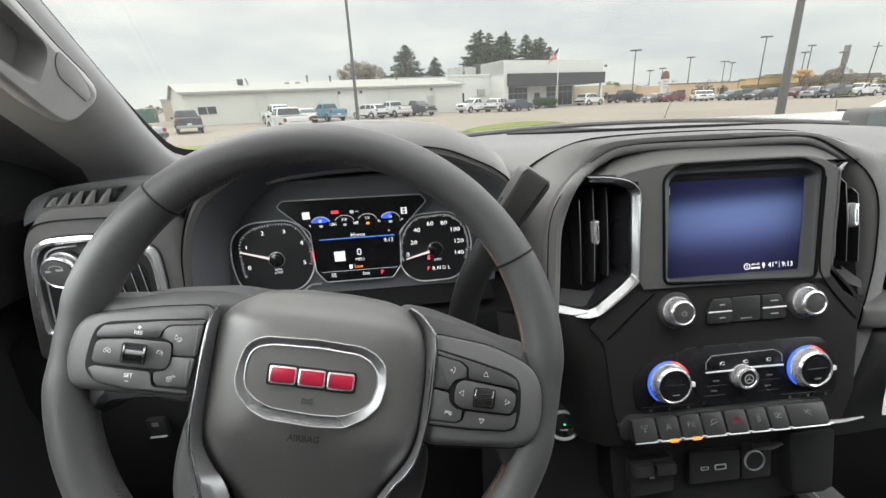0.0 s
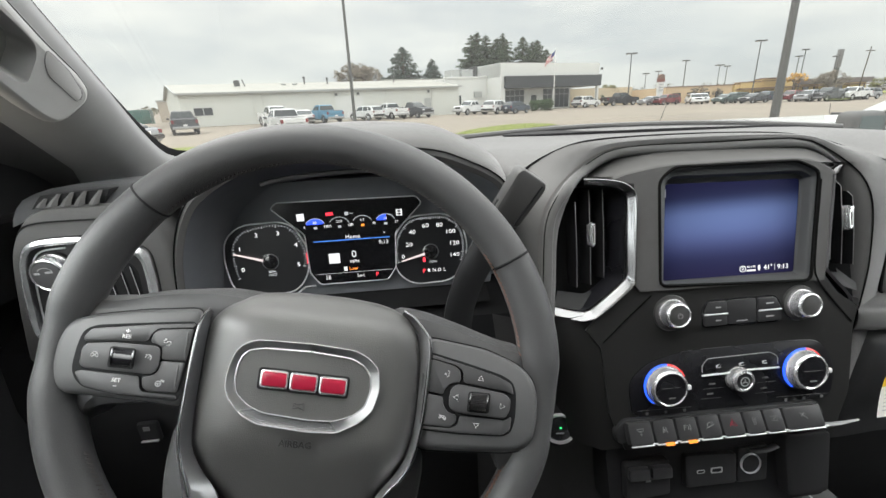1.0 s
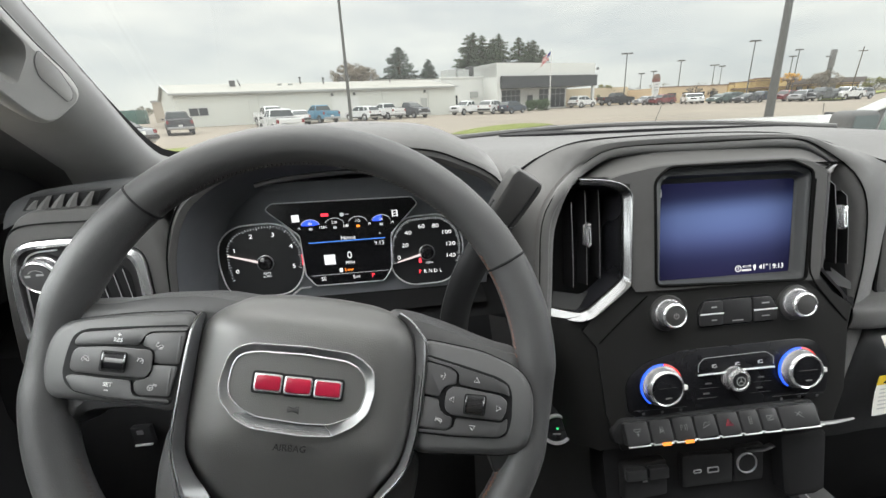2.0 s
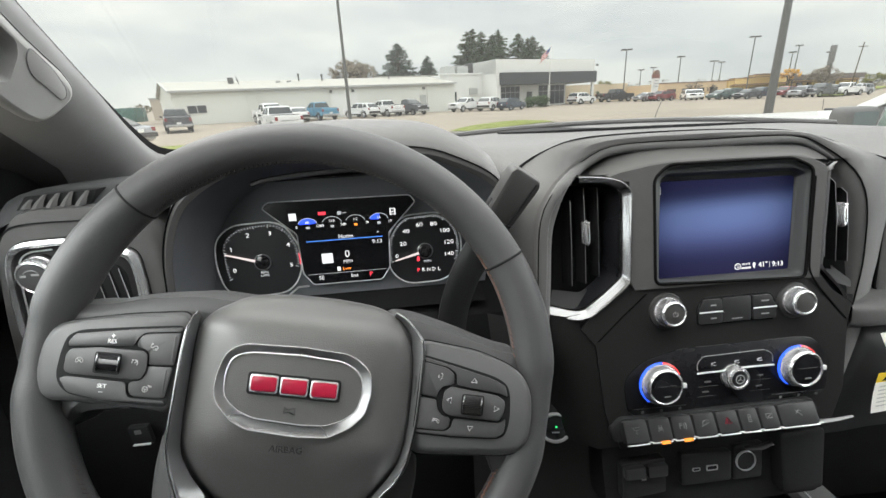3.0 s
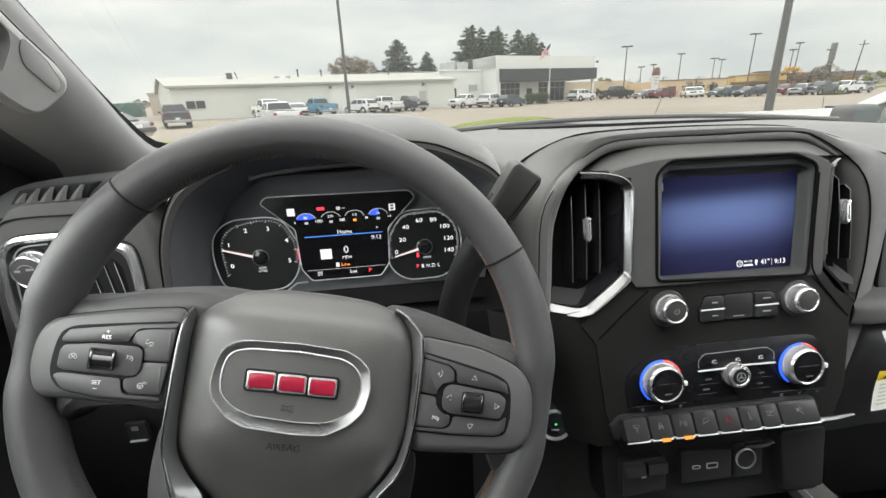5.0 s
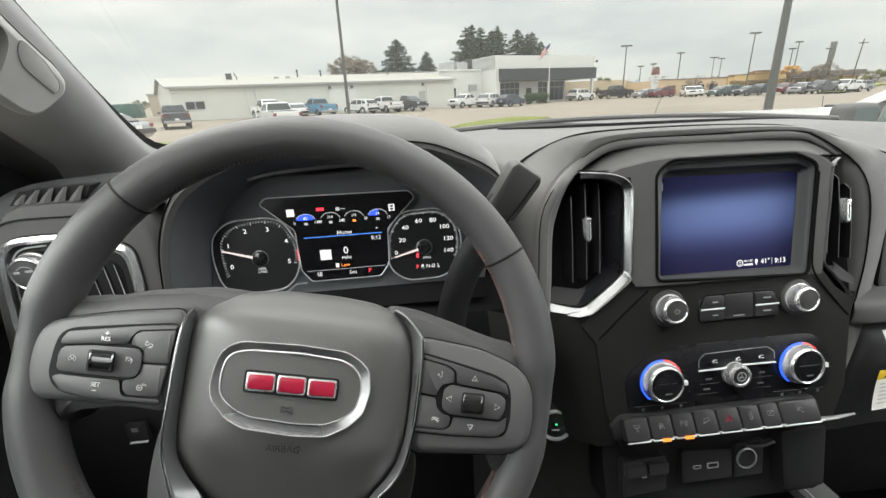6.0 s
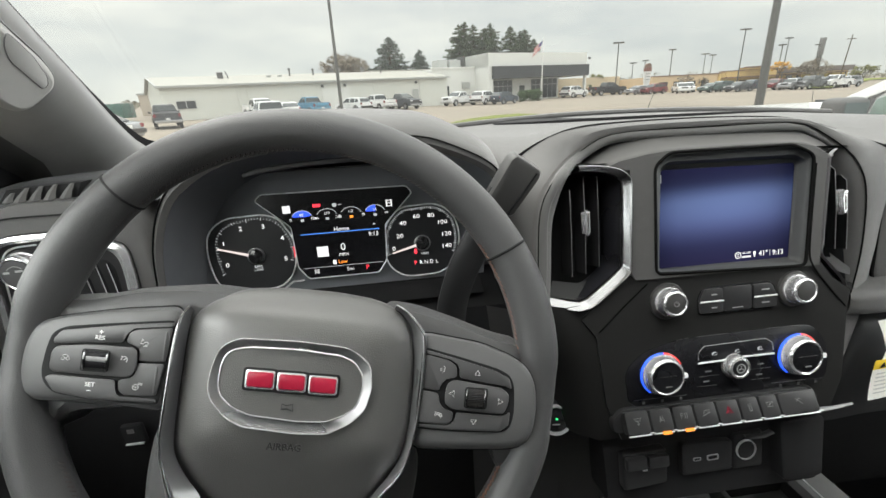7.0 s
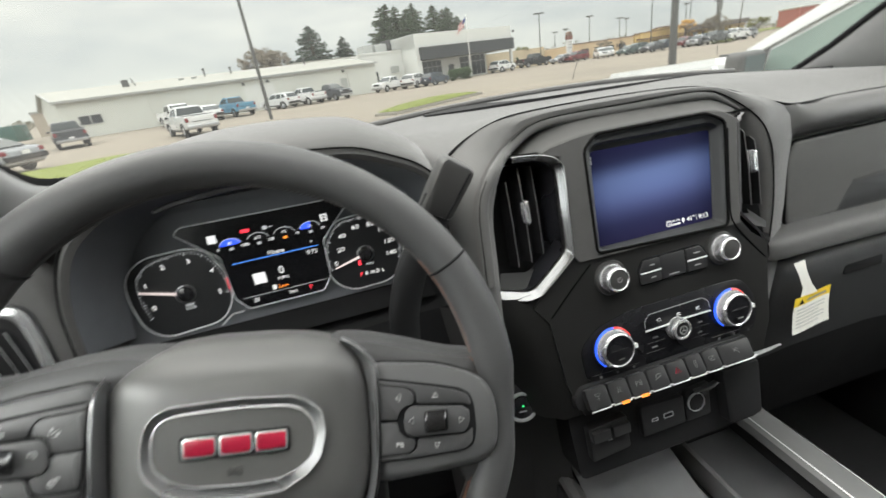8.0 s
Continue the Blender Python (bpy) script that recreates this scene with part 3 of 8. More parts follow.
# passenger side
pp = [(0.49, 1.676), (0.478, 1.672), (0.470, 1.664), (0.466, 1.654), (0.468, 1.645), (0.476, 1.637), (0.488, 1.631), (0.496, 1.625), (0.498, 1.60), (0.492, 1.50), (0.478, 1.490), (0.452, 1.486), (0.441, 1.480), (0.437, 1.470), (0.437, 1.455), (0.442, 1.447), (0.462, 1.443)]
low_pp = [(0.460, 1.449), (0.468, 1.444), (0.47, 1.20), (0.52, 1.0)]
rows = []
low_rows = []
for x, dy, dz, k in ((0.262, 0.004, 0.003, 0.0), (0.278, 0.001, 0.002, 0.05), (0.288, 0, 0.0015, 0.30), (0.298, 0, 0.001, 0.75), (0.312, 0, 0.0005, 1.0), (0.36, -0.001, 0, 1.0), (0.55, -0.001, -0.006, 1.0), (0.75, 0.004, -0.018, 1.0), (0.93, 0.015, -0.04, 1.0)):
    rows.append([Vector((x if z > 1.495 else x - 0.030 * (1 - k), (0.474 + (y - 0.474) * k if z > 1.495 else y) + dy, z + dz)) for y, z in pp])
    low_rows.append([Vector((x, y + dy, z + dz)) for y, z in low_pp])
part("passenger_face", skin([smooth_line(r, 3) for r in rows]), M_PAD, dash, "padded passenger side with a deep fold")
part("passenger_lower", skin(low_rows), M_BLACK, dash)
PASS = Frame((0, 0.4820, 1.56), (1, 0, 0), (0, 0.035, 1))
g = rounded([(0.297, -0.075), (0.80, -0.085), (0.82, 0.045), (0.50, 0.0625), (0.2860, 0.0630), (0.2820, 0.035), (0.2885, -0.015)], 0.014, 4)
door = part("upper_glovebox", layers(bmesh.new(), PASS, [(g, -0.012), (g, 0.002), (scaled(g, 0.996, 0.985), 0.0052), (scaled(g, 0.988, 0.955), 0.0072), (scaled(g, 0.97, 0.90), 0.0080)]), M_PAD, dash, "grained upper glovebox door")
part("door_gap", tube([PASS(a, b, 0.0055) for a, b in g], 0.0024, 5, True), M_GAPSHADE, door)
# Raised dark patch paints the shade of the pull's recess.
part("pull_shade", layers(bmesh.new(), PASS, [(rounded([(0.400, -0.072), (0.66, -0.074), (0.64, -0.0225), (0.425, -0.0245)], 0.006), 0.0075), (rounded([(0.402, -0.071), (0.658, -0.073), (0.638, -0.0235), (0.427, -0.0255)], 0.006), 0.0086)]), M_DARKPAD, door, "dark pull of the glovebox")
part("handle_line", tube([PASS(0.425, -0.0230, 0.0088), PASS(0.53, -0.0195, 0.0090), PASS(0.63, -0.0205, 0.0088)], 0.0011, 6), M_PLATE, door)
part("handle_line", tube([PASS(0.402, -0.0760, 0.0088), PASS(0.464, -0.0770, 0.0090)], 0.0014, 6), M_PLATE, door)
LOWG = Frame((0, 0.455, 1.36), (1, 0, 0), (0, 0.12, 1))
lid = [(0.474, 1.4335), (0.460, 1.4320), (0.450, 1.4260), (0.4445, 1.4150), (0.4430, 1.4000), (0.4450, 1.3750), (0.4510, 1.3400), (0.4620, 1.2700), (0.4760, 1.1900)]
door = part("lower_glovebox", skin([smooth_line([(x, y + dy, z - dz) for y, z in lid], 3) for x, dy, dz in ((0.2620, 0.030, 0.022), (0.2640, 0.014, 0.012), (0.2700, 0.004, 0.004), (0.2800, 0.0, 0.0), (0.45, 0.0, 0.0), (0.62, 0.0, 0.0), (0.80, 0.004, 0.0))]), M_DARKPAD, dash, "dark lower glovebox lid with a rounded top")
part("lower_handle", slab(LOWG, rect(0.45, 0.030, 0.085, 0.022, 0.004), 0.006, 0.0165, 0.001), M_BLACK, door)
part("lower_handle_line", tube([LOWG(0.410, 0.0405, 0.0165), LOWG(0.492, 0.0410, 0.0165)], 0.0011, 6), M_PLATE, door)

# ---------------------------------------------------------------- centre stack
stack = thing("center_stack", (0, 0.42, 1.30), "black centre stack with screen surround, radio and climate controls", "control panel")
hole = rounded([(-0.0910, 0.0150), (-0.0882, 0.1410), (-0.0700, 0.1555), (0.0850, 0.1535), (0.1120, 0.1405), (0.1010, 0.0070)], 0.008, 3)
out = [(-0.150, 0.1425), (-0.130, 0.1485), (-0.097, 0.1542), (-0.070, 0.1568), (0.0, 0.1568), (0.085, 0.1552), (0.112, 0.1492), (0.128, 0.1395), (0.133, 0.135), (0.1215, 0.012), (0.140, -0.012), (0.165, -0.030),
       (0.160, -0.06), (0.155, -0.14), (0.136, -0.188), (-0.140, -0.188), (-0.158, -0.14), (-0.166, -0.055), (-0.183, -0.032), (-0.130, 0.022), (-0.122, 0.138)]
part("face_plate", plate(STACK, out, [hole], -0.03, 0.0), M_FACESHADE, stack, "satin black face plate")
# grey upper plate round the screen, rolled over along its top edge
fold = [(-0.1500, 0.1440), (-0.1300, 0.1500), (-0.0970, 0.1555), (-0.0700, 0.1578), (0.0, 0.1578), (0.0850, 0.1560), (0.1120, 0.1500), (0.1290, 0.1400), (0.1390, 0.1365)]
crest = [(-0.1536, 0.1532), (-0.1296, 0.1679), (-0.1132, 0.176), (-0.0686, 0.1838), (0.0065, 0.1836), (0.1219, 0.1776), (0.1534, 0.1707), (0.1774, 0.1583), (0.1952, 0.1463)]
upper = fold[:-1] + [(0.1300, 0.133), (0.1195, 0.006), (-0.116, 0.010), (-0.124, 0.024), (-0.1185, 0.1390)]
part("upper_plate", plate(STACK, upper, [hole], -0.006, 0.0030), M_PLATE, stack, "smooth grey plate round the screen")
roll = []
for f, n in ((-0.20, 0.0031), (-0.08, 0.0029), (0.03, 0.0006), (0.12, -0.0045), (0.35, -0.0165), (0.68, -0.0310), (1.0, -0.0440), (1.12, -0.0490), (1.30, -0.0525)):
    roll.append(smooth_line([STACK(a[0] + (b[0] - a[0]) * f, a[1] + (b[1] - a[1]) * f, n) for a, b in zip(fold, crest)], 4))
part("rolled_edge", skin(roll), M_PLATE, stack, "rolled top of the plate")
part("crease", tube([STACK(-0.1012, 0.0037, 0.0006), STACK(-0.130, -0.0200, 0.0006), STACK(-0.1632, -0.0495, 0.0004)], 0.0009, 5), M_GAPSHADE, stack)
part("plate_gap", tube(smooth_line([STACK(0.1145, 0.1300, 0.0031), STACK(0.1118, 0.1000, 0.0031), STACK(0.1088, 0.0661, 0.0031), STACK(0.1062, 0.0250, 0.0031), STACK(0.1088, 0.0104, 0.0031), STACK(0.1195, -0.0046, 0.0012), STACK(0.1400, -0.0295, 0.0006), STACK(0.1581, -0.0500, 0.0)], 4), 0.0011, 5), M_GAPSHADE, stack)
# shoulder under the driver's vent
part("lower_shoulder", skin([smooth_line([STACK(*p) for p in row], 4) for row in (
    ((-0.245, -0.006, -0.040), (-0.238, -0.05, -0.040), (-0.220, -0.10, -0.045), (-0.200, -0.19, -0.05)),
    ((-0.229, -0.012, -0.016), (-0.222, -0.05, -0.018), (-0.204, -0.10, -0.022), (-0.186, -0.19, -0.03)),
    ((-0.200, -0.016, -0.004), (-0.196, -0.05, -0.004), (-0.182, -0.10, -0.004), (-0.165, -0.19, -0.008)),
    ((-0.150, -0.010, -0.0006), (-0.150, -0.05, -0.0006), (-0.145, -0.10, -0.0006), (-0.130, -0.185, -0.0006)))]), M_FACESHADE, stack, "dark shoulder below the vent")
# sloping black frame and the screen
glass = rounded([(-0.0775, 0.0180), (-0.0715, 0.1350), (-0.0680, 0.1368), (0.0990, 0.1330), (0.1022, 0.1305), (0.0935, 0.0165)], 0.003, 3)
step_in = [(a[0] * 0.46 + b[0] * 0.54, a[1] * 0.46 + b[1] * 0.54) for a, b in zip(hole, glass)]
step_low = [(a[0] * 0.30 + b[0] * 0.70, a[1] * 0.30 + b[1] * 0.70) for a, b in zip(hole, glass)]
part("screen_frame", layers(bmesh.new(), STACK, [(hole, 0.002), (scaled(hole, 0.985), 0.0012), (step_in, -0.0020), (step_low, -0.0100), (glass, -0.0125)], False, False), M_FRAME_GREY, stack, "sloping black screen frame")
part("frame_gap", tube([STACK(a, b, 0.0032) for a, b in hole], 0.0019, 5, True), M_GAPSHADE, stack)
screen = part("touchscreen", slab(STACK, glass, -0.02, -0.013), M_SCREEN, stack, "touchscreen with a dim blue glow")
scr = lambda u, v: STACK.matrix(u, v, -0.0126)
letters("41°", 0.0088, scr(0.060, 0.0245), E_WHITE, screen)
letters("9:13", 0.0088, scr(0.0795, 0.0240), E_WHITE, screen)
part("divider", slab(STACK, rect(0.0688, 0.0243, 0.0006, 0.008), -0.0128, -0.0125), E_DIM, screen)
circ = [(0.0265 + 0.0042 * math.cos(t), 0.0247 + 0.0042 * math.sin(t)) for t in (k * math.pi / 10 for k in range(20))]
part("ring_icon", ring(STACK, circ, scaled(circ, 0.78), -0.0128, -0.0125), E_WHITE, screen)
letters("2", 0.0055, scr(0.0265, 0.0247), E_WHITE, screen)
letters("4G LTE", 0.0036, scr(0.0375, 0.0268), E_WHITE, screen)
for k in range(5):
    part("signal_bar", slab(STACK, rect(0.0325 + k * 0.0025, 0.0222, 0.0019, 0.0024), -0.0128, -0.0125), E_WHITE, screen)
part("pin_icon", slab(STACK, [(0.0482, 0.0205), (0.0500, 0.0250), (0.0496, 0.0275), (0.0482, 0.0285), (0.0468, 0.0275), (0.0464, 0.0250)], -0.0128, -0.0125), E_WHITE, screen)
# Pale patch paints a small reflection onto the glass.
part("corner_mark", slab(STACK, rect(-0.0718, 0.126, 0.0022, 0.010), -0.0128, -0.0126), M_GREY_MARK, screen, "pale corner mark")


def vent(side):
    """Angled air vent beside the screen: deep box, chrome edge, vanes and a sliding tab."""
    s = side
    v = thing("air_vent", STACK(0.16 * s, 0.06, -0.03), "black air vent with bright chrome edge and upright vanes", "air vent", "vents beside the screen")
    if s < 0:
        eo = [(-0.1760, 0.1495, -0.004), (-0.1521, 0.1468, 0.003), (-0.1322, 0.1415, 0.006), (-0.1204, 0.1323, 0.006), (-0.1172, 0.1190, 0.006), (-0.1195, 0.0750, 0.006), (-0.1218, 0.0303, 0.006), (-0.1279, 0.0150, 0.006), (-0.1647, -0.0142, 0.004), (-0.1786, -0.0198, 0.002), (-0.1923, -0.0205, -0.001), (-0.2230, -0.0125, -0.016)]
        ei = [(-0.1740, 0.1425, -0.008), (-0.1508, 0.1398, -0.002), (-0.1370, 0.1350, 0.000), (-0.1290, 0.1285, 0.000), (-0.1268, 0.1166, 0.000), (-0.1285, 0.0770, 0.000), (-0.1302, 0.0382, 0.000), (-0.1349, 0.0237, 0.000), (-0.1684, -0.0034, -0.003), (-0.1769, -0.0089, -0.005), (-0.1880, -0.0099, -0.008), (-0.2210, -0.0025, -0.022)]
    else:
        eo = [(0.1449, 0.1453, 0.000), (0.1352, 0.1394, 0.002), (0.1322, 0.1293, 0.003), (0.1305, 0.1056, 0.003), (0.1268, 0.0648, 0.003), (0.1236, 0.0302, 0.003), (0.1230, 0.0195, 0.003), (0.1338, 0.0075, 0.001), (0.1568, -0.0155, -0.002), (0.1640, -0.0270, -0.004)]
        ei = [(0.1470, 0.1425, -0.006), (0.1382, 0.1376, -0.003), (0.1350, 0.1288, -0.002), (0.1334, 0.1056, -0.002), (0.1297, 0.0648, -0.002), (0.1262, 0.0302, -0.002), (0.1262, 0.0212, -0.002), (0.1366, 0.0102, -0.004), (0.1590, -0.0110, -0.008), (0.1670, -0.0230, -0.010)]
    if s > 0:
        ei = [tuple(a + (b - a) * 0.6 for a, b in zip(p, q)) for p, q in zip(eo, ei)]
    lines = []
    for f, n in ((-0.06, -0.006), (0.0, 0.0), (0.12, 0.0014), (0.45, 0.0012), (0.55, 0.0004), (0.88, 0.0006), (1.0, -0.001), (1.04, -0.008)):
        lines.append(smooth_line([STACK(p[0] + (q[0] - p[0]) * f, p[1] + (q[1] - p[1]) * f, p[2] + (q[2] - p[2]) * f + n) for p, q in zip(eo, ei)], 4))
    part("chrome_edge", skin(lines), M_CHROME if s < 0 else M_SATINEDGE, v, "bright chrome edge" if s < 0 else "thin satin silver edge")
    part("edge_gap", tube(lines[0], 0.0022, 6), M_GAPSHADE, v)
    lip = [[p + STACK.n * dn + STACK.u * s * du for p in lines[-1]] for dn, du in ((0.003, 0.0), (-0.010, 0.004), (-0.028, 0.008))]
    part("inner_lip", skin(lip), M_CLIMATE if s < 0 else M_PLASTIC, v)
    w = lambda u, vv, n: STACK(s * u, vv, n)
    reach = 0.0 if s < 0 else 0.030
    back = [[w(0.118, 0.150, -0.004), w(0.118, -0.03, -0.004)], [w(0.127, 0.147, -0.055), w(0.130, -0.028, -0.055)], [w(0.215 - reach, 0.147, -0.075), w(0.215 - reach, -0.028, -0.075)], [w(0.230 - reach, 0.15, -0.05), w(0.235 - reach, -0.03, -0.04)]]
    part("throat", skin(back), M_BLACK, v)
    part("throat_top", skin([[w(0.118, 0.150, 0.0), w(0.118, 0.150, -0.08)], [w(0.23 - reach, 0.150, -0.03), w(0.23 - reach, 0.150, -0.08)]]), M_BLACK, v)
    edge = 0.0 if s < 0 else 0.028
    part("throat_floor", skin([[w(0.12, 0.0, 0.0), w(0.12, -0.03, -0.08)], [w(0.18, -0.035, -0.01), w(0.18, -0.035, -0.08)], [w(0.23 - edge, -0.03, -0.03), w(0.23 - edge, -0.03, -0.08)]]), M_PANEL if s < 0 else M_BLACK, v)
    part("lower_lip", skin([[w(a, b, n) for a, b, n in row] for row in (((0.1200, 0.0336, -0.034), (0.1589, 0.0094, -0.032), (0.1734, 0.0064, -0.032), (0.2040 - edge, 0.0120, -0.036)), ((0.1215, 0.0230, -0.014), (0.1595, -0.0076, -0.013), (0.1800, -0.0150, -0.013), (0.2150 - edge, -0.0070, -0.020)))]), M_BUTTON, v, "dark lower lip")
    for u, lo, hi, n in ((0.1475, 0.026, 0.133, -0.020), (0.1642, 0.019, 0.130, -0.021), (0.1815, 0.017, 0.116, -0.022)):
        if s > 0:
            u, hi = u + 0.004, hi - 0.01
        pts = [w(u + 0.001, lo, n - 0.002), w(u, (lo + hi) / 2, n), w(u - 0.001, hi, n - 0.001), w(u - 0.003, hi + 0.007, n - 0.006)]
        bm = skin([[p + STACK.u * s * du + STACK.n * dn for du, dn in ((-0.0006, 0), (0.0006, 0.0004), (0.0036, -0.022), (0.0024, -0.0225))] for p in pts], closed=True)
        vn = part("vane", bm, M_BLACK, v)
        # Bright bar stands in for the glint along the vane.
        part("vane_glint", tube([p + STACK.n * 0.0003 for p in pts], 0.0005, 5), M_STRIP, vn)
    m = STACK.matrix(0.1725 if s > 0 else -0.1632, 0.079 if s > 0 else 0.0815, -0.018)
    hexa = [(0.0, 0.0158), (0.0036, 0.0122), (0.0036, -0.0122), (0.0, -0.0158), (-0.0036, -0.0122), (-0.0036, 0.0122)]
    TB = Frame(m.translation, STACK.u, STACK.v)
    part("tab", layers(bmesh.new(), TB, [(hexa, -0.008), (hexa, 0.002), (scaled(hexa, 0.55, 0.86), 0.0050)]), M_BRIGHT, v, "chrome slider tab")
    part("tab_groove", slab(TB, rect(0, -0.001, 0.0014, 0.018, 0.0004, 2), 0.0046, 0.0053), M_BLACK, v)
    part("tab_cap", slab(TB, [(-0.0030, 0.0105), (0.0030, 0.0105), (0.0024, 0.0140), (-0.0024, 0.0140)], 0.002, 0.0056, 0.0006), M_KNOB, v)
    return v


vent(-1)
vent(1)


def knurled(fr, u, v, n0, n1, r, parent, label, ribs=34, top=0.92, face=0.80, cap=None):
    """A turned knob with a knurled skirt, a broad polished bevel and a black face sunk in it."""
    m = fr.matrix(u, v, 0)
    t = r * top
    k = part("knob", lathe(m, [(r * 1.05, n0), (r * 1.05, n0 + 0.0012), (r * 1.0, n0 + 0.0022), (r * 0.965, n0 + 0.0030), (t * 0.97, n1 - 0.0040), (t * 0.95, n1 - 0.0020), (0, n1 - 0.0020)], 48), M_SKIRT, parent, label)
    bm = bmesh.new()
    for i in range(ribs):
        a = 2 * math.pi * i / ribs
        c, s = math.cos(a), math.sin(a)
        tube([m @ Vector((r * 0.975 * c, r * 0.975 * s, n0 + 0.0026)), m @ Vector((t * 0.985 * c, t * 0.985 * s, n1 - 0.0042))], r * 0.034, 5, bm=bm)
    tagged(part("knurling", bm, M_KNOB, k), kind="stuff")
    part("collar_ring", lathe(m, [(r * 1.00, n0 + 0.0015), (r * 1.06, n0 + 0.0018), (r * 1.05, n0 + 0.0030), (r * 0.98, n0 + 0.0032)], 48), M_KNOB, k, "bright foot ring")
    part("rim", lathe(m, [(t * 0.97, n1 - 0.0045), (t * 1.015, n1 - 0.0036), (t * 1.01, n1 - 0.0022), (t * 0.95, n1 - 0.0004), (t * (face + 0.05), n1 + 0.0004), (t * face, n1 - 0.0002), (t * (face - 0.02), n1 - 0.0014)], 48), M_KNOB, k, "polished bevelled rim")
    part("face", lathe(m, [(t * (face - 0.01), n1 - 0.0012), (t * face * 0.6, n1 - 0.0002), (0, n1)], 36), cap or M_CLIMATE, k, "black knob face")
    return k


for u, v, nm in ((-0.0765, -0.0195, "power"), (0.0880, -0.0208, "tune")):
    part("collar", lathe(STACK.matrix(u, v), [(0.0225, 0.0), (0.0215, 0.0025), (0.0190, 0.003), (0.0, 0.003)], 36), M_PANEL, stack)
    k = knurled(STACK, u, v, 0.002, 0.0175, 0.0170, stack, "knurled chrome knob", 44, top=0.90, face=0.80, cap=M_PANEL)
    if nm == "power":
        pw = [(u + 0.003 * math.cos(t), v + 0.003 * math.sin(t)) for t in (math.pi / 2 + 0.6 + k2 * (2 * math.pi - 1.2) / 12 for k2 in range(13))]
        part("power_mark", tube([STACK(p[0], p[1], 0.0182) for p in pw], 0.0003, 4), M_GREY_MARK, k)
        part("power_mark", tube([STACK(u, v + 0.0005, 0.0182), STACK(u, v + 0.0035, 0.0182)], 0.0003, 4), M_GREY_MARK, k)

# radio button cluster
rb = thing("radio_buttons", STACK(0.0125, -0.04, 0), "black radio button cluster with thin chrome lines", "buttons")
ol = rounded([(-0.0385, -0.0415), (0.062, -0.0415), (0.064, -0.018), (0.056, -0.0075), (-0.030, -0.0075), (-0.038, -0.018)], 0.006, 3)
part("recess", slab(STACK, ol, -0.002, 0.0012), M_GLOSS, rb)
for u0, u1 in ((-0.0368, -0.0075), (0.0325, 0.0620)):
    for v0, v1 in ((-0.0395, -0.0262), (-0.0238, -0.0098)):
        cut = 0.007 if v1 > -0.015 else 0.0
        pts = [(u0 + 0.0005, v0), (u1, v0), (u1, v1), (u0 + cut, v1)] if u0 < 0 else [(u0, v0), (u1, v0), (u1 - cut, v1), (u0, v1)]
        b = part("button", slab(STACK, rounded(pts, 0.002, 2), 0.001, 0.0040, 0.0006), M_BUTTON, rb)
        part("button_mark", slab(STACK, rect((u0 + u1) / 2 + (0.003 if u0 < 0 else 0), (v0 + v1) / 2, 0.010 if u0 > 0 else 0.007, 0.0016), 0.0038, 0.0042), M_PRINT, b)
    part("chrome_line", tube([STACK(u0, -0.025, 0.0044), STACK(u1, -0.025, 0.0044)], 0.0009, 8), M_SILVERLINE, rb)
b = part("center_button", slab(STACK, rounded([(-0.006, -0.0395), (0.031, -0.0395), (0.031, -0.0095), (-0.006, -0.0095)], 0.003, 2), 0.0, 0.0022, 0.0005), M_BUTTON, rb)
part("button_mark", slab(STACK, rect(0.0125, -0.036, 0.014, 0.0012), 0.002, 0.0025), M_PRINT, b)

# climate panel
cl = thing("climate_panel", STACK(0.0, -0.12, 0), "gloss black climate panel with blue and red lit temperature knobs", "climate control")
cp = rounded([(-0.130, -0.147), (0.130, -0.145), (0.134, -0.098), (0.114, -0.070), (0.090, -0.0672), (-0.060, -0.0680), (-0.108, -0.078), (-0.134, -0.100)], 0.014, 4)
part("panel", slab(STACK, cp, -0.002, 0.0014, 0.0008), M_CLIMATE, cl)
cp2 = rounded([(-0.0405, -0.1000), (-0.0408, -0.0885), (-0.0335, -0.0800), (0.0478, -0.0788), (0.0575, -0.0855), (0.0575, -0.0980)], 0.003, 3)
mp = part("mode_panel", slab(STACK, cp2, 0.001, 0.0030, 0.0006), M_CLIMATE, cl)
part("panel_line", tube([STACK(a, b, 0.0030) for a, b in cp2[3:-3]], 0.0004, 5), M_GREY_MARK, mp, "thin pale outline")
part("silver_line", tube([STACK(-0.0415, -0.1005, 0.0040), STACK(-0.010, -0.1002, 0.0040), STACK(0.0, -0.0985, 0.0040), STACK(0.014, -0.0985, 0.0040), STACK(0.0580, -0.0990, 0.0040)], 0.0011, 8), M_SILVERLINE, cl)
for u in (-0.0195, 0.0105, 0.0405):
    bm = tube([STACK(u - 0.003, -0.0925, 0.0033), STACK(u - 0.0015, -0.0890, 0.0033), STACK(u + 0.002, -0.0890, 0.0033)], 0.0004, 4)
    tube([STACK(u - 0.001, -0.0925, 0.0033), STACK(u + 0.003, -0.0920, 0.0033)], 0.0004, 4, bm=bm)
    tube([STACK(u - 0.0035, -0.0905, 0.0033), STACK(u - 0.0025, -0.0895, 0.0033)], 0.0006, 4, bm=bm)
    part("mode_mark", bm, M_WHITE_MARK, cl)
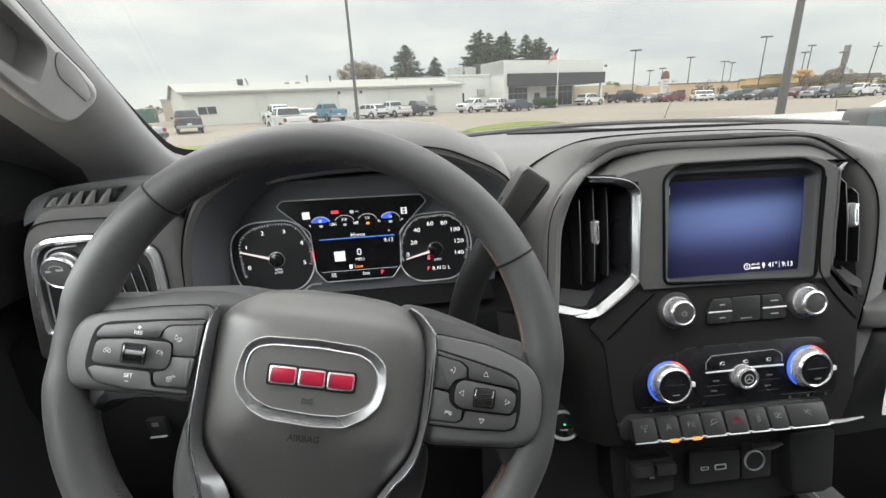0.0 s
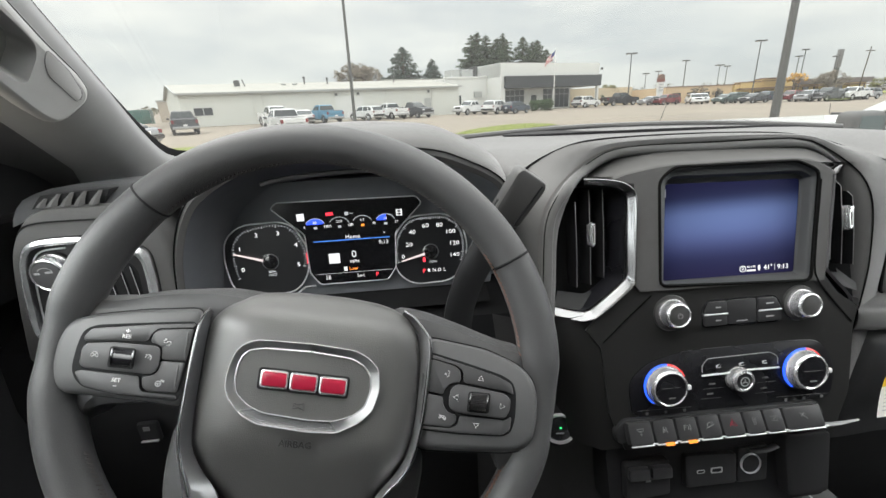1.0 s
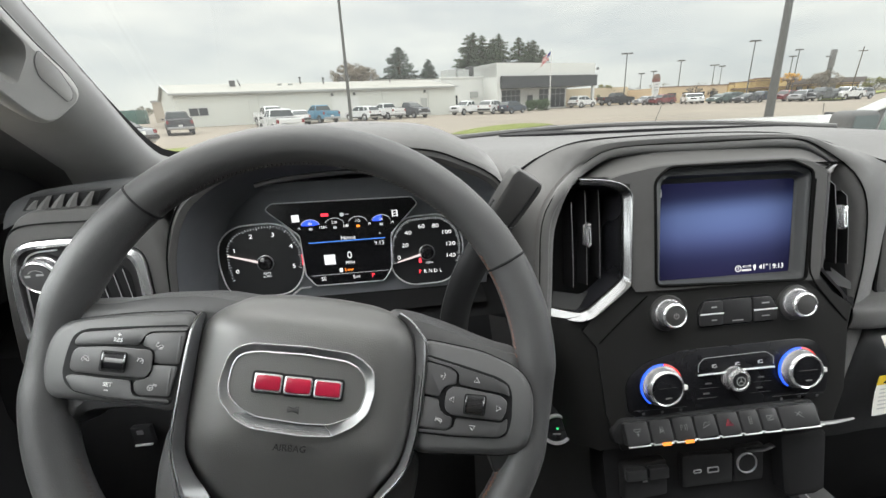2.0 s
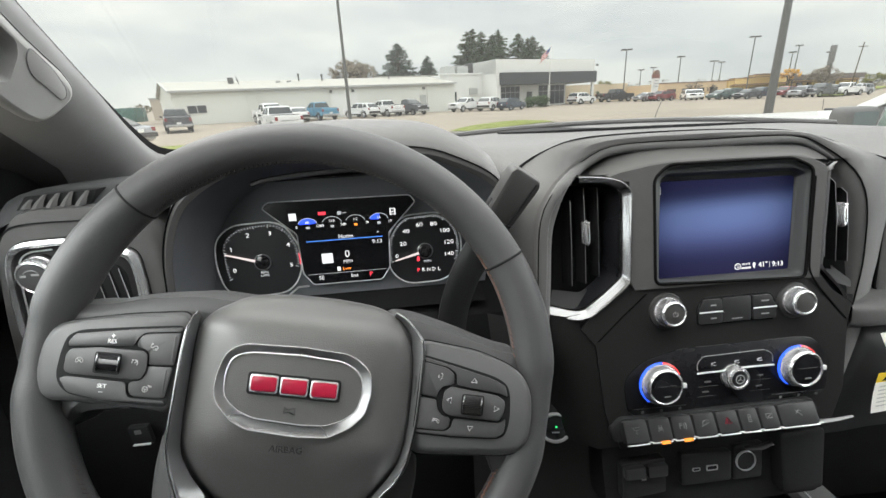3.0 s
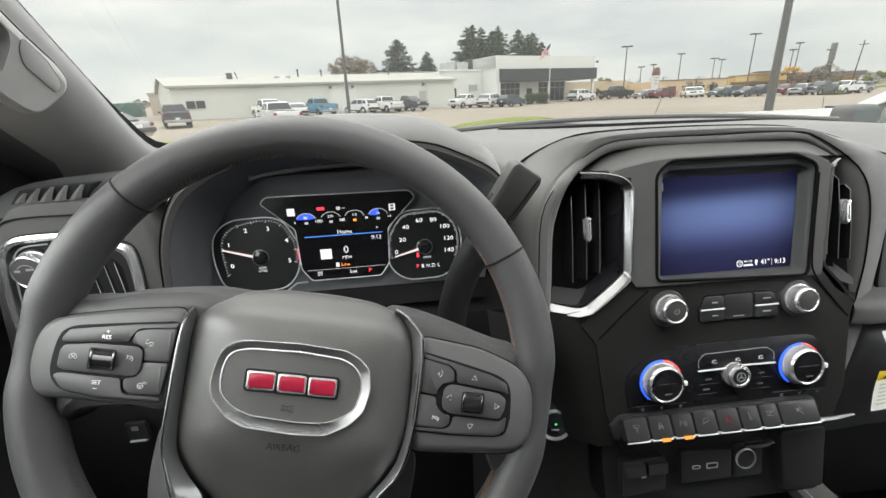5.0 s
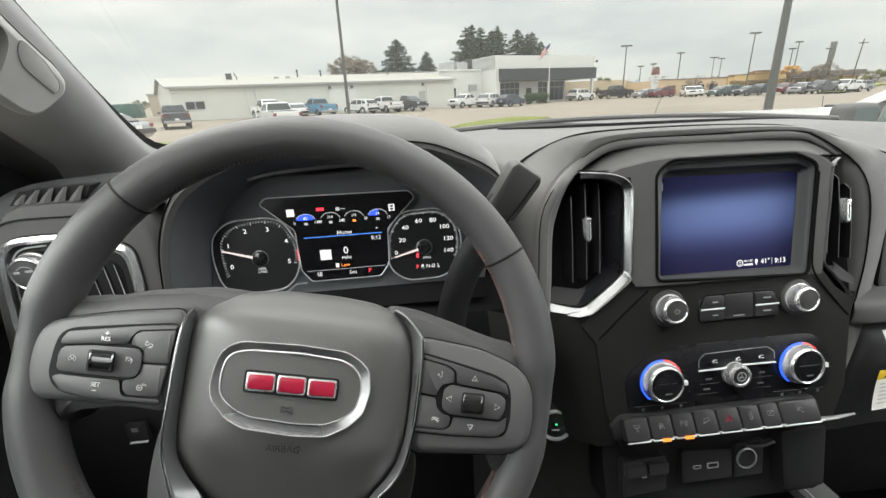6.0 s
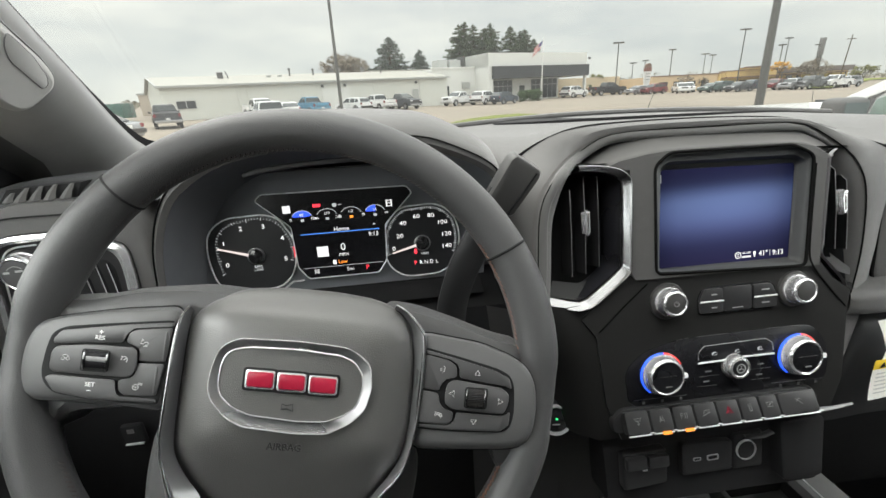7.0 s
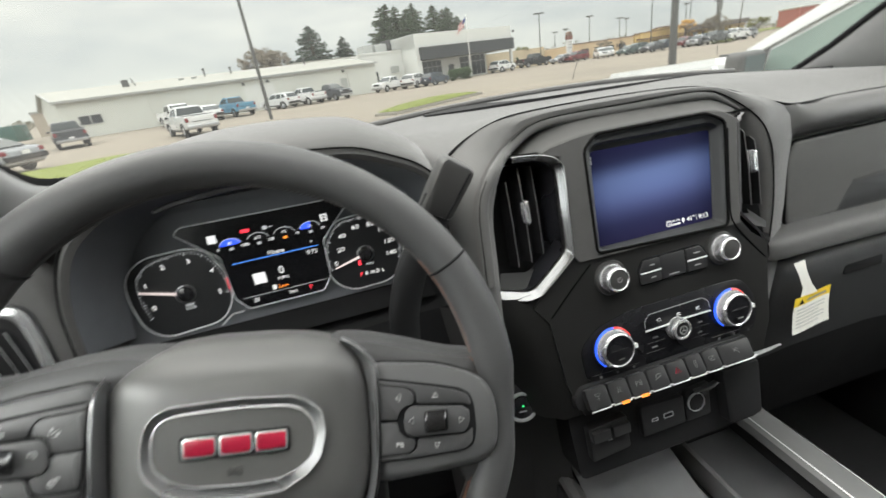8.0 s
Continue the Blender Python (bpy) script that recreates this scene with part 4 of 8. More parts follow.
for u, v in ((-0.027, -0.1130), (-0.030, -0.1255), (0.042, -0.1115), (0.040, -0.1250)):
    part("key_mark", slab(STACK, rect(u, v, 0.008, 0.0018), 0.0012, 0.0019), M_DIMPRINT, cl)
    part("key_line", tube([STACK(u - 0.012, v - 0.0058, 0.0016), STACK(u + 0.014, v - 0.0058, 0.0016)], 0.00025, 4), M_DIMPRINT, cl)
for u, v in ((-0.0890, -0.1080), (0.0900, -0.1040)):
    m = STACK.matrix(u, v, 0)
    part("collar", lathe(m, [(0.0275, 0.001), (0.0268, 0.003), (0.024, 0.004), (0, 0.004)], 40), M_CLIMATE, cl)
    blue = tube([m @ Vector((0.0252 * math.cos(t), 0.0252 * math.sin(t), 0.0040)) for t in (radians(84 + k * 6) for k in range(26))], 0.0017, 6)
    red = tube([m @ Vector((0.0252 * math.cos(t), 0.0252 * math.sin(t), 0.0040)) for t in (radians(22 + k * 6) for k in range(11))], 0.0017, 6)
    part("blue_ring", blue, E_RINGB, cl, "blue lit arc")
    part("red_ring", red, E_RINGR, cl, "red lit arc")
    k = knurled(STACK, u, v, 0.003, 0.0165, 0.0240, cl, "knurled silver temperature knob", 64, top=0.93, face=0.86)
    part("pointer", box((0.0232, 0.0, 0.0145), (0.0045, 0.0055, 0.004), 0.0008, m=m), M_WHITE_MARK, k)
    part("face_mark", slab(STACK, rect(u + 0.001, v - 0.011, 0.008, 0.0016), 0.0162, 0.0170), M_DIMPRINT, k)
    part("face_line", tube([STACK(u - 0.012, v + 0.002, 0.0170), STACK(u + 0.012, v + 0.002, 0.0170)], 0.0002, 4), M_DIMPRINT, k)
    u2 = u - 0.0005 if u < 0 else u + 0.001
    part("seat_key_line", tube([STACK(u2 - 0.034, -0.1385, 0.0016), STACK(u2 + 0.034, -0.1395, 0.0016)], 0.0003, 4), M_DIMPRINT, cl)
    for du in (-0.022, 0.002, 0.026):
        part("seat_key_mark", slab(STACK, rect(u2 + du, -0.1432, 0.0034, 0.0034), 0.0010, 0.0018), M_DIMPRINT, cl)
fan = knurled(STACK, 0.0048, -0.1080, 0.001, 0.0145, 0.0142, cl, "knurled silver fan knob", 44, top=0.98, face=0.70)
part("fan_mark", lathe(STACK.matrix(0.0048, -0.1080, 0), [(0.0060, 0.0150), (0.0057, 0.0153), (0.0050, 0.0153), (0.0047, 0.0150)], 20), M_PRINT, fan)
for q in range(3):
    t = radians(90 + 120 * q)
    part("fan_blade", tube([STACK(0.0048, -0.1080, 0.0151), STACK(0.0048 + 0.0036 * math.cos(t), -0.1080 + 0.0036 * math.sin(t), 0.0151)], 0.0005, 4), M_PRINT, fan)

# row of toggle buttons
tb = thing("toggle_row", STACK(-0.015, -0.165, 0.01), "row of dark toggle buttons with a bright lower edge", "buttons")
part("base", slab(STACK, rounded([(-0.152, -0.176), (0.112, -0.176), (0.116, -0.160), (0.106, -0.146), (-0.143, -0.146), (-0.155, -0.160)], 0.006, 3), -0.01, 0.006, 0.002), M_PLASTIC, tb)


def toggle_icon(k, c):
    """The small printed sign on a toggle: tow, lane, park aid, hill, hazard, drive, wiper, car."""
    q = lambda u, v: ROWF(c + u, -0.0115 + v, 0.0072)
    strokes = ([[(-0.0042, 0.0036), (0.0042, 0.0036), (0.0026, 0.0008), (-0.0026, 0.0008), (-0.0042, 0.0036)], [(0, 0.0008), (0, -0.0042)], [(-0.0018, -0.0022), (0.0018, -0.0022)]],
               [[(-0.0028, -0.0036), (-0.0012, 0.0036)], [(0.0028, -0.0036), (0.0012, 0.0036)], [(-0.0010, -0.0020), (0.0010, -0.0020), (0.0008, 0.0008), (-0.0008, 0.0008), (-0.0010, -0.0020)]],
               [[(-0.0040, -0.0030), (-0.0040, 0.0030), (-0.0014, 0.0030), (-0.0012, 0.0006), (-0.0040, 0.0004)], [(0.0010, -0.0026), (0.0016, 0.0), (0.0010, 0.0026)], [(0.0032, -0.0034), (0.0042, 0.0), (0.0032, 0.0034)]],
               [[(-0.0050, -0.0030), (0.0050, 0.0006)], [(-0.0034, -0.0008), (-0.0022, 0.0024), (0.0014, 0.0034), (0.0024, 0.0012)], [(0.0034, 0.0036), (0.0046, 0.0026)]],
               [[(-0.0044, -0.0032), (0.0044, -0.0032), (0, 0.0042), (-0.0044, -0.0032)], [(-0.0020, -0.0018), (0.0020, -0.0018), (0, 0.0016), (-0.0020, -0.0018)]],
               [[(-0.0016, -0.0040), (-0.0016, 0.0040), (0.0016, 0.0040), (0.0016, -0.0040), (-0.0016, -0.0040)], [(-0.0016, 0.0012), (0.0016, 0.0012)], [(-0.0016, -0.0014), (0.0016, -0.0014)]],
               [[(-0.0044, 0.0028), (0.0044, 0.0028), (0.0034, -0.0022), (-0.0034, -0.0022), (-0.0044, 0.0028)], [(-0.0022, -0.0010), (0.0024, 0.0018)]],
               [[(-0.0040, 0.0034), (-0.0010, 0.0010), (0.0040, -0.0036)], [(-0.0034, -0.0006), (0.0012, 0.0034), (0.0038, 0.0010)]])[k]
    bm = bmesh.new()
    for line in strokes:
        tube([q(*p) for p in line], 0.00042, 4, bm=bm)
    return bm


edges = [-0.1440, -0.1130, -0.0845, -0.0570, -0.0280, 0.0010, 0.0270, 0.0520, 0.1030]
ROWF = Frame(STACK(0, -0.149, 0.006), STACK.u, STACK.v * 0.92 - STACK.n * 0.39)
for k, (a, b) in enumerate(zip(edges, edges[1:])):
    t = part("toggle", slab(ROWF, rounded([(a + 0.001, -0.0255), (b - 0.001, -0.0255), (b - 0.001, 0.0), (a + 0.001, 0.0)], 0.003, 2), -0.004, 0.007, 0.0015), M_BUTTON, tb)
    mk = M_TOGGLEPRINT if k != 4 else M_RED_ENAMEL
    c = (a + b) / 2
    bm = toggle_icon(k, c)
    part("toggle_mark", bm, mk, t)
    part("bright_edge", box((0, 0, 0), (b - a - 0.004, 0.0013, 0.003), 0.0004, m=ROWF.matrix(c, -0.0270, 0.0055)), M_SILVERLINE, t)
    part("edge_step", box((0, 0, 0), (0.006, 0.0013, 0.003), m=ROWF.matrix(b, -0.0255, 0.005)), M_SATIN, t)
    if k in (1, 2):
        part("amber_light", box((0, 0, 0), (0.0105, 0.0036, 0.003), 0.0006, m=ROWF.matrix(c + 0.003, -0.0272, 0.0066)), E_AMBER, t, "amber indicator lit")
part("bright_blade", tube([STACK(0.106, -0.1745, 0.012), STACK(0.126, -0.1720, 0.016), STACK(0.1475, -0.1680, 0.019)], [0.0036, 0.0030, 0.0016], 8, flat=0.40), M_STRIP, tb, "thin silver end blade")

# sockets under the row
sk = thing("socket_panel", STACK(-0.02, -0.22, -0.02), "black socket panel with usb ports and a ringed outlet", "socket panel")
part("panel", slab(STACK, rounded([(-0.155, -0.285), (0.135, -0.285), (0.14, -0.19), (-0.16, -0.19)], 0.01, 3), -0.06, -0.012), M_BLACK, sk)
part("usb_housing", slab(STACK, rounded([(-0.060, -0.250), (0.007, -0.250), (0.008, -0.2105), (-0.060, -0.2070)], 0.004, 3), -0.014, -0.004, 0.002), M_PLASTIC, sk)
for u, w in ((-0.0405, 0.0105), (-0.0195, 0.0155)):
    hh = 0.0045 if w < 0.012 else 0.0075
    fr_o = rect(u, -0.2295, w, hh, 0.0018, 3)
    port = part("usb_port", ring(STACK, fr_o, scaled(fr_o, 0.78, 0.62), -0.005, -0.0032), M_GREY_MARK, sk)
    part("port_hole", slab(STACK, scaled(fr_o, 0.78, 0.62), -0.0042, -0.0036), M_BLACK, port)
part("outlet_housing", slab(STACK, rounded([(0.010, -0.252), (0.050, -0.252), (0.052, -0.204), (0.012, -0.206)], 0.004, 3), -0.014, -0.006, 0.002), M_PLASTIC, sk)
part("outlet_ring", lathe(STACK.matrix(0.0270, -0.2265), [(0.0133, -0.006), (0.0133, -0.0035), (0.0128, -0.0032), (0.0122, -0.0035), (0.0122, -0.006)], 36), M_SATIN, sk, "pale ring of the outlet")
part("outlet_cap", lathe(STACK.matrix(0.0270, -0.2265), [(0.0122, -0.0055), (0.011, -0.0042), (0, -0.004)], 30), M_PLASTIC, sk)
part("flap", tube([STACK(0.018, -0.203, 0.004), STACK(0.035, -0.2005, 0.010), STACK(0.052, -0.199, 0.006)], 0.004, 8, flat=0.4), M_PLASTIC, sk)
part("side_housing", slab(STACK, rounded([(0.070, -0.27), (0.125, -0.27), (0.128, -0.19), (0.066, -0.19)], 0.006, 3), -0.03, 0.004, 0.003), M_BLACK, sk)
tz = part("tow_module", slab(STACK, rounded([(-0.140, -0.256), (-0.083, -0.252), (-0.083, -0.206), (-0.140, -0.209)], 0.004, 3), -0.014, 0.0, 0.002), M_PLASTIC, sk)
for u in (-0.1255, -0.097):
    part("paddle", box((0, 0, 0), (0.026, 0.015, 0.010), 0.003, m=STACK.matrix(u, -0.2185, 0.003)), M_BUTTON, tz)
part("module_mark", slab(STACK, rect(-0.112, -0.2315, 0.006, 0.0022), 0.0, 0.0006), M_GREY_MARK, tz)

# start button on the dash beside the column
st = thing("start_button", (-0.232, 0.44, 1.40), "round start button with a ring and a green light", "button")
SB = Frame((-0.2075, 0.402, 1.369), (1, -0.12, 0), (0, 0.22, 1))
part("body", lathe(SB.matrix(), [(0.034, -0.03), (0.030, -0.004), (0.024, 0.0), (0.0, 0.0)], 32), M_PLASTIC, st)
part("ring", lathe(SB.matrix(), [(0.0215, 0.0), (0.0215, 0.0030), (0.0200, 0.0042), (0.0178, 0.0030), (0.0172, 0.0)], 36), M_SATIN, st, "satin ring")
part("cap", lathe(SB.matrix(), [(0.0175, 0.001), (0.015, 0.002), (0, 0.002)], 30), M_GLOSS, st)
part("light", box((0, 0, 0), (0.0026, 0.0020, 0.001), m=SB.matrix(0.001, 0.002, 0.003)), E_GREEN, st, "green light")
part("mark", box((0, 0, 0), (0.010, 0.0015, 0.0006), m=SB.matrix(0.0, -0.006, 0.0025)), M_GREY_MARK, st)
pn = thing("column_side_panel", (-0.235, 0.43, 1.35), "curved dark panel beside the steering column", "panel")
part("panel", skin([[(-0.31, 0.47, z), (-0.27, 0.445 , z), (-0.235, 0.425, z), (-0.19, 0.425, z), (-0.145, 0.41 - (1.47 - z) * 0.1, z)] for z in (1.52, 1.45, 1.38, 1.25, 1.10)]), M_PANEL, pn)

# ---------------------------------------------------------------- centre console
cn = thing("center_console", (0.02, 0.2, 1.05), "dark centre console with grey side rails and open trays", "console")
part("tray_floor", box((0.02, 0.18, 1.135), (0.36, 0.52, 0.02)), M_TRAY, cn)
part("side_wall", box((0.195, 0.18, 1.12), (0.02, 0.52, 0.16), 0.006), M_PLASTIC, cn)
part("side_wall", box((-0.155, 0.18, 1.12), (0.02, 0.52, 0.16), 0.006), M_PLASTIC, cn)
part("rail", skin([[(x0, y, z0), (x0 + 0.004, y, z0 + 0.012), (x0 + 0.014, y, z0 + 0.016), (x0 + 0.048, y, z0 + 0.014), (x0 + 0.056, y, z0 + 0.006), (x0 + 0.058, y, z0 - 0.03)] for y, x0, z0 in ((0.43, 0.150, 1.205), (0.36, 0.1505, 1.206), (0.10, 0.150, 1.206), (-0.08, 0.150, 1.206))]), M_RAIL, cn, "satin grey rail")
# Two bright bars stand in for the highlights along the rail.
part("rail_edge", tube([(0.1625, 0.42, 1.2205), (0.1625, 0.1, 1.2215), (0.1625, -0.08, 1.2215)], 0.0012, 6), M_SATIN, cn, "bright inner rail edge")
part("rail_strip", tube([(0.206, 0.36, 1.2115), (0.2065, 0.1, 1.2115), (0.2065, -0.08, 1.2115)], 0.0016, 6), M_CHROME, cn, "chrome rail strip")
part("divider", box((0.050, 0.18, 1.17), (0.009, 0.50, 0.07), 0.003), M_RAIL, cn)
part("divider", box((0.022, 0.15, 1.155), (0.011, 0.44, 0.06), 0.003), M_RAIL, cn)
part("divider_slot", box((0.036, 0.17, 1.14), (0.018, 0.46, 0.05)), M_BLACK, cn)
part("phone_tray", skin([[(x, y, 1.18 + 0.05 * max(0, y - 0.26) / 0.15) for y in (-0.05, 0.12, 0.26, 0.34, 0.42)] for x in (-0.14, -0.06, 0.016)]), M_TRAY, cn, "ribbed black phone tray")
part("rail", tube([(-0.150, 0.42, 1.208), (-0.150, 0.2, 1.204), (-0.150, -0.08, 1.204)], 0.012, 8), M_RAIL, cn)
part("console_front", box((0.02, 0.435, 1.20), (0.34, 0.03, 0.24), 0.01), M_BLACK, cn)

# warning tag on the lower glovebox
tg = thing("warning_tag", (0.31, 0.425, 1.44), "white paper tag with a yellow warning head on the glovebox", "tag")
TAG = Frame((0.3255, 0.427, 1.349), (1, -0.02, 0.03), (-0.03, 0.07, 1))
bend = lambda u, v: TAG(u, v, -0.004 * math.sin(u * 40) + 0.006 * (v / 0.06) ** 2)
vs = [[bend(-0.042 + 0.084 * i / 10 + 0.004 * (4 - j) / 8 * i / 10, -0.037 + 0.068 * j / 8) for i in range(11)] for j in range(9)]
sheet = part("sheet", skin(vs[:7]), M_TAG, tg)
head = part("heading", skin(vs[6:]), M_TAG_Y, tg, "yellow heading")
part("hanger", skin([[TAG(-0.030, 0.030, 0.004), TAG(0.004, 0.031, 0.004)], [TAG(-0.026, 0.045, 0.003), TAG(-0.008, 0.048, 0.003)], [TAG(-0.036, 0.072, 0.002), TAG(-0.020, 0.074, 0.002)], [TAG(-0.046, 0.093, 0.0), TAG(-0.024, 0.094, 0.0)]]), M_TAG, tg)
part("warning_sign", skin([[bend(-0.034, 0.017) + TAG.n * 0.001, bend(-0.022, 0.017) + TAG.n * 0.001], [bend(-0.0281, 0.0265) + TAG.n * 0.001, bend(-0.0279, 0.0265) + TAG.n * 0.001]]), M_BLACK, head)
part("print_bar", skin([[bend(u, 0.0235) + TAG.n * 0.001 for u in (-0.016, 0.0, 0.016, 0.030)], [bend(u, 0.0195) + TAG.n * 0.001 for u in (-0.016, 0.0, 0.016, 0.030)]]), M_PRINT, head)
for j in range(6):
    v = 0.008 - j * 0.0065
    pts = [bend(u, v) + TAG.n * 0.0012 for u in (-0.036, -0.018, 0.0, 0.018, 0.030 if j % 3 != 2 else 0.01)]
    part("print_line", skin([pts, [p - TAG.v * 0.0022 for p in pts]]), M_TAGPRINT, sheet)

# ---------------------------------------------------------------- instrument cluster
CL = Frame((-0.467, 0.508, 1.60), (1, 0, 0), (0, 0.12, 1))
ic = thing("instrument_cluster", (-0.467, 0.51, 1.54), "instrument cluster with two lit dials and a centre display", "instrument cluster")
part("backing", slab(CL, rounded([(-0.19, -0.075), (0.19, -0.075), (0.19, 0.095), (-0.19, 0.095)], 0.03, 4), -0.015, -0.006), M_THROAT, ic)
tach_o = rounded([(-0.170, 0.000), (-0.166, 0.032), (-0.143, 0.0500), (-0.092, 0.0515), (-0.074, 0.044), (-0.057, 0.012), (-0.062, -0.024), (-0.080, -0.046), (-0.145, -0.050), (-0.164, -0.035)], 0.014, 4)
spd_o = rounded([(0.053, -0.005), (0.0585, 0.022), (0.078, 0.0460), (0.130, 0.0480), (0.152, 0.030), (0.158, 0.0), (0.150, -0.032), (0.130, -0.048), (0.080, -0.049), (0.060, -0.034)], 0.014, 4)
lcd_o = rounded([(-0.1000, 0.0690), (-0.0915, 0.0765), (0.0915, 0.0735), (0.0985, 0.0640), (0.0600, 0.0260), (0.0575, -0.022), (0.0455, -0.0385), (-0.0465, -0.0385), (-0.0585, -0.022), (-0.0600, 0.032)], 0.004, 3)


def reach_to(outline, cu, cv, a):
    """How far an outline lies from a centre, at the angle a."""
    dx, dy = math.cos(a), math.sin(a)
    best = 0.0
    for (xa, ya), (xb, yb) in zip(outline, outline[1:] + outline[:1]):
        ex, ey = xb - xa, yb - ya
        det = dx * ey - dy * ex
        if abs(det) > 1e-12:
            t = ((xa - cu) * ey - (ya - cv) * ex) / det
            f = ((xa - cu) * dy - (ya - cv) * dx) / det
            if -1e-6 <= f <= 1 + 1e-6:
                best = max(best, t)
    return best


def dial(outline, cu, cv, marks, a0, a1, ticks, needle, name):
    d = part("dial", slab(CL, outline, -0.006, -0.0021), M_DIAL, ic, name)
    part("silver_outline", tube([CL(a, b, 0.0004) for a, b in outline], 0.0010, 6, True), M_SILVERLINE, d, "bright outline")
    for u, v, text in marks:
        letters(text, 0.0080, CL.matrix(u, v, -0.0012), E_WHITE, d, "numeral", stretch=1.2)
    bm = bmesh.new()
    for k in range(ticks + 1):
        a = radians(a0 + (a1 - a0) * k / ticks)
        big = k % 5 == 0
        r0 = reach_to(outline, cu, cv, a) - 0.0032 - (0.0070 * max(0.0, -math.cos(a)) if cu < 0 else 0.0)
        r1 = r0 - (0.0042 if big else 0.0028)
        tube([CL(cu + r0 * math.cos(a), cv + r0 * math.sin(a), -0.001), CL(cu + r1 * math.cos(a), cv + r1 * math.sin(a), -0.001)], 0.00042 if big else 0.00030, 4, bm=bm)
    part("tick_marks", bm, E_DIM, d)
    nu, nv = needle
    L = Vector((nu - cu, nv - cv))
    o = Vector((-L.y, L.x)).normalized()
    base = Vector((cu, cv)) - L * 0.05
    tip = Vector((nu, nv))
    pts = [tuple(base + o * 0.0019), tuple(tip + o * 0.0008), tuple(tip - o * 0.0008), tuple(base - o * 0.0019)]
    part("needle", slab(CL, pts, 0.001, 0.0022), E_NEEDLE, d, "pale needle")
    part("hub_ring", lathe(CL.matrix(cu, cv, 0), [(0.0108, -0.0015), (0.0112, 0.0005), (0.0100, 0.0010), (0.0096, -0.0010)], 28), M_STRIP, d)
    part("needle_hub", lathe(CL.matrix(cu, cv, 0), [(0.0095, -0.002), (0.0088, 0.003), (0.006, 0.0042), (0, 0.0044)], 24), M_GLOSS, d)
    return d


d = dial(tach_o, -0.110, -0.002, [(-0.1480, -0.0110, "0"), (-0.1480, 0.0175, "1"), (-0.1240, 0.0350, "2"), (-0.0955, 0.0355, "3"), (-0.0740, 0.0185, "4"), (-0.0735, -0.0090, "5")], 205, -12, 50, (-0.1560, 0.0120), "rev counter dial")
letters("RPM", 0.0052, CL.matrix(-0.110, -0.0165, -0.0012), E_DIM, d)
letters("x1000", 0.0046, CL.matrix(-0.110, -0.0205, -0.0012), E_DIM, d)
part("red_zone", tube([CL(-0.110 + 0.049 * math.cos(radians(a)), -0.002 + 0.0455 * math.sin(radians(a)), -0.001) for a in (10, 4, -2, -8)], 0.0009, 5), E_RED, d, "red band")
d = dial(spd_o, 0.1065, -0.0045, [(0.0680, -0.0095, "0"), (0.0775, 0.0070, "20"), (0.0830, 0.0240, "40"), (0.1015, 0.0318, "60"), (0.1205, 0.0315, "80"), (0.1350, 0.0215, "100"), (0.1395, 0.0050, "120"), (0.1390, -0.0115, "140")], 195, -20, 70, (0.0655, -0.0150), "speedometer dial")
letters("MPH", 0.0052, CL.matrix(0.109, -0.0195, -0.0012), E_DIM, d)
letters("P", 0.0078, CL.matrix(0.0955, -0.0315, -0.0012), E_RED, d)
for k, ch in enumerate("RNDL"):
    letters(ch, 0.0072, CL.matrix(0.1025 + 0.0072 * k, -0.0315, -0.0012), E_WHITE, d)
part("belt_warning", slab(CL, rounded([(0.0945, -0.0185), (0.0985, -0.0185), (0.0980, -0.0120), (0.0950, -0.0120)], 0.001), -0.0018, -0.001), E_RED, d)

lcd = part("center_display", slab(CL, lcd_o, -0.004, 0.002), M_LCD, ic, "dark centre display")
part("display_outline", tube([CL(a, b, 0.0026) for a, b in lcd_o], 0.0007, 6, True), M_SILVERLINE, lcd, "bright outline")
D = lambda u, v: CL.matrix(u, v, 0.0024)
flat = lambda pts, m, nm="mark": part(nm, slab(CL, pts, 0.002, 0.0026), m, lcd)
letters("Home", 0.0078, D(0.003, 0.0248), E_WHITE, lcd)
letters("9:13", 0.0078, D(0.0435, 0.0145), E_WHITE, lcd)
letters("0", 0.0140, D(0.0022, 0.0004), E_WHITE, lcd)
letters("MPH", 0.0062, D(0.0022, -0.0096), E_WHITE, lcd)
letters("Low", 0.0066, D(-0.0005, -0.0192), E_AMBER, lcd)
letters("SE", 0.0075, D(-0.0355, -0.0298), E_WHITE, lcd)
letters("5mi", 0.0066, D(0.0085, -0.0300), E_WHITE, lcd)
letters("P", 0.0085, D(0.0310, -0.0300), E_RED, lcd)
flat([(-0.0495, 0.0205), (0.0520, 0.0205), (0.0520, 0.0214), (-0.0495, 0.0214)], E_LINE, "blue_line")
flat([(-0.052, -0.0245), (0.052, -0.0245), (0.052, -0.0241), (-0.052, -0.0241)], E_DIM, "grey_line")
flat(rect(-0.0245, -0.0035, 0.0145, 0.0135), E_WHITE, "white_square")
flat(rect(-0.0625, 0.0550, 0.0095, 0.0095), E_WHITE, "white_square")
flat(rect(-0.0110, -0.0190, 0.0042, 0.0055), E_WHITE, "pump_icon")
flat(rect(-0.0245, 0.0572, 0.0095, 0.0040), E_RED, "warning_bar")
flat(rect(-0.0020, 0.0562, 0.0050, 0.0044, 0.001), E_DIM, "cruise_icon")
flat(rect(0.0045, 0.0562, 0.0050, 0.0008), E_DIM, "cruise_icon")
for du in (-0.003, 0.003):
    flat(rect(0.0675 + du, 0.0530, 0.0018, 0.0090), E_WHITE, "axle_icon")
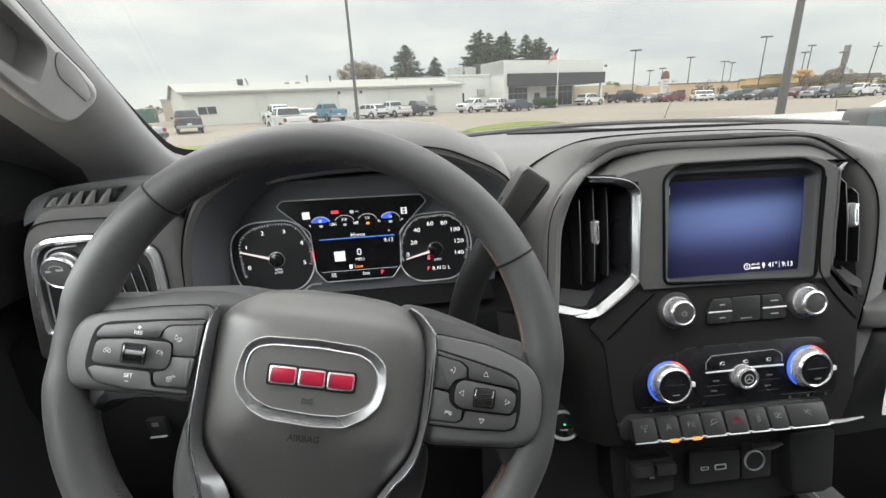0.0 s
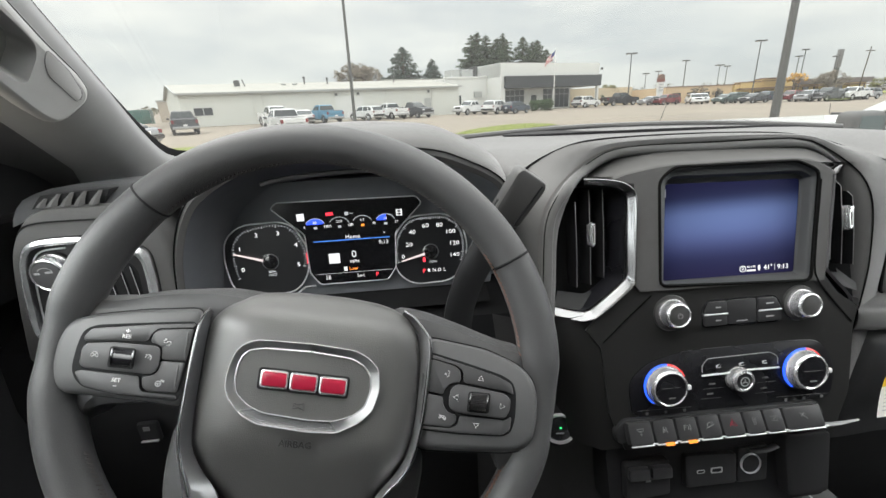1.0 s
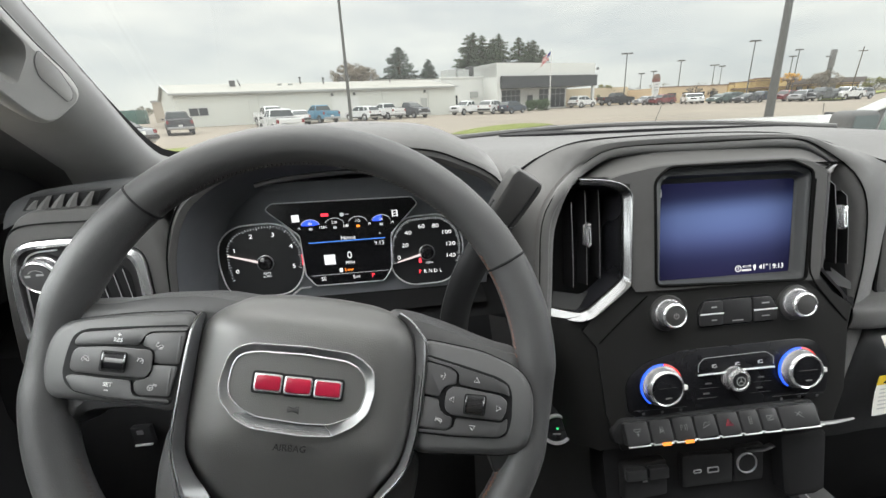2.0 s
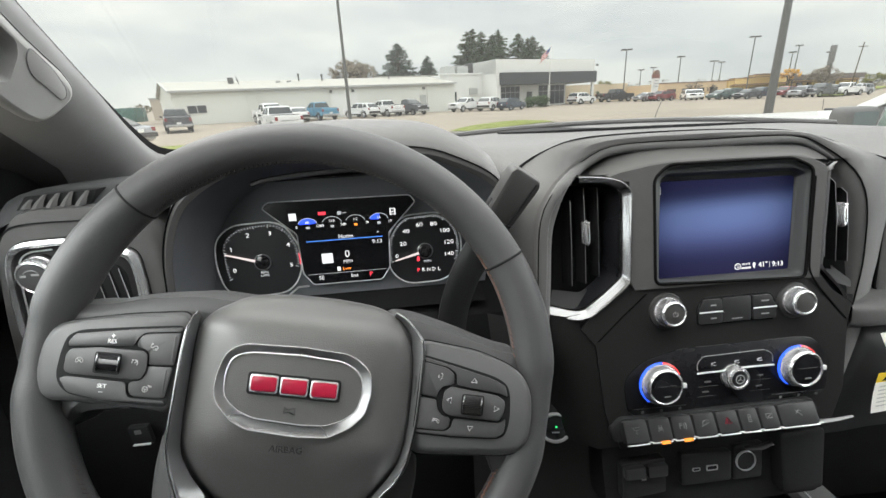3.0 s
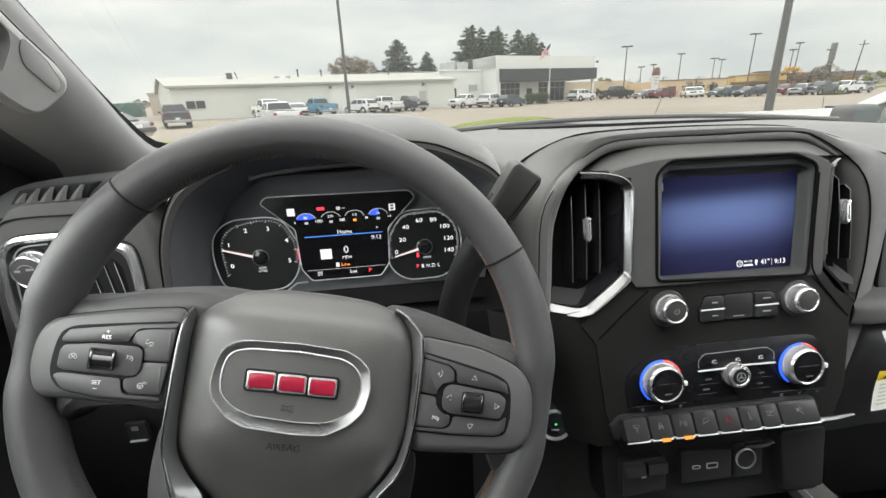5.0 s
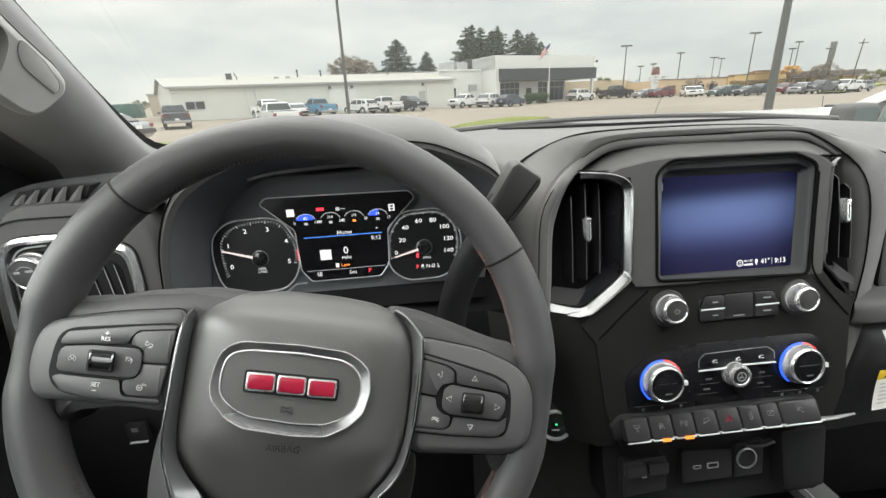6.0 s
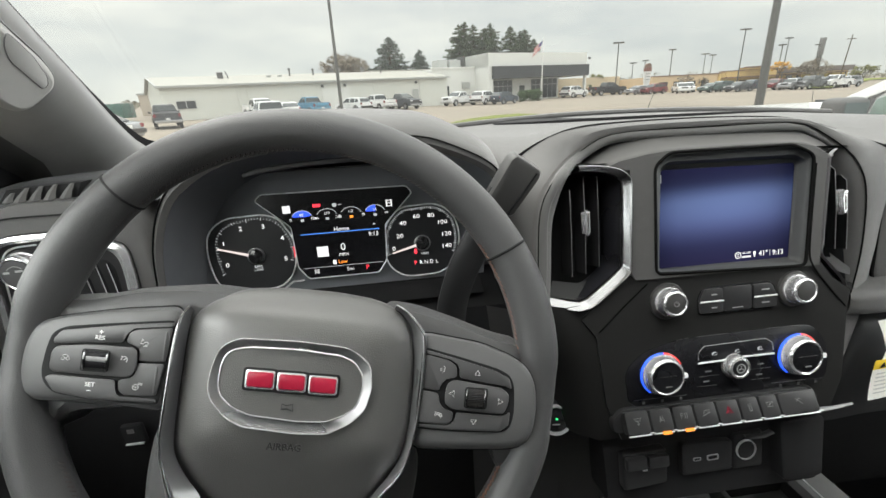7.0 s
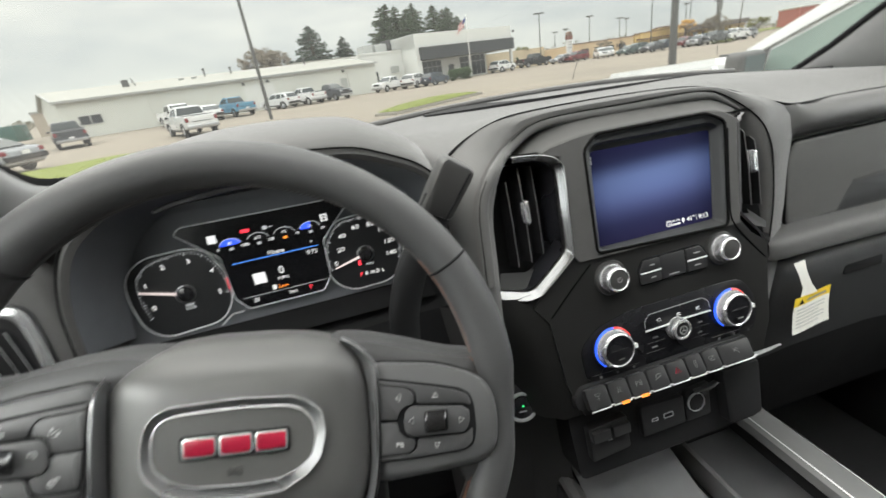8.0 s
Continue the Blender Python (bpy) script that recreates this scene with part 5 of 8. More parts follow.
for dv in (-0.0036, 0.0, 0.0036):
    flat(rect(0.0675, 0.0530 + dv, 0.0075, 0.0010), E_WHITE, "axle_icon")
flat([(0.0445, 0.0290), (0.0475, 0.0275), (0.0445, 0.0260)], E_DIM, "arrow_icon")
for u, txt, lo, hi, blue in ((-0.0445, "80", "0", "120", 1.0), (-0.0128, "210", "160", "260", 0.0), (0.0178, "1/2", "E", "F", 0.0), (0.0485, "14", "9", "19", 0.55)):
    g = part("mini_gauge", tube([CL(u + 0.0125 * math.cos(radians(a)), 0.0435 + 0.0088 * math.sin(radians(a)), 0.0024) for a in range(8, 173, 12)], 0.0004, 4), E_DIM, lcd)
    if blue:
        arc = [(u + 0.0118 * math.cos(radians(a)), 0.0435 + 0.0084 * math.sin(radians(a))) for a in range(172, int(172 - 164 * blue), -8)]
        part("blue_fill", slab(CL, arc + [(u - 0.004 + 0.008 * blue, 0.0440)], 0.002, 0.0025), E_BLUE, g)
    letters(txt, 0.0050, CL.matrix(u, 0.0465, 0.0030), E_WHITE, g)
    letters(lo, 0.0050, CL.matrix(u - 0.0145, 0.0410, 0.0026), E_WHITE, g)
    letters(hi, 0.0050, CL.matrix(u + 0.0145, 0.0410, 0.0026), E_WHITE, g)
    part("gauge_icon", slab(CL, rect(u, 0.0395, 0.0042, 0.0030), 0.002, 0.0026), E_AMBER if txt == "1/2" else E_DIM, g)
part("lower_shelf", skin([[CL(u, -0.056, 0.0), CL(u, -0.060, 0.02), CL(u, -0.068, 0.04)] for u in (-0.18, -0.09, 0, 0.09, 0.18)]), M_BLACK, ic)
part("silver_foot", tube([CL(-0.083, -0.051, 0.001), CL(-0.068, -0.0405, 0.001), CL(-0.054, -0.0400, 0.001)], 0.0013, 6), M_SATIN, ic)

# ---------------------------------------------------------------- steering wheel
tilt = Vector((0, 0.43, 1)).normalized()
turn = radians(-11)
side = Vector((1, 0, 0))
WH = Frame((-0.472, 0.2486, 1.593), side * math.cos(turn) + tilt * math.sin(turn), tilt * math.cos(turn) - side * math.sin(turn))
sw = thing("steering_wheel", WH(0, 0, -0.05), "black leather steering wheel with chrome trim and buttons, turned slightly", "steering wheel")
# Foot and depth come from the camera's eye, so outlines hold in its view.
POD = EyeTapered(WH, 0.0135, (0.082, 0.083), 0.32)
HUB = EyeTapered(WH, 0.0210, (0.082, 0.083), 0.32)
R, RT = 0.1812, 0.0158
lean = Vector((0, 0.4294, 1)).normalized()
across = Vector((1, 0.0198, 0))
across = (across - lean * across.dot(lean)).normalized()
RW = Frame((-0.4683, 0.2501, 1.5936), across * math.cos(turn) + lean * math.sin(turn), lean * math.cos(turn) - across * math.sin(turn))
rim = bmesh.new()
SEG, SUB = 168, 24
rows = []
for i in range(SEG):
    a = 2 * math.pi * i / SEG
    deg = math.degrees(a) % 360
    grip = 1.0 + 0.05 * (math.exp(-(((deg - 22) / 16) ** 2)) + math.exp(-(((deg - 158) / 16) ** 2)))
    grip *= 1.0 - 0.16 * sum(math.exp(-(((deg - d0) / 8) ** 4)) for d0 in (-2, 178, 358))
    row = []
    for j in range(SUB):
        p = 2 * math.pi * j / SUB
        row.append(RW((R + RT * grip * math.cos(p)) * math.cos(a), (R + RT * grip * math.cos(p)) * math.sin(a), RT * 1.04 * grip * math.sin(p)))
    rows.append(row)
skin(rows + [rows[0]], rim, True)
bmesh.ops.remove_doubles(rim, verts=rim.verts, dist=1e-5)
rm = part("rim", rim, M_LEATHER, sw, "grained black leather rim")
for deg in (35.5, 139.0):
    a = radians(deg)
    loop = [RW((R + RT * 1.02 * math.cos(p)) * math.cos(a), (R + RT * 1.02 * math.cos(p)) * math.sin(a), RT * 1.05 * math.sin(p)) for p in (2 * math.pi * j / 24 for j in range(24))]
    part("seam", tube(loop, 0.0010, 5, True), M_BLACK, rm)
# One thread, coloured lit on the right and shaded elsewhere.
for near in (True, False):
    bm = bmesh.new()
    for i in range(300):
        a = 2 * math.pi * i / 300
        deg = math.degrees(a) % 360
        right = deg < 40 or deg > 296
        if right != near or not (12 < deg < 168 or 205 < deg < 348 or deg < 12 and deg > 7):
            continue
        r0 = R - RT * 0.985
        z0 = RT * (0.34 if near else 0.24)
        p = RW(r0 * math.cos(a), r0 * math.sin(a), z0)
        q = RW((r0 - 0.0003) * math.cos(a + 0.015), (r0 - 0.0003) * math.sin(a + 0.015), z0 - 0.0034)
        tube([p, q], 0.0008 if near else 0.0005, 5, bm=bm)
    tagged(part("stitching", bm, M_STITCH if near else M_DSTITCH, rm, "thread stitches on the inner edge"), kind="stuff")

# spokes
SPOKES = {
    -1: [(-0.030, 0.0570), (-0.075, 0.0590), (-0.1133, 0.0535), (-0.1307, 0.0485), (-0.1441, 0.0450), (-0.1560, 0.0440), (-0.1680, 0.0430), (-0.1800, 0.0), (-0.1760, -0.0550), (-0.1620, -0.0540), (-0.1500, -0.0400), (-0.1105, -0.0330), (-0.060, -0.0330)],
    1: [(0.060, 0.0585), (0.0853, 0.0570), (0.1144, 0.0500), (0.1417, 0.0420), (0.1560, 0.0385), (0.1720, 0.0370), (0.1800, 0.0), (0.1760, -0.0600), (0.1575, -0.0620), (0.1550, -0.0460), (0.1480, -0.0400), (0.060, -0.0400)],
}
PODS = {
    -1: [(-0.1855, -0.0120), (-0.1850, 0.0085), (-0.1784, 0.0234), (-0.1616, 0.0292), (-0.1231, 0.0372), (-0.0800, 0.0431), (-0.0840, -0.0320), (-0.1086, -0.0300), (-0.1520, -0.0292), (-0.1752, -0.0300), (-0.1830, -0.0240)],
    1: [(0.0900, 0.0395), (0.1380, 0.0346), (0.1631, 0.0263), (0.1749, 0.0188), (0.1819, 0.0065), (0.1839, -0.0146), (0.1819, -0.0296), (0.1761, -0.0385), (0.1633, -0.0420), (0.0920, -0.0462)],
}
BEDS = {
    -1: [(-0.1709, -0.0103), (-0.1697, 0.0060), (-0.1669, 0.0175), (-0.1584, 0.0222), (-0.1255, 0.0272), (-0.0845, 0.0326), (-0.0895, -0.0283), (-0.1366, -0.0277), (-0.1608, -0.0244), (-0.1682, -0.0182)],
    1: [(0.0940, 0.0285), (0.1261, 0.0222), (0.1531, 0.0162), (0.1626, 0.0115), (0.1658, 0.0029), (0.1669, -0.0162), (0.1644, -0.0273), (0.1580, -0.0305), (0.1232, -0.0322), (0.0930, -0.0315)],
}
BUTTONS = {
    -1: {
        "upper_key": [(-0.1655, 0.0128), (-0.1612, 0.0190), (-0.1175, 0.0267), (-0.0856, 0.0307), (-0.0862, 0.0282), (-0.1126, 0.0248), (-0.1176, 0.0190), (-0.1192, 0.0138), (-0.1429, 0.0120), (-0.1650, 0.0094)],
        "rocker": [(-0.1660, -0.0076), (-0.1657, 0.0041), (-0.1627, 0.0079), (-0.1428, 0.0107), (-0.1112, 0.0110), (-0.1081, 0.0079), (-0.1078, -0.0042), (-0.1107, -0.0094), (-0.1156, -0.0102), (-0.1472, -0.0100), (-0.1627, -0.0099)],
        "corner_key": [(-0.1169, 0.0137), (-0.1154, 0.0212), (-0.1108, 0.0238), (-0.0864, 0.0268), (-0.0887, 0.0022), (-0.1070, 0.0015), (-0.1072, 0.0101), (-0.1108, 0.0126)],
        "corner_key_low": [(-0.1074, 0.0003), (-0.0890, 0.0009), (-0.0920, -0.0218), (-0.1142, -0.0227), (-0.1181, -0.0192), (-0.1189, -0.0126), (-0.1104, -0.0106), (-0.1079, -0.0065)],
        "lower_key": [(-0.1681, -0.0140), (-0.1635, -0.0118), (-0.1469, -0.0122), (-0.1210, -0.0126), (-0.1196, -0.0215), (-0.1166, -0.0243), (-0.0920, -0.0242), (-0.0916, -0.0264), (-0.1367, -0.0266), (-0.1608, -0.0232)],
    },
    1: {
        "corner_key": [(0.0968, 0.0228), (0.1152, 0.0195), (0.1207, 0.0156), (0.1212, 0.0077), (0.1127, 0.0056), (0.1092, 0.0002), (0.1087, -0.0030), (0.0964, -0.0019)],
        "corner_key_low": [(0.0958, -0.0036), (0.1086, -0.0049), (0.1099, -0.0121), (0.1147, -0.0167), (0.1206, -0.0174), (0.1206, -0.0242), (0.1161, -0.0273), (0.0953, -0.0271)],
        "rocker": [(0.1135, -0.0062), (0.1143, 0.0021), (0.1191, 0.0058), (0.1565, 0.0021), (0.1620, -0.0019), (0.1619, -0.0102), (0.1585, -0.0169), (0.1196, -0.0158), (0.1142, -0.0123)],
        "upper_key": [(0.0968, 0.0262), (0.1222, 0.0210), (0.1488, 0.0150), (0.1613, 0.0102), (0.1639, 0.0016), (0.1588, 0.0039), (0.1234, 0.0074), (0.1226, 0.0160), (0.1160, 0.0206), (0.0968, 0.0240)],
        "lower_key": [(0.1230, -0.0179), (0.1588, -0.0185), (0.1637, -0.0143), (0.1634, -0.0248), (0.1577, -0.0296), (0.1232, -0.0309), (0.0948, -0.0303), (0.0950, -0.0283), (0.1166, -0.0285), (0.1222, -0.0249)],
    },
}
ROLLERS = {-1: (-0.1360, -0.0002, 0.0168), 1: (0.1370, -0.0066, 0.0150)}
ICONS = {
    -1: [(-0.1560, 0.0, "cancel"), (-0.1167, 0.0019, "speed"), (-0.1045, 0.0150, "gap"), (-0.1060, -0.0160, "heat")],
    1: [(0.1097, 0.0125, "voice"), (0.1099, -0.0204, "phone")],
}


def arc(cu, cv, r, a0, a1, n=10):
    return [(cu + r * math.cos(radians(a0 + (a1 - a0) * k / n)), cv + r * math.sin(radians(a0 + (a1 - a0) * k / n))) for k in range(n + 1)]


def key_icon(kind, a, b, h):
    """A small printed sign on a wheel key, drawn in strokes."""
    mm = 0.001
    strokes = {
        "cancel": [[(-2.6, -1.2), (-2.6, 0.4), *arc(0, -0.4, 2.6, 160, 20, 8), (2.6, 0.4), (2.6, -1.2)], [(-2.0, -1.6), (1.6, 1.2)], [(-1.6, 1.2), (2.0, -1.6)]],
        "speed": [arc(0, 0, 2.1, -50, 190, 12), [(-0.4, -0.3), (1.3, 1.0)], [(-2.2, 2.4), (-1.0, 1.7)]],
        "gap": [[(-1.0, 2.0), (-2.6, 0.4)], [(-1.0, 2.0), (-2.0, 2.1)], [(-1.0, 2.0), (-1.0, 1.0)], [(-2.9, -0.6), (-0.9, -1.2), (0.0, 0.0), (1.6, 0.4), (2.8, -0.6), (2.6, -1.6), (0.6, -1.8)], [(-0.6, -2.6), (2.2, -2.6)]],
        "heat": [arc(-0.6, -0.6, 2.0, 0, 360, 14), [(-2.4, -0.4), (1.2, -0.4)], [(-0.6, -0.4), (-0.6, -2.4)], [(1.2, 1.2), (1.6, 2.0), (1.2, 2.8)], [(2.2, 1.0), (2.6, 1.8), (2.2, 2.6)], [(3.2, 0.8), (3.6, 1.6), (3.2, 2.4)]],
        "voice": [[(0.8, 2.8), (2.0, 2.0), (2.2, 0.8), (1.5, 0.2), (1.9, -1.0), (0.9, -1.6), (0.6, -2.6)], arc(-1.6, 0, 1.5, 45, -45, 5), arc(-2.2, 0, 1.2, 40, -40, 4)],
        "phone": [[(-2.8, -0.6), (-2.2, 0.8), (0.0, 1.3), (2.4, 0.3), (2.8, -1.2), (1.7, -1.2), (1.2, -0.2), (-1.3, 0.2), (-1.8, -0.8), (-2.8, -0.6)], [(-2.4, 1.8), (2.2, -2.2)]],
    }[kind]
    bm = bmesh.new()
    for line in strokes:
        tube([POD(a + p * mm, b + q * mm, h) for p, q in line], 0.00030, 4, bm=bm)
    return bm


for s in (-1, 1):
    spoke = part("spoke", slab(WH, rounded(SPOKES[s], 0.010, 4), -0.034, 0.005, 0.016), M_LEATHER, sw)
    pp2 = rounded(PODS[s], 0.009, 4)
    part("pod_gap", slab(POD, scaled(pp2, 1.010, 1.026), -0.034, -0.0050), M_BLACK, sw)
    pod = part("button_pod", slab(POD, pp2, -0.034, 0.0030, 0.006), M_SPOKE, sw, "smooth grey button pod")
    part("key_bed", slab(POD, rounded(BEDS[s], 0.005, 3), 0.001, 0.0034), M_BLACK, pod)
    for nm, pts in BUTTONS[s].items():
        part(nm, slab(POD, rounded(pts, 0.0022, 3), 0.003, 0.0050 if nm != "rocker" else 0.0066, 0.0007), M_WKEY, pod)
    u, v, wd = ROLLERS[s]
    part("roller_slot", slab(POD, rect(u, v, wd + 0.0024, 0.0156, 0.002, 2), 0.006, 0.0069), M_BLACK, pod)
    barrel = [[POD(u + du * wd, v + 0.0066 * math.cos(t), 0.0060 + 0.0050 * math.sin(t)) for t in (math.pi * k / 10 for k in range(11))] for du in (-0.5, -0.46, 0.0, 0.46, 0.5)]
    part("roller", skin(barrel), M_GLOSS if s < 0 else M_BUTTON, pod, "thumb roller")
    for du in (-0.5, 0.5):
        hoop = [POD(u + du * wd * 0.93, v + 0.0068 * math.cos(t), 0.0060 + 0.0053 * math.sin(t)) for t in (math.pi * k / 12 for k in range(13))]
        part("roller_cheek", tube(hoop, 0.0006, 6), M_CHROME, pod, "bright end hoop")
    if s > 0:
        bm = bmesh.new()
        for k in range(1, 16):
            t = math.pi * k / 16
            tube([POD(u - 0.0064, v + 0.0067 * math.cos(t), 0.0061 + 0.0051 * math.sin(t)), POD(u + 0.0064, v + 0.0067 * math.cos(t), 0.0061 + 0.0051 * math.sin(t))], 0.00035, 4, bm=bm)
        tagged(part("roller_ribs", bm, M_DARKCHROME, pod), kind="stuff")
        for au, av, ang in ((0.1368, 0.0117, 90), (0.1367, -0.0239, -90), (0.1190, -0.0044, 180), (0.1555, -0.0078, 0)):
            c, sn = math.cos(radians(ang)), math.sin(radians(ang))
            tri = [(au + 0.0022 * c, av + 0.0022 * sn), (au - 0.0013 * c - 0.0021 * sn, av - 0.0013 * sn + 0.0021 * c), (au - 0.0013 * c + 0.0021 * sn, av - 0.0013 * sn - 0.0021 * c)]
            part("arrow_mark", tube([POD(a, b, 0.0052 if abs(ang) == 90 else 0.0068) for a, b in tri], 0.00028, 4, True), M_WHITE_MARK, pod)
    else:
        letters("RES", 0.0042, POD.matrix(-0.1350, 0.0158, 0.0052), M_WHITE_MARK, pod)
        letters("SET", 0.0042, POD.matrix(-0.1373, -0.0170, 0.0052), M_WHITE_MARK, pod)
        part("plus_mark", box((0, 0, 0), (0.0026, 0.0004, 0.0003), m=POD.matrix(-0.1346, 0.0200, 0.0052)), M_WHITE_MARK, pod)
        part("plus_mark", box((0, 0, 0), (0.0004, 0.0026, 0.0003), m=POD.matrix(-0.1346, 0.0200, 0.0052)), M_WHITE_MARK, pod)
        part("minus_mark", box((0, 0, 0), (0.0026, 0.0004, 0.0003), m=POD.matrix(-0.1376, -0.0212, 0.0052)), M_WHITE_MARK, pod)
        for a, b, h in ((-0.0905, 0.0135, 0.020), (-0.0940, -0.0105, 0.018)):
            part("corner_line", box((0, 0, 0), (0.0014, h, 0.001), 0.0004, m=POD.matrix(a, b, 0.0052)), M_SPOKE, pod)
    for a, b, kind in ICONS[s]:
        part("key_mark", key_icon(kind, a, b, 0.0068 if (s < 0 and kind in ("cancel", "speed")) else 0.0052), M_KEYPRINT, pod)
# satin strips between the hub and the spokes, running down the lower spoke
STRIPS = {
    -1: ([(-0.0465, 0.0585), (-0.0642, 0.0520), (-0.0775, 0.0440), (-0.0822, 0.0376), (-0.0846, 0.0269), (-0.0861, 0.0102), (-0.0867, -0.0184), (-0.0871, -0.0467), (-0.0851, -0.0625), (-0.0800, -0.0780), (-0.0745, -0.0941), (-0.0640, -0.1250), (-0.0560, -0.1600)],
         [(-0.0465, 0.0560), (-0.0640, 0.0465), (-0.0730, 0.0395), (-0.0750, 0.0335), (-0.0760, 0.0250), (-0.0764, 0.0080), (-0.0766, -0.0160), (-0.0764, -0.0420), (-0.0740, -0.0600), (-0.0650, -0.0750), (-0.0530, -0.0890), (-0.0410, -0.1150), (-0.0340, -0.1500)]),
    1: ([(0.0434, 0.0640), (0.0652, 0.0607), (0.0714, 0.0578), (0.0814, 0.0527), (0.0927, 0.0410), (0.0957, 0.0345), (0.0970, 0.0198), (0.0969, -0.0056), (0.0955, -0.0308), (0.0911, -0.0560), (0.0832, -0.0710), (0.0733, -0.0827), (0.0620, -0.1100), (0.0550, -0.1500)],
        [(0.0434, 0.0608), (0.0635, 0.0570), (0.0695, 0.0540), (0.0762, 0.0485), (0.0835, 0.0385), (0.0862, 0.0305), (0.0882, 0.0190), (0.0892, -0.0050), (0.0887, -0.0290), (0.0852, -0.0510), (0.0782, -0.0655), (0.0670, -0.0815), (0.0545, -0.1050), (0.0455, -0.1400)]),
}
for s, (outer_e, inner_e) in STRIPS.items():
    outer_e, inner_e = outer_e[2:], inner_e[2:]
    drop = [0.012 * max(0.0, v - 0.030) / 0.03 for u, v in outer_e]
    lines = []
    for f, h in ((-0.04, -0.030), (0.0, 0.0000), (0.12, 0.0012), (0.24, 0.0006), (0.62, -0.0050), (1.0, -0.0105)):
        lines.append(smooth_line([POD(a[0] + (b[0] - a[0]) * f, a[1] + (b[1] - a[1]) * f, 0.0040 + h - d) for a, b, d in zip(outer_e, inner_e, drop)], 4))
    part("trim_strip", skin(lines), M_STRIP, sw, "dark satin strip beside the airbag cover")
    part("trim_edge", tube([p + WH.n * 0.0004 for p in lines[2]], 0.0008, 6), M_CHROME, sw, "thin bright edge")
low = rounded([(-0.0885, -0.040), (0.0965, -0.042), (0.0990, -0.060), (0.0968, -0.085), (0.080, -0.140), (0.070, -0.178), (-0.060, -0.178), (-0.075, -0.140), (-0.0905, -0.095), (-0.0912, -0.070)], 0.010, 3)
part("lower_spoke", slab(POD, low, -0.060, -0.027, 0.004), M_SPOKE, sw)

# airbag cover and emblem: a pillow that falls away at the top, the sides and below
hub = [(-0.0740, 0.0365), (-0.0650, 0.0462), (-0.0465, 0.0565), (-0.0346, 0.0605), (-0.0077, 0.0632), (0.0263, 0.0630), (0.0523, 0.0608), (0.0656, 0.0573), (0.0759, 0.0511), (0.0833, 0.0398), (0.0883, 0.0190), (0.0894, -0.0063), (0.0889, -0.0314), (0.0850, -0.0524), (0.0763, -0.0674),
       (0.0656, -0.0833), (0.0550, -0.1050), (0.0450, -0.1280), (-0.0300, -0.1300), (-0.0400, -0.1050), (-0.0482, -0.0921), (-0.0611, -0.0804), (-0.0732, -0.0636), (-0.0758, -0.0538), (-0.0767, -0.0297), (-0.0763, -0.0053), (-0.0759, 0.0195)]
hub = rounded(hub, 0.006, 3)


def pillow(u, v):
    side_d = max(0.0, abs(u - 0.006) - 0.052)
    low_d = max(0.0, -0.040 - v)
    foot = 0.5 * low_d**2 / 0.046 if low_d < 0.021 else 0.0048 + 0.457 * (low_d - 0.021)
    return 0.5 * (max(0.0, v - 0.030) ** 2 / 0.023 + side_d**2 / 0.050) + foot


rows = []
for k, n in ((1.0, -0.045), (1.0, -0.010), (0.992, -0.0062), (0.978, -0.0040), (0.95, -0.0020), (0.90, -0.0006), (0.82, 0.0004), (0.70, 0.0012), (0.55, 0.0018), (0.35, 0.0020), (0.12, 0.0021), (0.005, 0.0021)):
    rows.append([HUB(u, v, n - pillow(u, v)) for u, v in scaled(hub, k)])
cover = part("airbag_cover", skin(rows, closed=True), M_HUB, sw, "grained airbag cover")
emb = rounded([(-0.0577, -0.0120), (-0.0566, 0.0005), (-0.0530, 0.0137), (-0.0472, 0.0197), (-0.0382, 0.0235), (0.0035, 0.0247), (0.0380, 0.0228), (0.0485, 0.0180), (0.0567, 0.0109), (0.0590, -0.0050), (0.0556, -0.0210), (0.0460, -0.0315), (0.0300, -0.0402), (0.0064, -0.0414), (-0.0305, -0.0391), (-0.0430, -0.0334), (-0.0549, -0.0212)], 0.004, 3)
emi = rounded([(-0.0520, -0.0094), (-0.0515, 0.0032), (-0.0488, 0.0117), (-0.0436, 0.0161), (-0.0326, 0.0186), (0.0042, 0.0195), (0.0360, 0.0174), (0.0462, 0.0131), (0.0524, 0.0052), (0.0537, -0.0055), (0.0504, -0.0195), (0.0415, -0.0271), (0.0285, -0.0326), (0.0080, -0.0335), (-0.0277, -0.0312), (-0.0398, -0.0265), (-0.0500, -0.0179)], 0.004, 3)
emi = [(0.0008 + (a - 0.0008) * 0.974, -0.0085 + (b + 0.0085) * 0.960) for a, b in emi]
part("emblem_frame", skin([[HUB(a, b, n) for a, b in pts] for pts, n in ((emb, 0.0), (emb, 0.0040), ([(p[0] * 0.93 + q[0] * 0.07, p[1] * 0.93 + q[1] * 0.07) for p, q in zip(emb, emi)], 0.0044), ([(p[0] * 0.10 + q[0] * 0.90, p[1] * 0.10 + q[1] * 0.90) for p, q in zip(emb, emi)], 0.0030), (emi, 0.0034), (emi, 0.0))], closed=True), M_EMBLEM, cover, "polished chrome emblem frame")
part("emblem_line", tube([HUB(a, b, 0.0042) for a, b in emb], 0.00035, 6, True), M_SATIN, cover)
part("emblem_line", tube([HUB(a, b, 0.0034) for a, b in emi], 0.00035, 6, True), M_SATIN, cover)
part("emblem_field", slab(HUB, emi, 0.0, 0.0028), M_HUB, cover)
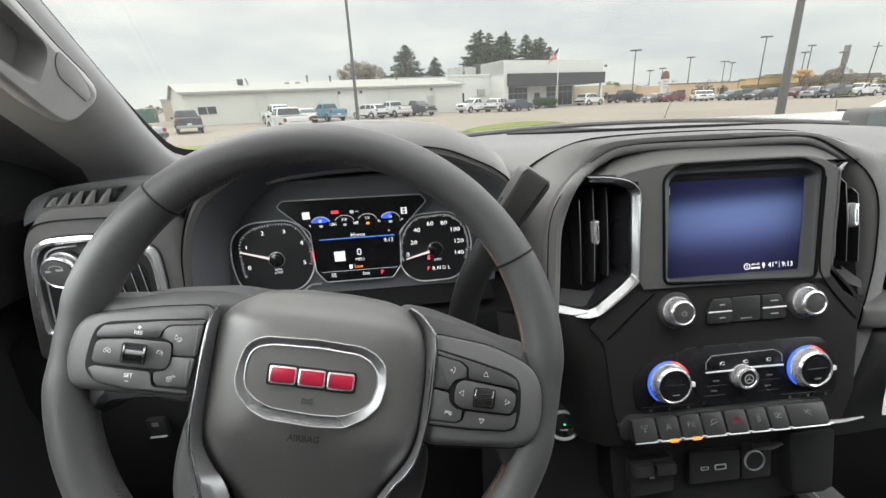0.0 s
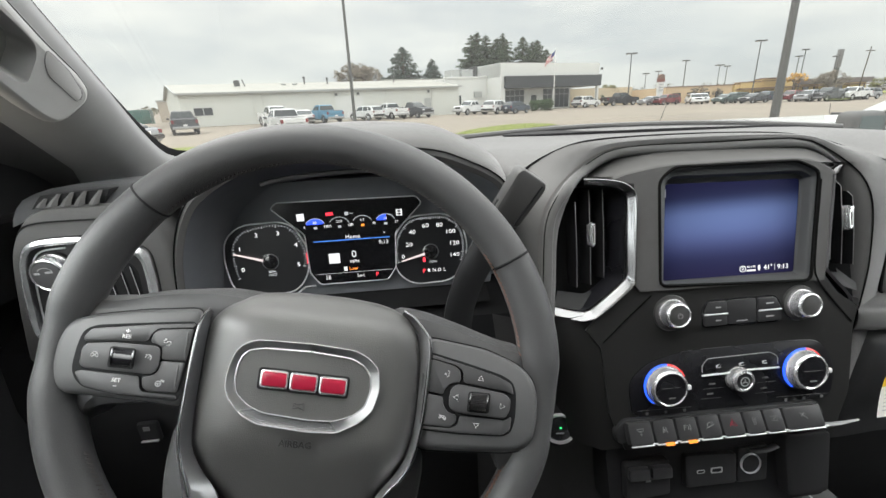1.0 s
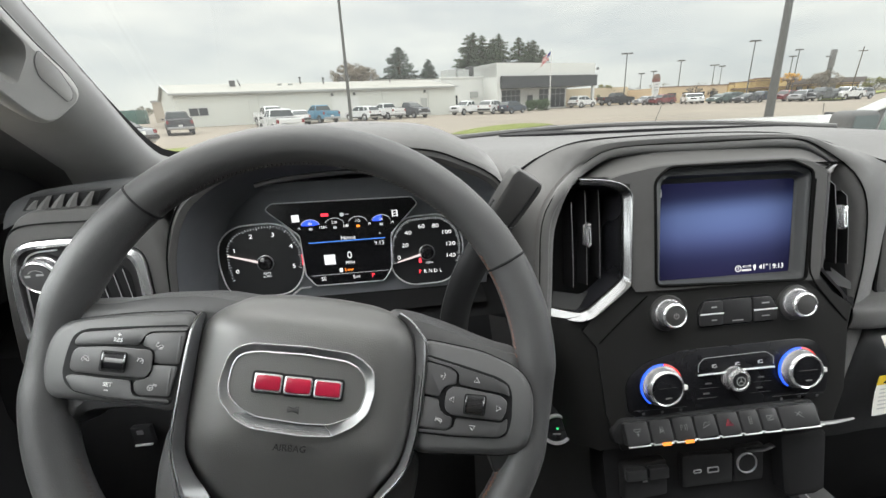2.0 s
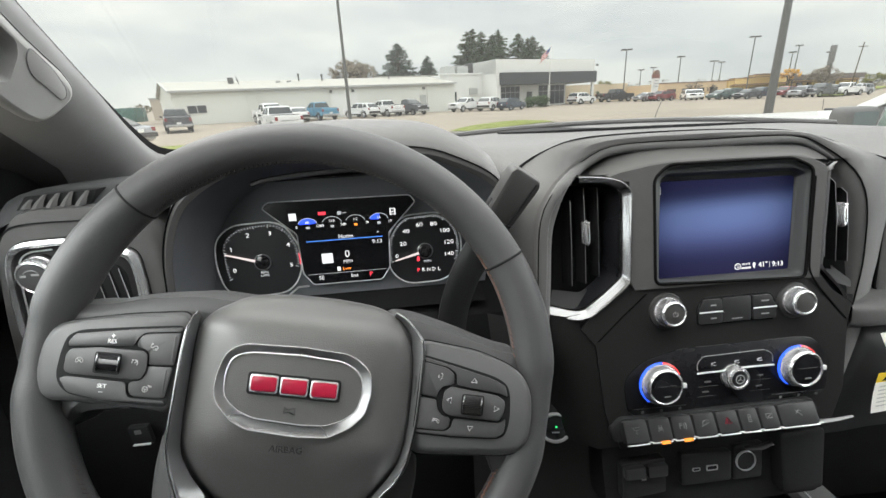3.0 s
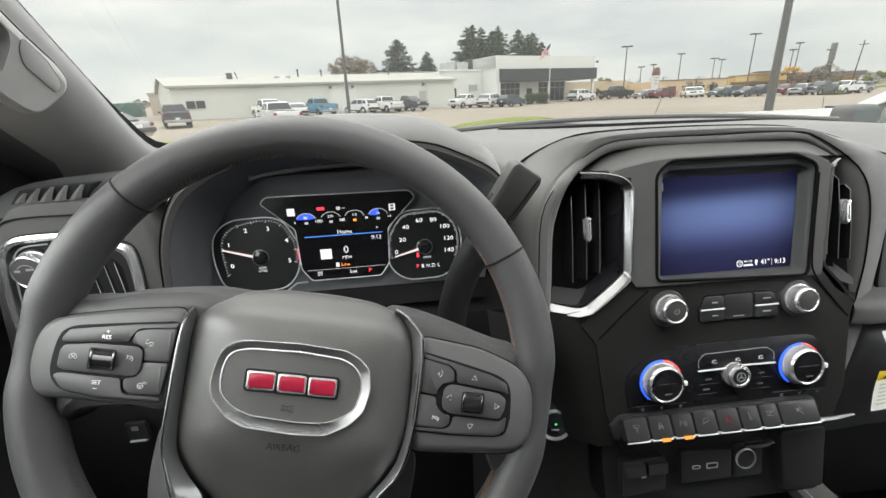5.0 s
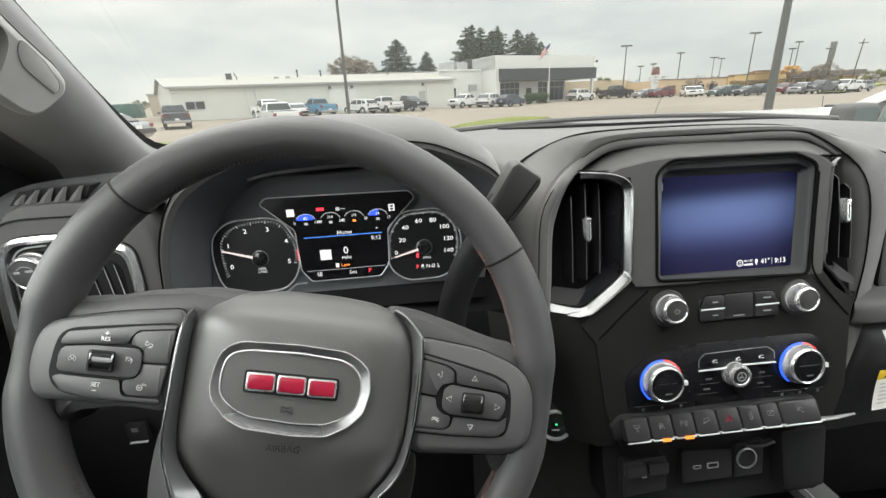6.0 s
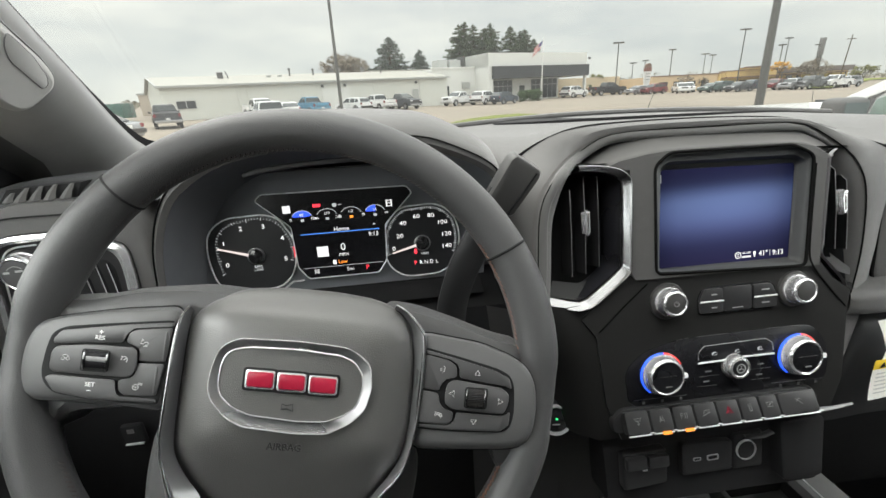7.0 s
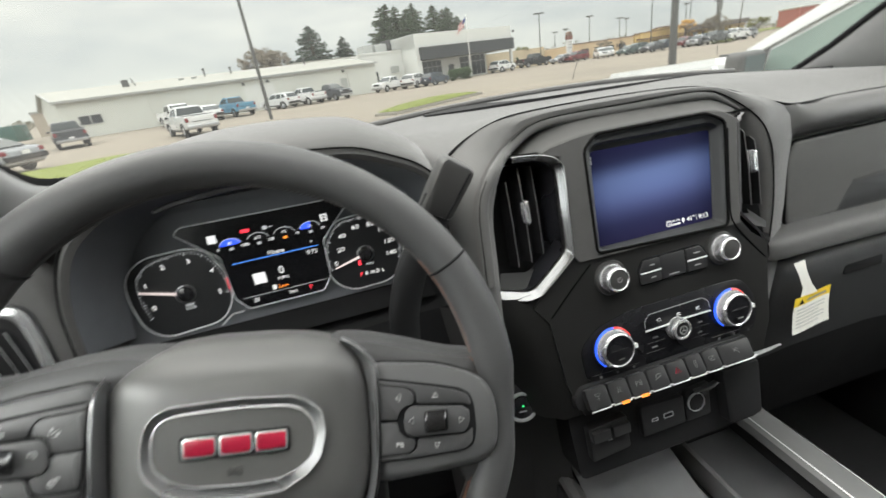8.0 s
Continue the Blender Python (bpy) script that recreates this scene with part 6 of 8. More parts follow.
for k in range(3):
    cu, cv = 0.0010 + (k - 1) * 0.0226, -0.0052 - 0.0004 * (k - 1)
    # Black backing plate gives each block its dark shadow gap.
    part("emblem_shadow", slab(HUB, rect(cu, cv, 0.0244, 0.0168, 0.0030, 3), 0.0027, 0.0034), M_BLACK, cover)
    part("emblem_block", slab(HUB, rect(cu, cv, 0.0214, 0.0138, 0.0026, 3), 0.0032, 0.0052, 0.0006), M_BRIGHT, cover)
    part("emblem_inlay", slab(HUB, rect(cu, cv, 0.0186, 0.0108, 0.0020, 3), 0.0050, 0.0057, 0.0004), M_RED_ENAMEL, cover, "red enamel inlay")
for shift in (0.0, 0.00022):
    letters("AIRBAG", 0.0070, HUB.matrix(0.0008 + shift, -0.0512, 0.0034 + shift), M_EMBOSS, cover, depth=0.0005, stretch=1.0)
horn = tube([HUB(-0.0040, -0.0208, 0.0036), HUB(-0.0044, -0.0250, 0.0036), HUB(-0.0005, -0.0240, 0.0036), HUB(0.0040, -0.0256, 0.0036), HUB(0.0034, -0.0205, 0.0036), HUB(-0.0005, -0.0220, 0.0036)], 0.00035, 4, True)
part("horn_mark", horn, M_EMBOSS, cover)

# column and levers
col = thing("steering_column", WH(0, 0, -0.25), "black steering column shroud behind the wheel", "steering column")
WV = Frame(WH.o, side, tilt)
cowl = rounded([(-0.075, -0.09), (0.075, -0.09), (0.082, -0.01), (0.060, 0.022), (-0.060, 0.022), (-0.082, -0.01)], 0.02, 4)
part("shroud", layers(bmesh.new(), WV, [(scaled(cowl, 0.92), -0.055), (cowl, -0.07), (scaled(cowl, 1.02), -0.16), (scaled(cowl, 1.0), -0.26)]), M_PLASTIC, col)
part("boss", lathe(WV.matrix(0, 0, 0), [(0.05, -0.06), (0.06, -0.03), (0.05, -0.02), (0, -0.02)], 28), M_BLACK, col)
lever = thing("gear_lever", (-0.33, 0.40, 1.56), "flat black column shift lever with a squared end", "shift lever")
pts = smooth_line([(-0.3390, 0.412, 1.515), (-0.3340, 0.408, 1.555), (-0.3210, 0.402, 1.598), (-0.3045, 0.397, 1.6300), (-0.2890, 0.392, 1.6590), (-0.2765, 0.389, 1.682)], 4)
part("arm", tube(pts, 0.0175, 14, flat=0.5, up=(0, 1, 0)), M_PLASTIC, lever)
GRIP = Frame((-0.2695, 0.388, 1.6905), (0.836, 0, -0.548), (0.548, -0.077, 0.836))
part("grip", slab(GRIP, rounded([(-0.0160, -0.031), (0.0165, -0.029), (0.0185, 0.020), (0.0150, 0.0265), (-0.0150, 0.0275), (-0.0180, 0.022)], 0.004, 3), -0.012, 0.011, 0.005), M_PANEL, lever, "smooth black grip end")
part("grip_ridge", tube([GRIP(0.0095, -0.029, 0.0108), GRIP(0.0112, 0.0, 0.0112), GRIP(0.0118, 0.022, 0.0104)], 0.0012, 6), M_BLACK, lever)

# ---------------------------------------------------------------- driver's outer vent and headlight switch
EV = Frame((-0.765, 0.452, 1.605), (1, 0, 0), (0, 0.0, 1))
ev = thing("outer_vent", (-0.765, 0.45, 1.55), "chrome framed outer vent with headlight switch in the dash end", "air vent")
fo = [(-0.0785, -0.0620), (-0.0765, -0.0338), (-0.0701, 0.0030), (-0.0641, 0.0311), (-0.0567, 0.0478), (-0.0476, 0.0572), (-0.0346, 0.0609), (-0.0128, 0.0619), (0.0150, 0.0617), (0.0450, 0.0555), (0.0682, 0.0452), (0.0748, 0.0419), (0.0788, 0.0332), (0.0784, 0.0082), (0.0769, -0.0116), (0.0750, -0.0620)]
fi = [(-0.0715, -0.0560), (-0.0690, -0.0366), (-0.0632, 0.0006), (-0.0588, 0.0256), (-0.0548, 0.0390), (-0.0473, 0.0484), (-0.0368, 0.0529), (-0.0119, 0.0543), (0.0101, 0.0546), (0.0400, 0.0472), (0.0610, 0.0366), (0.0652, 0.0335), (0.0684, 0.0250), (0.0682, 0.0037), (0.0662, -0.0110), (0.0645, -0.0560)]
fo, fi = rounded(fo, 0.012, 4), rounded(fi, 0.012, 4)
part("chrome_frame", ring(EV, fo, fi, 0.0, 0.0090, crown=0.0024), M_BRIGHT, ev, "bright chrome frame")
part("frame_gap", tube([EV(a, b, 0.0045) for a, b in fo], 0.0016, 5, True), M_BLACK, ev)
part("well", slab(EV, fi, 0.0, 0.0050), M_BUTTON, ev)
part("inner_line", tube([EV(a * 0.93 + 0.001, b * 0.90 + 0.001, 0.0056) for a, b in fi[:38]], 0.0010, 6), M_SATIN, ev)
part("vent_hole", slab(EV, rounded([(0.004, -0.050), (0.0560, -0.050), (0.0574, -0.0082), (0.0590, 0.0139), (0.0537, 0.0252), (0.004, 0.036)], 0.004, 3), 0.002, 0.0056), M_BLACK, ev)
part("switch_base", lathe(EV.matrix(-0.0270, 0.0230), [(0.0235, 0.004), (0.0225, 0.009), (0.020, 0.010), (0, 0.010)], 32), M_PLASTIC, ev)
k = knurled(EV, -0.0270, 0.0230, 0.008, 0.0210, 0.0205, ev, "knurled headlight switch", 56, top=0.96, face=0.84)
part("switch_face", lathe(EV.matrix(-0.0270, 0.0230), [(0.0160, 0.0212), (0.012, 0.0218), (0, 0.0220)], 28), M_WKEY, k)
for du, dv, w in ((-0.009, 0.003, 0.0055), (0.004, 0.004, 0.0075)):
    part("switch_mark", slab(EV, rect(-0.0270 + du, 0.0230 + dv, w, 0.0022), 0.0214, 0.0226), M_GREY_MARK, k)
part("switch_arc", tube([EV(-0.0270 + 0.0095 * math.cos(radians(a)), 0.0240 + 0.0085 * math.sin(radians(a)), 0.0222) for a in range(35, 146, 10)], 0.0003, 4), M_GREY_MARK, k)
for u in (0.0130, 0.0280, 0.0427, 0.0545):
    pts = [EV(u + 0.001, -0.048, 0.0075), EV(u, 0.0, 0.0080), EV(u - 0.0015, 0.022, 0.0070)]
    vn = part("vane", skin([[p + Vector((du, dy, 0)) for du, dy in ((-0.0006, 0), (0.0006, 0), (0.0022, 0.004), (0.0012, 0.004))] for p in pts], closed=True), M_BLACK, ev)
    part("vane_glint", tube([p - Vector((0, 0.0004, 0)) for p in pts], 0.0004, 5), M_SATIN, vn)
dg = thing("demister_grille", (-0.75, 0.46, 1.70), "row of wedge demister slots on the dash end", "grille")
part("recess", slab(EV, rounded([(-0.0380, 0.0940), (-0.0243, 0.1085), (0.0500, 0.1112), (0.0404, 0.0960)], 0.001, 2), -0.020, -0.0035), M_BLACK, dg)
for l, r, t, h in ((-0.0300, -0.0190, -0.0182, 0.1049), (-0.0192, -0.0068, -0.0025, 0.1094), (-0.0048, 0.0078, 0.0119, 0.1103), (0.0100, 0.0226, 0.0257, 0.1108), (0.0256, 0.0380, 0.0422, 0.1107)):
    low = [EV(l, 0.0958, 0.0010), EV((l + r) / 2, 0.0958, 0.0030), EV(r, 0.0958, 0.0010)]
    top = [EV(t - 0.0030, h, -0.0030), EV(t, h + 0.0003, -0.0024), EV(t + 0.0012, h, -0.0034)]
    mid = [p.lerp(q, 0.5) + Vector((0, -0.0012, 0)) for p, q in zip(low, top)]
    part("fin", skin([low, mid, top]), M_PAD, dg)

# ---------------------------------------------------------------- pillars, doors, roof and glass
PL = Frame((-0.78, 0.71, 1.735), (0.2549, -0.8477, 0.4653), (-0.5279, -0.5251, -0.6675))
PL.n = Vector((0.8101, -0.0754, -0.5814))
pil = thing("pillar_left", (-0.80, 0.7, 1.70), "light grey windshield pillar trim with a moulded grab handle", "pillar", kind="structure")
ss = [-0.10, -0.06, -0.03, 0.0, 0.03, 0.06, 0.09, 0.12, 0.16, 0.20, 0.25, 0.30]
ss_up = [0.30, 0.36, 0.45, 0.60, 0.80]


def glass_edge(s):
    """Where the trim meets the glass: straight above, curving out at the foot."""
    keys = [(-0.12, -0.050), (-0.06, -0.020), (-0.03, -0.006), (0.0, 0.004), (0.04, 0.0100), (0.11, 0.0115), (0.20, 0.0098), (0.80, 0.0090)]
    for (a, p), (b, q) in zip(keys, keys[1:]):
        if a <= s <= b:
            return p + (q - p) * (s - a) / (b - a)
    return keys[-1][1]


def flare(s):
    return 0.40 * max(0.0, 0.05 - s)


def trim_profile(s):
    e0, f = glass_edge(s), flare(s)
    return [(e0 + 0.001, -0.012), (e0, -0.003), (e0 + 0.004, 0.0030), (e0 + 0.012, 0.0068), (e0 + 0.022, 0.0080), (0.044 + f, 0.0066), (0.055 + f, 0.0036), (0.066 + f, -0.0018), (0.077 + f, -0.0100), (0.087 + f, -0.0210), (0.096 + f, -0.0360), (0.104 + f, -0.0560)]


part("trim", skin([[PL(s, e, n) for e, n in trim_profile(s)] for s in ss]), M_TRIM, pil, "grained light grey trim")
part("upper_trim", skin([[PL(s, e, n) for e, n in (*trim_profile(s)[:5], (0.036, 0.0076))] for s in ss_up]), M_TRIM, pil)
part("side_trim", skin([[PL(s, e, n) for e, n in ((0.078, 0.0), (0.083, -0.009), (0.091, -0.020), (0.096, -0.034))] for s in ss_up]), M_TRIM, pil)
# Dark skin stands for the trim's shaded side and the seal.
part("door_seal", skin([[PL(s, e + flare(s), n) for e, n in ((0.1035, -0.0550), (0.120, -0.080), (0.19, -0.130))] for s in ss + ss_up[1:]]), M_PAD, pil, "dark door seal")
part("glass_border", skin([[PL(s, glass_edge(s) - 0.0018 - 0.010 * min(1.0, max(0.0, (0.20 - s) / 0.24)), -0.006), PL(s, glass_edge(s) + 0.0004, -0.0020)] for s in ss + ss_up[1:]]), M_FRIT, pil, "black painted glass edge")
outl = rounded([(0.62, 0.0280), (0.3785, 0.0293), (0.3241, 0.0303), (0.2893, 0.0293), (0.2640, 0.0278), (0.2440, 0.0310), (0.2349, 0.0415), (0.2370, 0.0700), (0.2440, 0.0820), (0.2586, 0.0868), (0.2834, 0.0887), (0.3375, 0.0887), (0.62, 0.0860)], 0.010, 4)
pocket = rounded([(0.62, 0.0405), (0.3882, 0.0403), (0.3603, 0.0387), (0.3328, 0.0385), (0.3214, 0.0463), (0.3085, 0.0680), (0.3130, 0.0730), (0.3265, 0.0747), (0.3504, 0.0758), (0.62, 0.0770)], 0.006, 4)


def toward(pts, d):
    """An outline drawn in by d metres all round."""
    res = []
    for k in range(len(pts)):
        a, b = Vector(pts[k - 1]), Vector(pts[(k + 1) % len(pts)])
        t = (b - a).normalized() if (b - a).length > 1e-9 else Vector((1, 0))
        res.append((pts[k][0] - t.y * d, pts[k][1] + t.x * d))
    return res


inward = 1 if sum(a[0] * b[1] - b[0] * a[1] for a, b in zip(outl, outl[1:] + outl[:1])) > 0 else -1
base = bmesh.new()
layers(base, PL, [(outl, -0.006), (outl, 0.0085), (toward(outl, 0.0014 * inward), 0.0120), (toward(outl, 0.0040 * inward), 0.0148), (toward(outl, 0.0070 * inward), 0.0158)], True, False)
hb = part("grab_handle", plate(PL, toward(outl, 0.0070 * inward), [pocket], 0.006, 0.0158), M_HANDLE, pil, "moulded grey grab handle")
part("handle_side", base, M_HANDLE, hb)
pin = 1 if sum(a[0] * b[1] - b[0] * a[1] for a, b in zip(pocket, pocket[1:] + pocket[:1])) > 0 else -1
part("pocket", layers(bmesh.new(), PL, [(pocket, 0.0156), (toward(pocket, 0.0012 * pin), 0.0140), (toward(pocket, 0.0040 * pin), 0.0020), (toward(pocket, 0.0065 * pin), -0.0220)], False, True), M_HANDLE, hb)
cap = rounded([(0.321, 0.0345), (0.2858, 0.0335), (0.2560, 0.0385), (0.2490, 0.0440), (0.2500, 0.0500), (0.2991, 0.0509), (0.3142, 0.0440)], 0.005, 3)
part("screw_cap", slab(PL, cap, 0.012, 0.0164, 0.0004), M_HANDLE, hb)
part("cap_line", tube([PL(a, b, 0.0160) for a, b in cap], 0.0006, 4, True), M_PRINT, hb)
part("trim_line", tube([PL(s, e, 0.0086) for s, e in ((0.62, 0.0270), (0.40, 0.0280), (0.32, 0.0290), (0.27, 0.0270), (0.245, 0.0300))], 0.0009, 5), M_PRINT, hb)

pr = thing("pillar_right", (0.80, 0.85, 1.66), "grey windshield pillar trim on the passenger side", "pillar", kind="structure")
RP = [(0.815, 0.93, 1.625), (0.78, 0.86, 1.668), (0.775, 0.775, 1.723), (0.762, 0.69, 1.785), (0.73, 0.52, 1.885), (0.66, 0.20, 2.03)]
rows = [[Vector(p) + Vector(o) for o in ((-0.006, 0.012, -0.004), (-0.008, -0.006, -0.006), (0.002, -0.035, -0.012), (0.03, -0.09, -0.03), (0.10, -0.16, -0.06))] for p in RP]
part("trim", skin(rows), M_TRIM, pr)
part("glass_border", tube([Vector(p) + Vector((-0.006, 0.006, -0.002)) for p in RP], 0.007, 8), M_FRIT, pr, "black painted glass edge")

for s, nm in ((-1, "door_left"), (1, "door_right")):
    dr = thing(nm, (0.93 * s, 0.0, 0.6), "dark door panel below a closed side window", "door", kind="structure")
    part("panel", box((0.935 * s, -0.10, 1.12), (0.05, 1.90, 1.06), 0.015), M_PLASTIC, dr)
    part("upper_pad", box((0.915 * s, -0.15, 1.63), (0.07, 1.75, 0.10), 0.02), M_PLASTIC, dr)
    part("sail_panel", skin([[(0.93 * s, 0.78, 1.62), (0.92 * s, 0.62, 1.62), (0.92 * s, 0.40, 1.62)], [(0.92 * s, 0.74, 1.70), (0.905 * s, 0.58, 1.75), (0.90 * s, 0.40, 1.84)], [(0.87 * s, 0.66, 1.72), (0.87 * s, 0.52, 1.79), (0.86 * s, 0.38, 1.87)]]), M_DARKPAD, dr)
    part("window_frame", tube([(0.86 * s, 0.38, 1.87), (0.80 * s, 0.10, 2.02), (0.78 * s, -0.40, 2.05), (0.80 * s, -0.9, 2.03)], 0.03, 8), M_BLACK, dr)
    # Unseen post, added to block light from the rear sides.
    part("rear_light_block", box((0.87 * s, -0.70, 1.84), (0.08, 0.70, 0.50), 0.02), M_PLASTIC, dr)
# Unseen panes, roof and rear wall, sized and tinted to shape the cab's light.
for s, nm in ((-1, "window_left"), (1, "window_right")):
    solo(nm, skin([[(0.915 * s, y, 1.665), (0.795 * s, y, 2.045)] for y in (0.40, -0.36)]), M_SIDEGLASS, "closed clear side window of the cab", "window", kind="structure")
solo("ceiling", box((0, -0.655, 2.125), (1.60, 1.43, 0.04), 0.012), M_HEAD, "pale grey cloth headliner of the cab", "ceiling", kind="structure")
solo("window_rear", box((0, -1.05, 1.925), (1.70, 0.006, 0.43)), M_REARTINT, "dark tinted rear window of the cab", "window", kind="structure")
solo("wall_rear", box((0, -1.05, 1.175), (1.86, 0.06, 1.07), 0.01), M_PLASTIC, "dark rear wall of the cab below its window", "wall", kind="structure")
solo("floor", box((0, -0.2, 0.66), (1.86, 2.1, 0.05), 0.01), M_CARPET, "black carpeted cab floor", "floor", kind="structure")
gl = [[Vector((-1.02 + 2.04 * i / 12, 0.995 - 0.06 * (2 * i / 12 - 1) ** 2, 1.685 - 0.035 * (2 * i / 12 - 1) ** 2)) for i in range(13)], [Vector((-0.92 + 1.84 * i / 12, 0.06 - 0.05 * (2 * i / 12 - 1) ** 2, 2.115 - 0.03 * (2 * i / 12 - 1) ** 2)) for i in range(13)]]
ws = solo("windshield", skin([gl[0], [a.lerp(b, 0.5) + Vector((0, 0.015, 0.035)) for a, b in zip(*gl)], gl[1]]), M_SHIELD, "clear laminated windshield glass", "windshield", kind="structure")
ws.visible_shadow = False

# ---------------------------------------------------------------- outside: ground
GX, GY = -0.0209, 0.0174


def gz(x, y):
    """Height of the lot, which falls gently to the right and rises ahead."""
    return GX * x + GY * y


def ground_patch(pts, lift, bm=None, drop=0.0):
    bm = bm or bmesh.new()
    top = [bm.verts.new((x, y, gz(x, y) + lift)) for x, y in pts]
    bm.faces.new(top)
    if drop:
        low = [bm.verts.new((x, y, gz(x, y) - drop)) for x, y in pts]
        for i in range(len(pts)):
            j = (i + 1) % len(pts)
            bm.faces.new((top[i], top[j], low[j], low[i]))
    return bm


def concrete_lot():
    """Pale weathered paving: stains, tyre marks and faint joints."""
    m = mat("pale_paving", (0.245, 0.212, 0.170), 0.85, var=0.10, scale=1.6, bump=0.3, bscale=60)
    nt = m.node_tree
    b = nt.nodes["Principled BSDF"]
    old = b.inputs["Base Color"].links[0].from_socket
    tc = nt.nodes.new("ShaderNodeTexCoord")
    n = nt.nodes.new("ShaderNodeTexNoise")
    n.inputs["Scale"].default_value = 0.11
    n.inputs["Detail"].default_value = 8
    n.inputs["Roughness"].default_value = 0.7
    nt.links.new(tc.outputs["Object"], n.inputs["Vector"])
    r = nt.nodes.new("ShaderNodeValToRGB")
    r.color_ramp.elements[0].position, r.color_ramp.elements[0].color = 0.35, (0.84, 0.84, 0.84, 1)
    r.color_ramp.elements[1].position, r.color_ramp.elements[1].color = 0.65, (1.06, 1.05, 1.03, 1)
    nt.links.new(n.outputs[0], r.inputs[0])
    mx = nt.nodes.new("ShaderNodeMix")
    mx.data_type, mx.blend_type = "RGBA", "MULTIPLY"
    mx.inputs[0].default_value = 1.0
    nt.links.new(old, mx.inputs[6])
    nt.links.new(r.outputs[0], mx.inputs[7])
    nt.links.new(mx.outputs[2], b.inputs["Base Color"])
    return m


M_LOT = concrete_lot()
M_GRASS = mat("autumn_grass", (0.172, 0.200, 0.034), 0.9, var=0.14, scale=6, bump=0.3, bscale=40)
M_KERB = mat("kerb_concrete", (0.31, 0.29, 0.25), 0.85, var=0.12, scale=3)
M_STEEL = mat("white_steel_siding", (0.62, 0.63, 0.59), 0.6, var=0.06, scale=0.6)
M_ROOF = mat("pale_roof_sheet", (0.33, 0.325, 0.29), 0.55, var=0.06, scale=0.8)
M_GUTTER = mat("grey_gutter", (0.38, 0.39, 0.38), 0.5)
M_STUCCO = mat("white_wall_panel", (0.68, 0.69, 0.67), 0.7, var=0.05, scale=0.7)
M_BAND = mat("charcoal_band", (0.045, 0.05, 0.055), 0.4, var=0.1, scale=1)
M_WIN = mat("dark_window", (0.03, 0.035, 0.04), 0.08, rvar=0.03)
M_FRAME = mat("window_frame_alu", (0.40, 0.40, 0.40), 0.4)
M_BRICK = mat("tan_mall_wall", (0.62, 0.46, 0.20), 0.8, var=0.12, scale=0.5)
M_BRICKROOF = mat("brown_mall_roof", (0.20, 0.13, 0.10), 0.8, var=0.15, scale=0.5)
M_REDB = mat("dull_red_panel", (0.20, 0.085, 0.07), 0.8)
M_FADED = mat("faded_red_wall", (0.36, 0.13, 0.11), 0.8)
M_POLE = mat("grey_pole", (0.108, 0.110, 0.106), 0.5, metal=0.3, var=0.12, scale=2)
M_LAMPHEAD = mat("lamp_head", (0.10, 0.10, 0.10), 0.5)
M_BARK = mat("bark", (0.10, 0.08, 0.06), 0.95, var=0.3, scale=5)
M_PINE = mat("pine_needles", (0.070, 0.090, 0.055), 0.9, var=0.4, scale=1.2)
M_SPRUCE = mat("spruce_needles", (0.065, 0.085, 0.065), 0.9, var=0.4, scale=1.2)
M_DRY = mat("brown_leaves", (0.21, 0.18, 0.135), 0.9, var=0.25, scale=1.5)
M_YLEAF = mat("yellow_leaves", (0.55, 0.30, 0.03), 0.9, var=0.3, scale=1.5)
M_GLEAF = mat("olive_leaves", (0.15, 0.15, 0.045), 0.9, var=0.35, scale=1.5)
M_HEDGE = mat("hedge_leaves", (0.05, 0.085, 0.03), 0.9, var=0.35, scale=3)
M_FLAGR = mat("flag_red", (0.45, 0.05, 0.06), 0.8)
M_FLAGW = mat("flag_white", (0.75, 0.74, 0.72), 0.8)
M_FLAGB = mat("flag_blue", (0.05, 0.07, 0.22), 0.8)
M_HYD = mat("yellow_paint", (0.70, 0.55, 0.05), 0.5)
M_TYRE = mat("tyre_rubber", (0.018, 0.018, 0.019), 0.8)
M_RIM = mat("alloy_rim", (0.45, 0.45, 0.46), 0.3, metal=0.9)
M_MIRROR = mat("mirror_face", (0.12, 0.15, 0.155), 0.12, rvar=0.03)
M_GREENGLASS = mat("green_tinted_glass", (0.20, 0.27, 0.24), 0.10, var=0.25, scale=3.0, rvar=0.04)
M_CARGLASS = mat("car_glass", (0.03, 0.04, 0.042), 0.05, rvar=0.02)
M_BLACKTRIM = mat("black_trim", (0.02, 0.02, 0.021), 0.5)
M_TAILRED = mat("tail_light_red", (0.22, 0.02, 0.025), 0.2)
M_HEADL = mat("head_light", (0.65, 0.66, 0.68), 0.12)


def paint(name, col, metal=0.0):
    return mat("paint_" + name, col, 0.28, metal=metal, var=0.04, scale=2, coat=0.7)


P_WHITE = paint("white", (0.72, 0.73, 0.73))
P_BLACK = paint("black", (0.018, 0.019, 0.022))
P_DGREY = paint("dark_grey", (0.06, 0.065, 0.075), 0.3)
P_SILVER = paint("silver", (0.42, 0.43, 0.45), 0.5)
P_BLUE = paint("light_blue", (0.10, 0.28, 0.42), 0.1)
P_RED = paint("dark_red", (0.20, 0.03, 0.035))
P_GREEN = paint("grey_green", (0.12, 0.17, 0.16), 0.3)
P_NAVY = paint("slate_blue", (0.05, 0.07, 0.10), 0.3)

xs = [-900, -300, -120, -60, -30, -15, 0, 15, 30, 60, 120, 300, 900]
ys = [-200, -60, -20, 0, 10, 20, 30, 45, 60, 80, 110, 160, 300, 900, 2500]
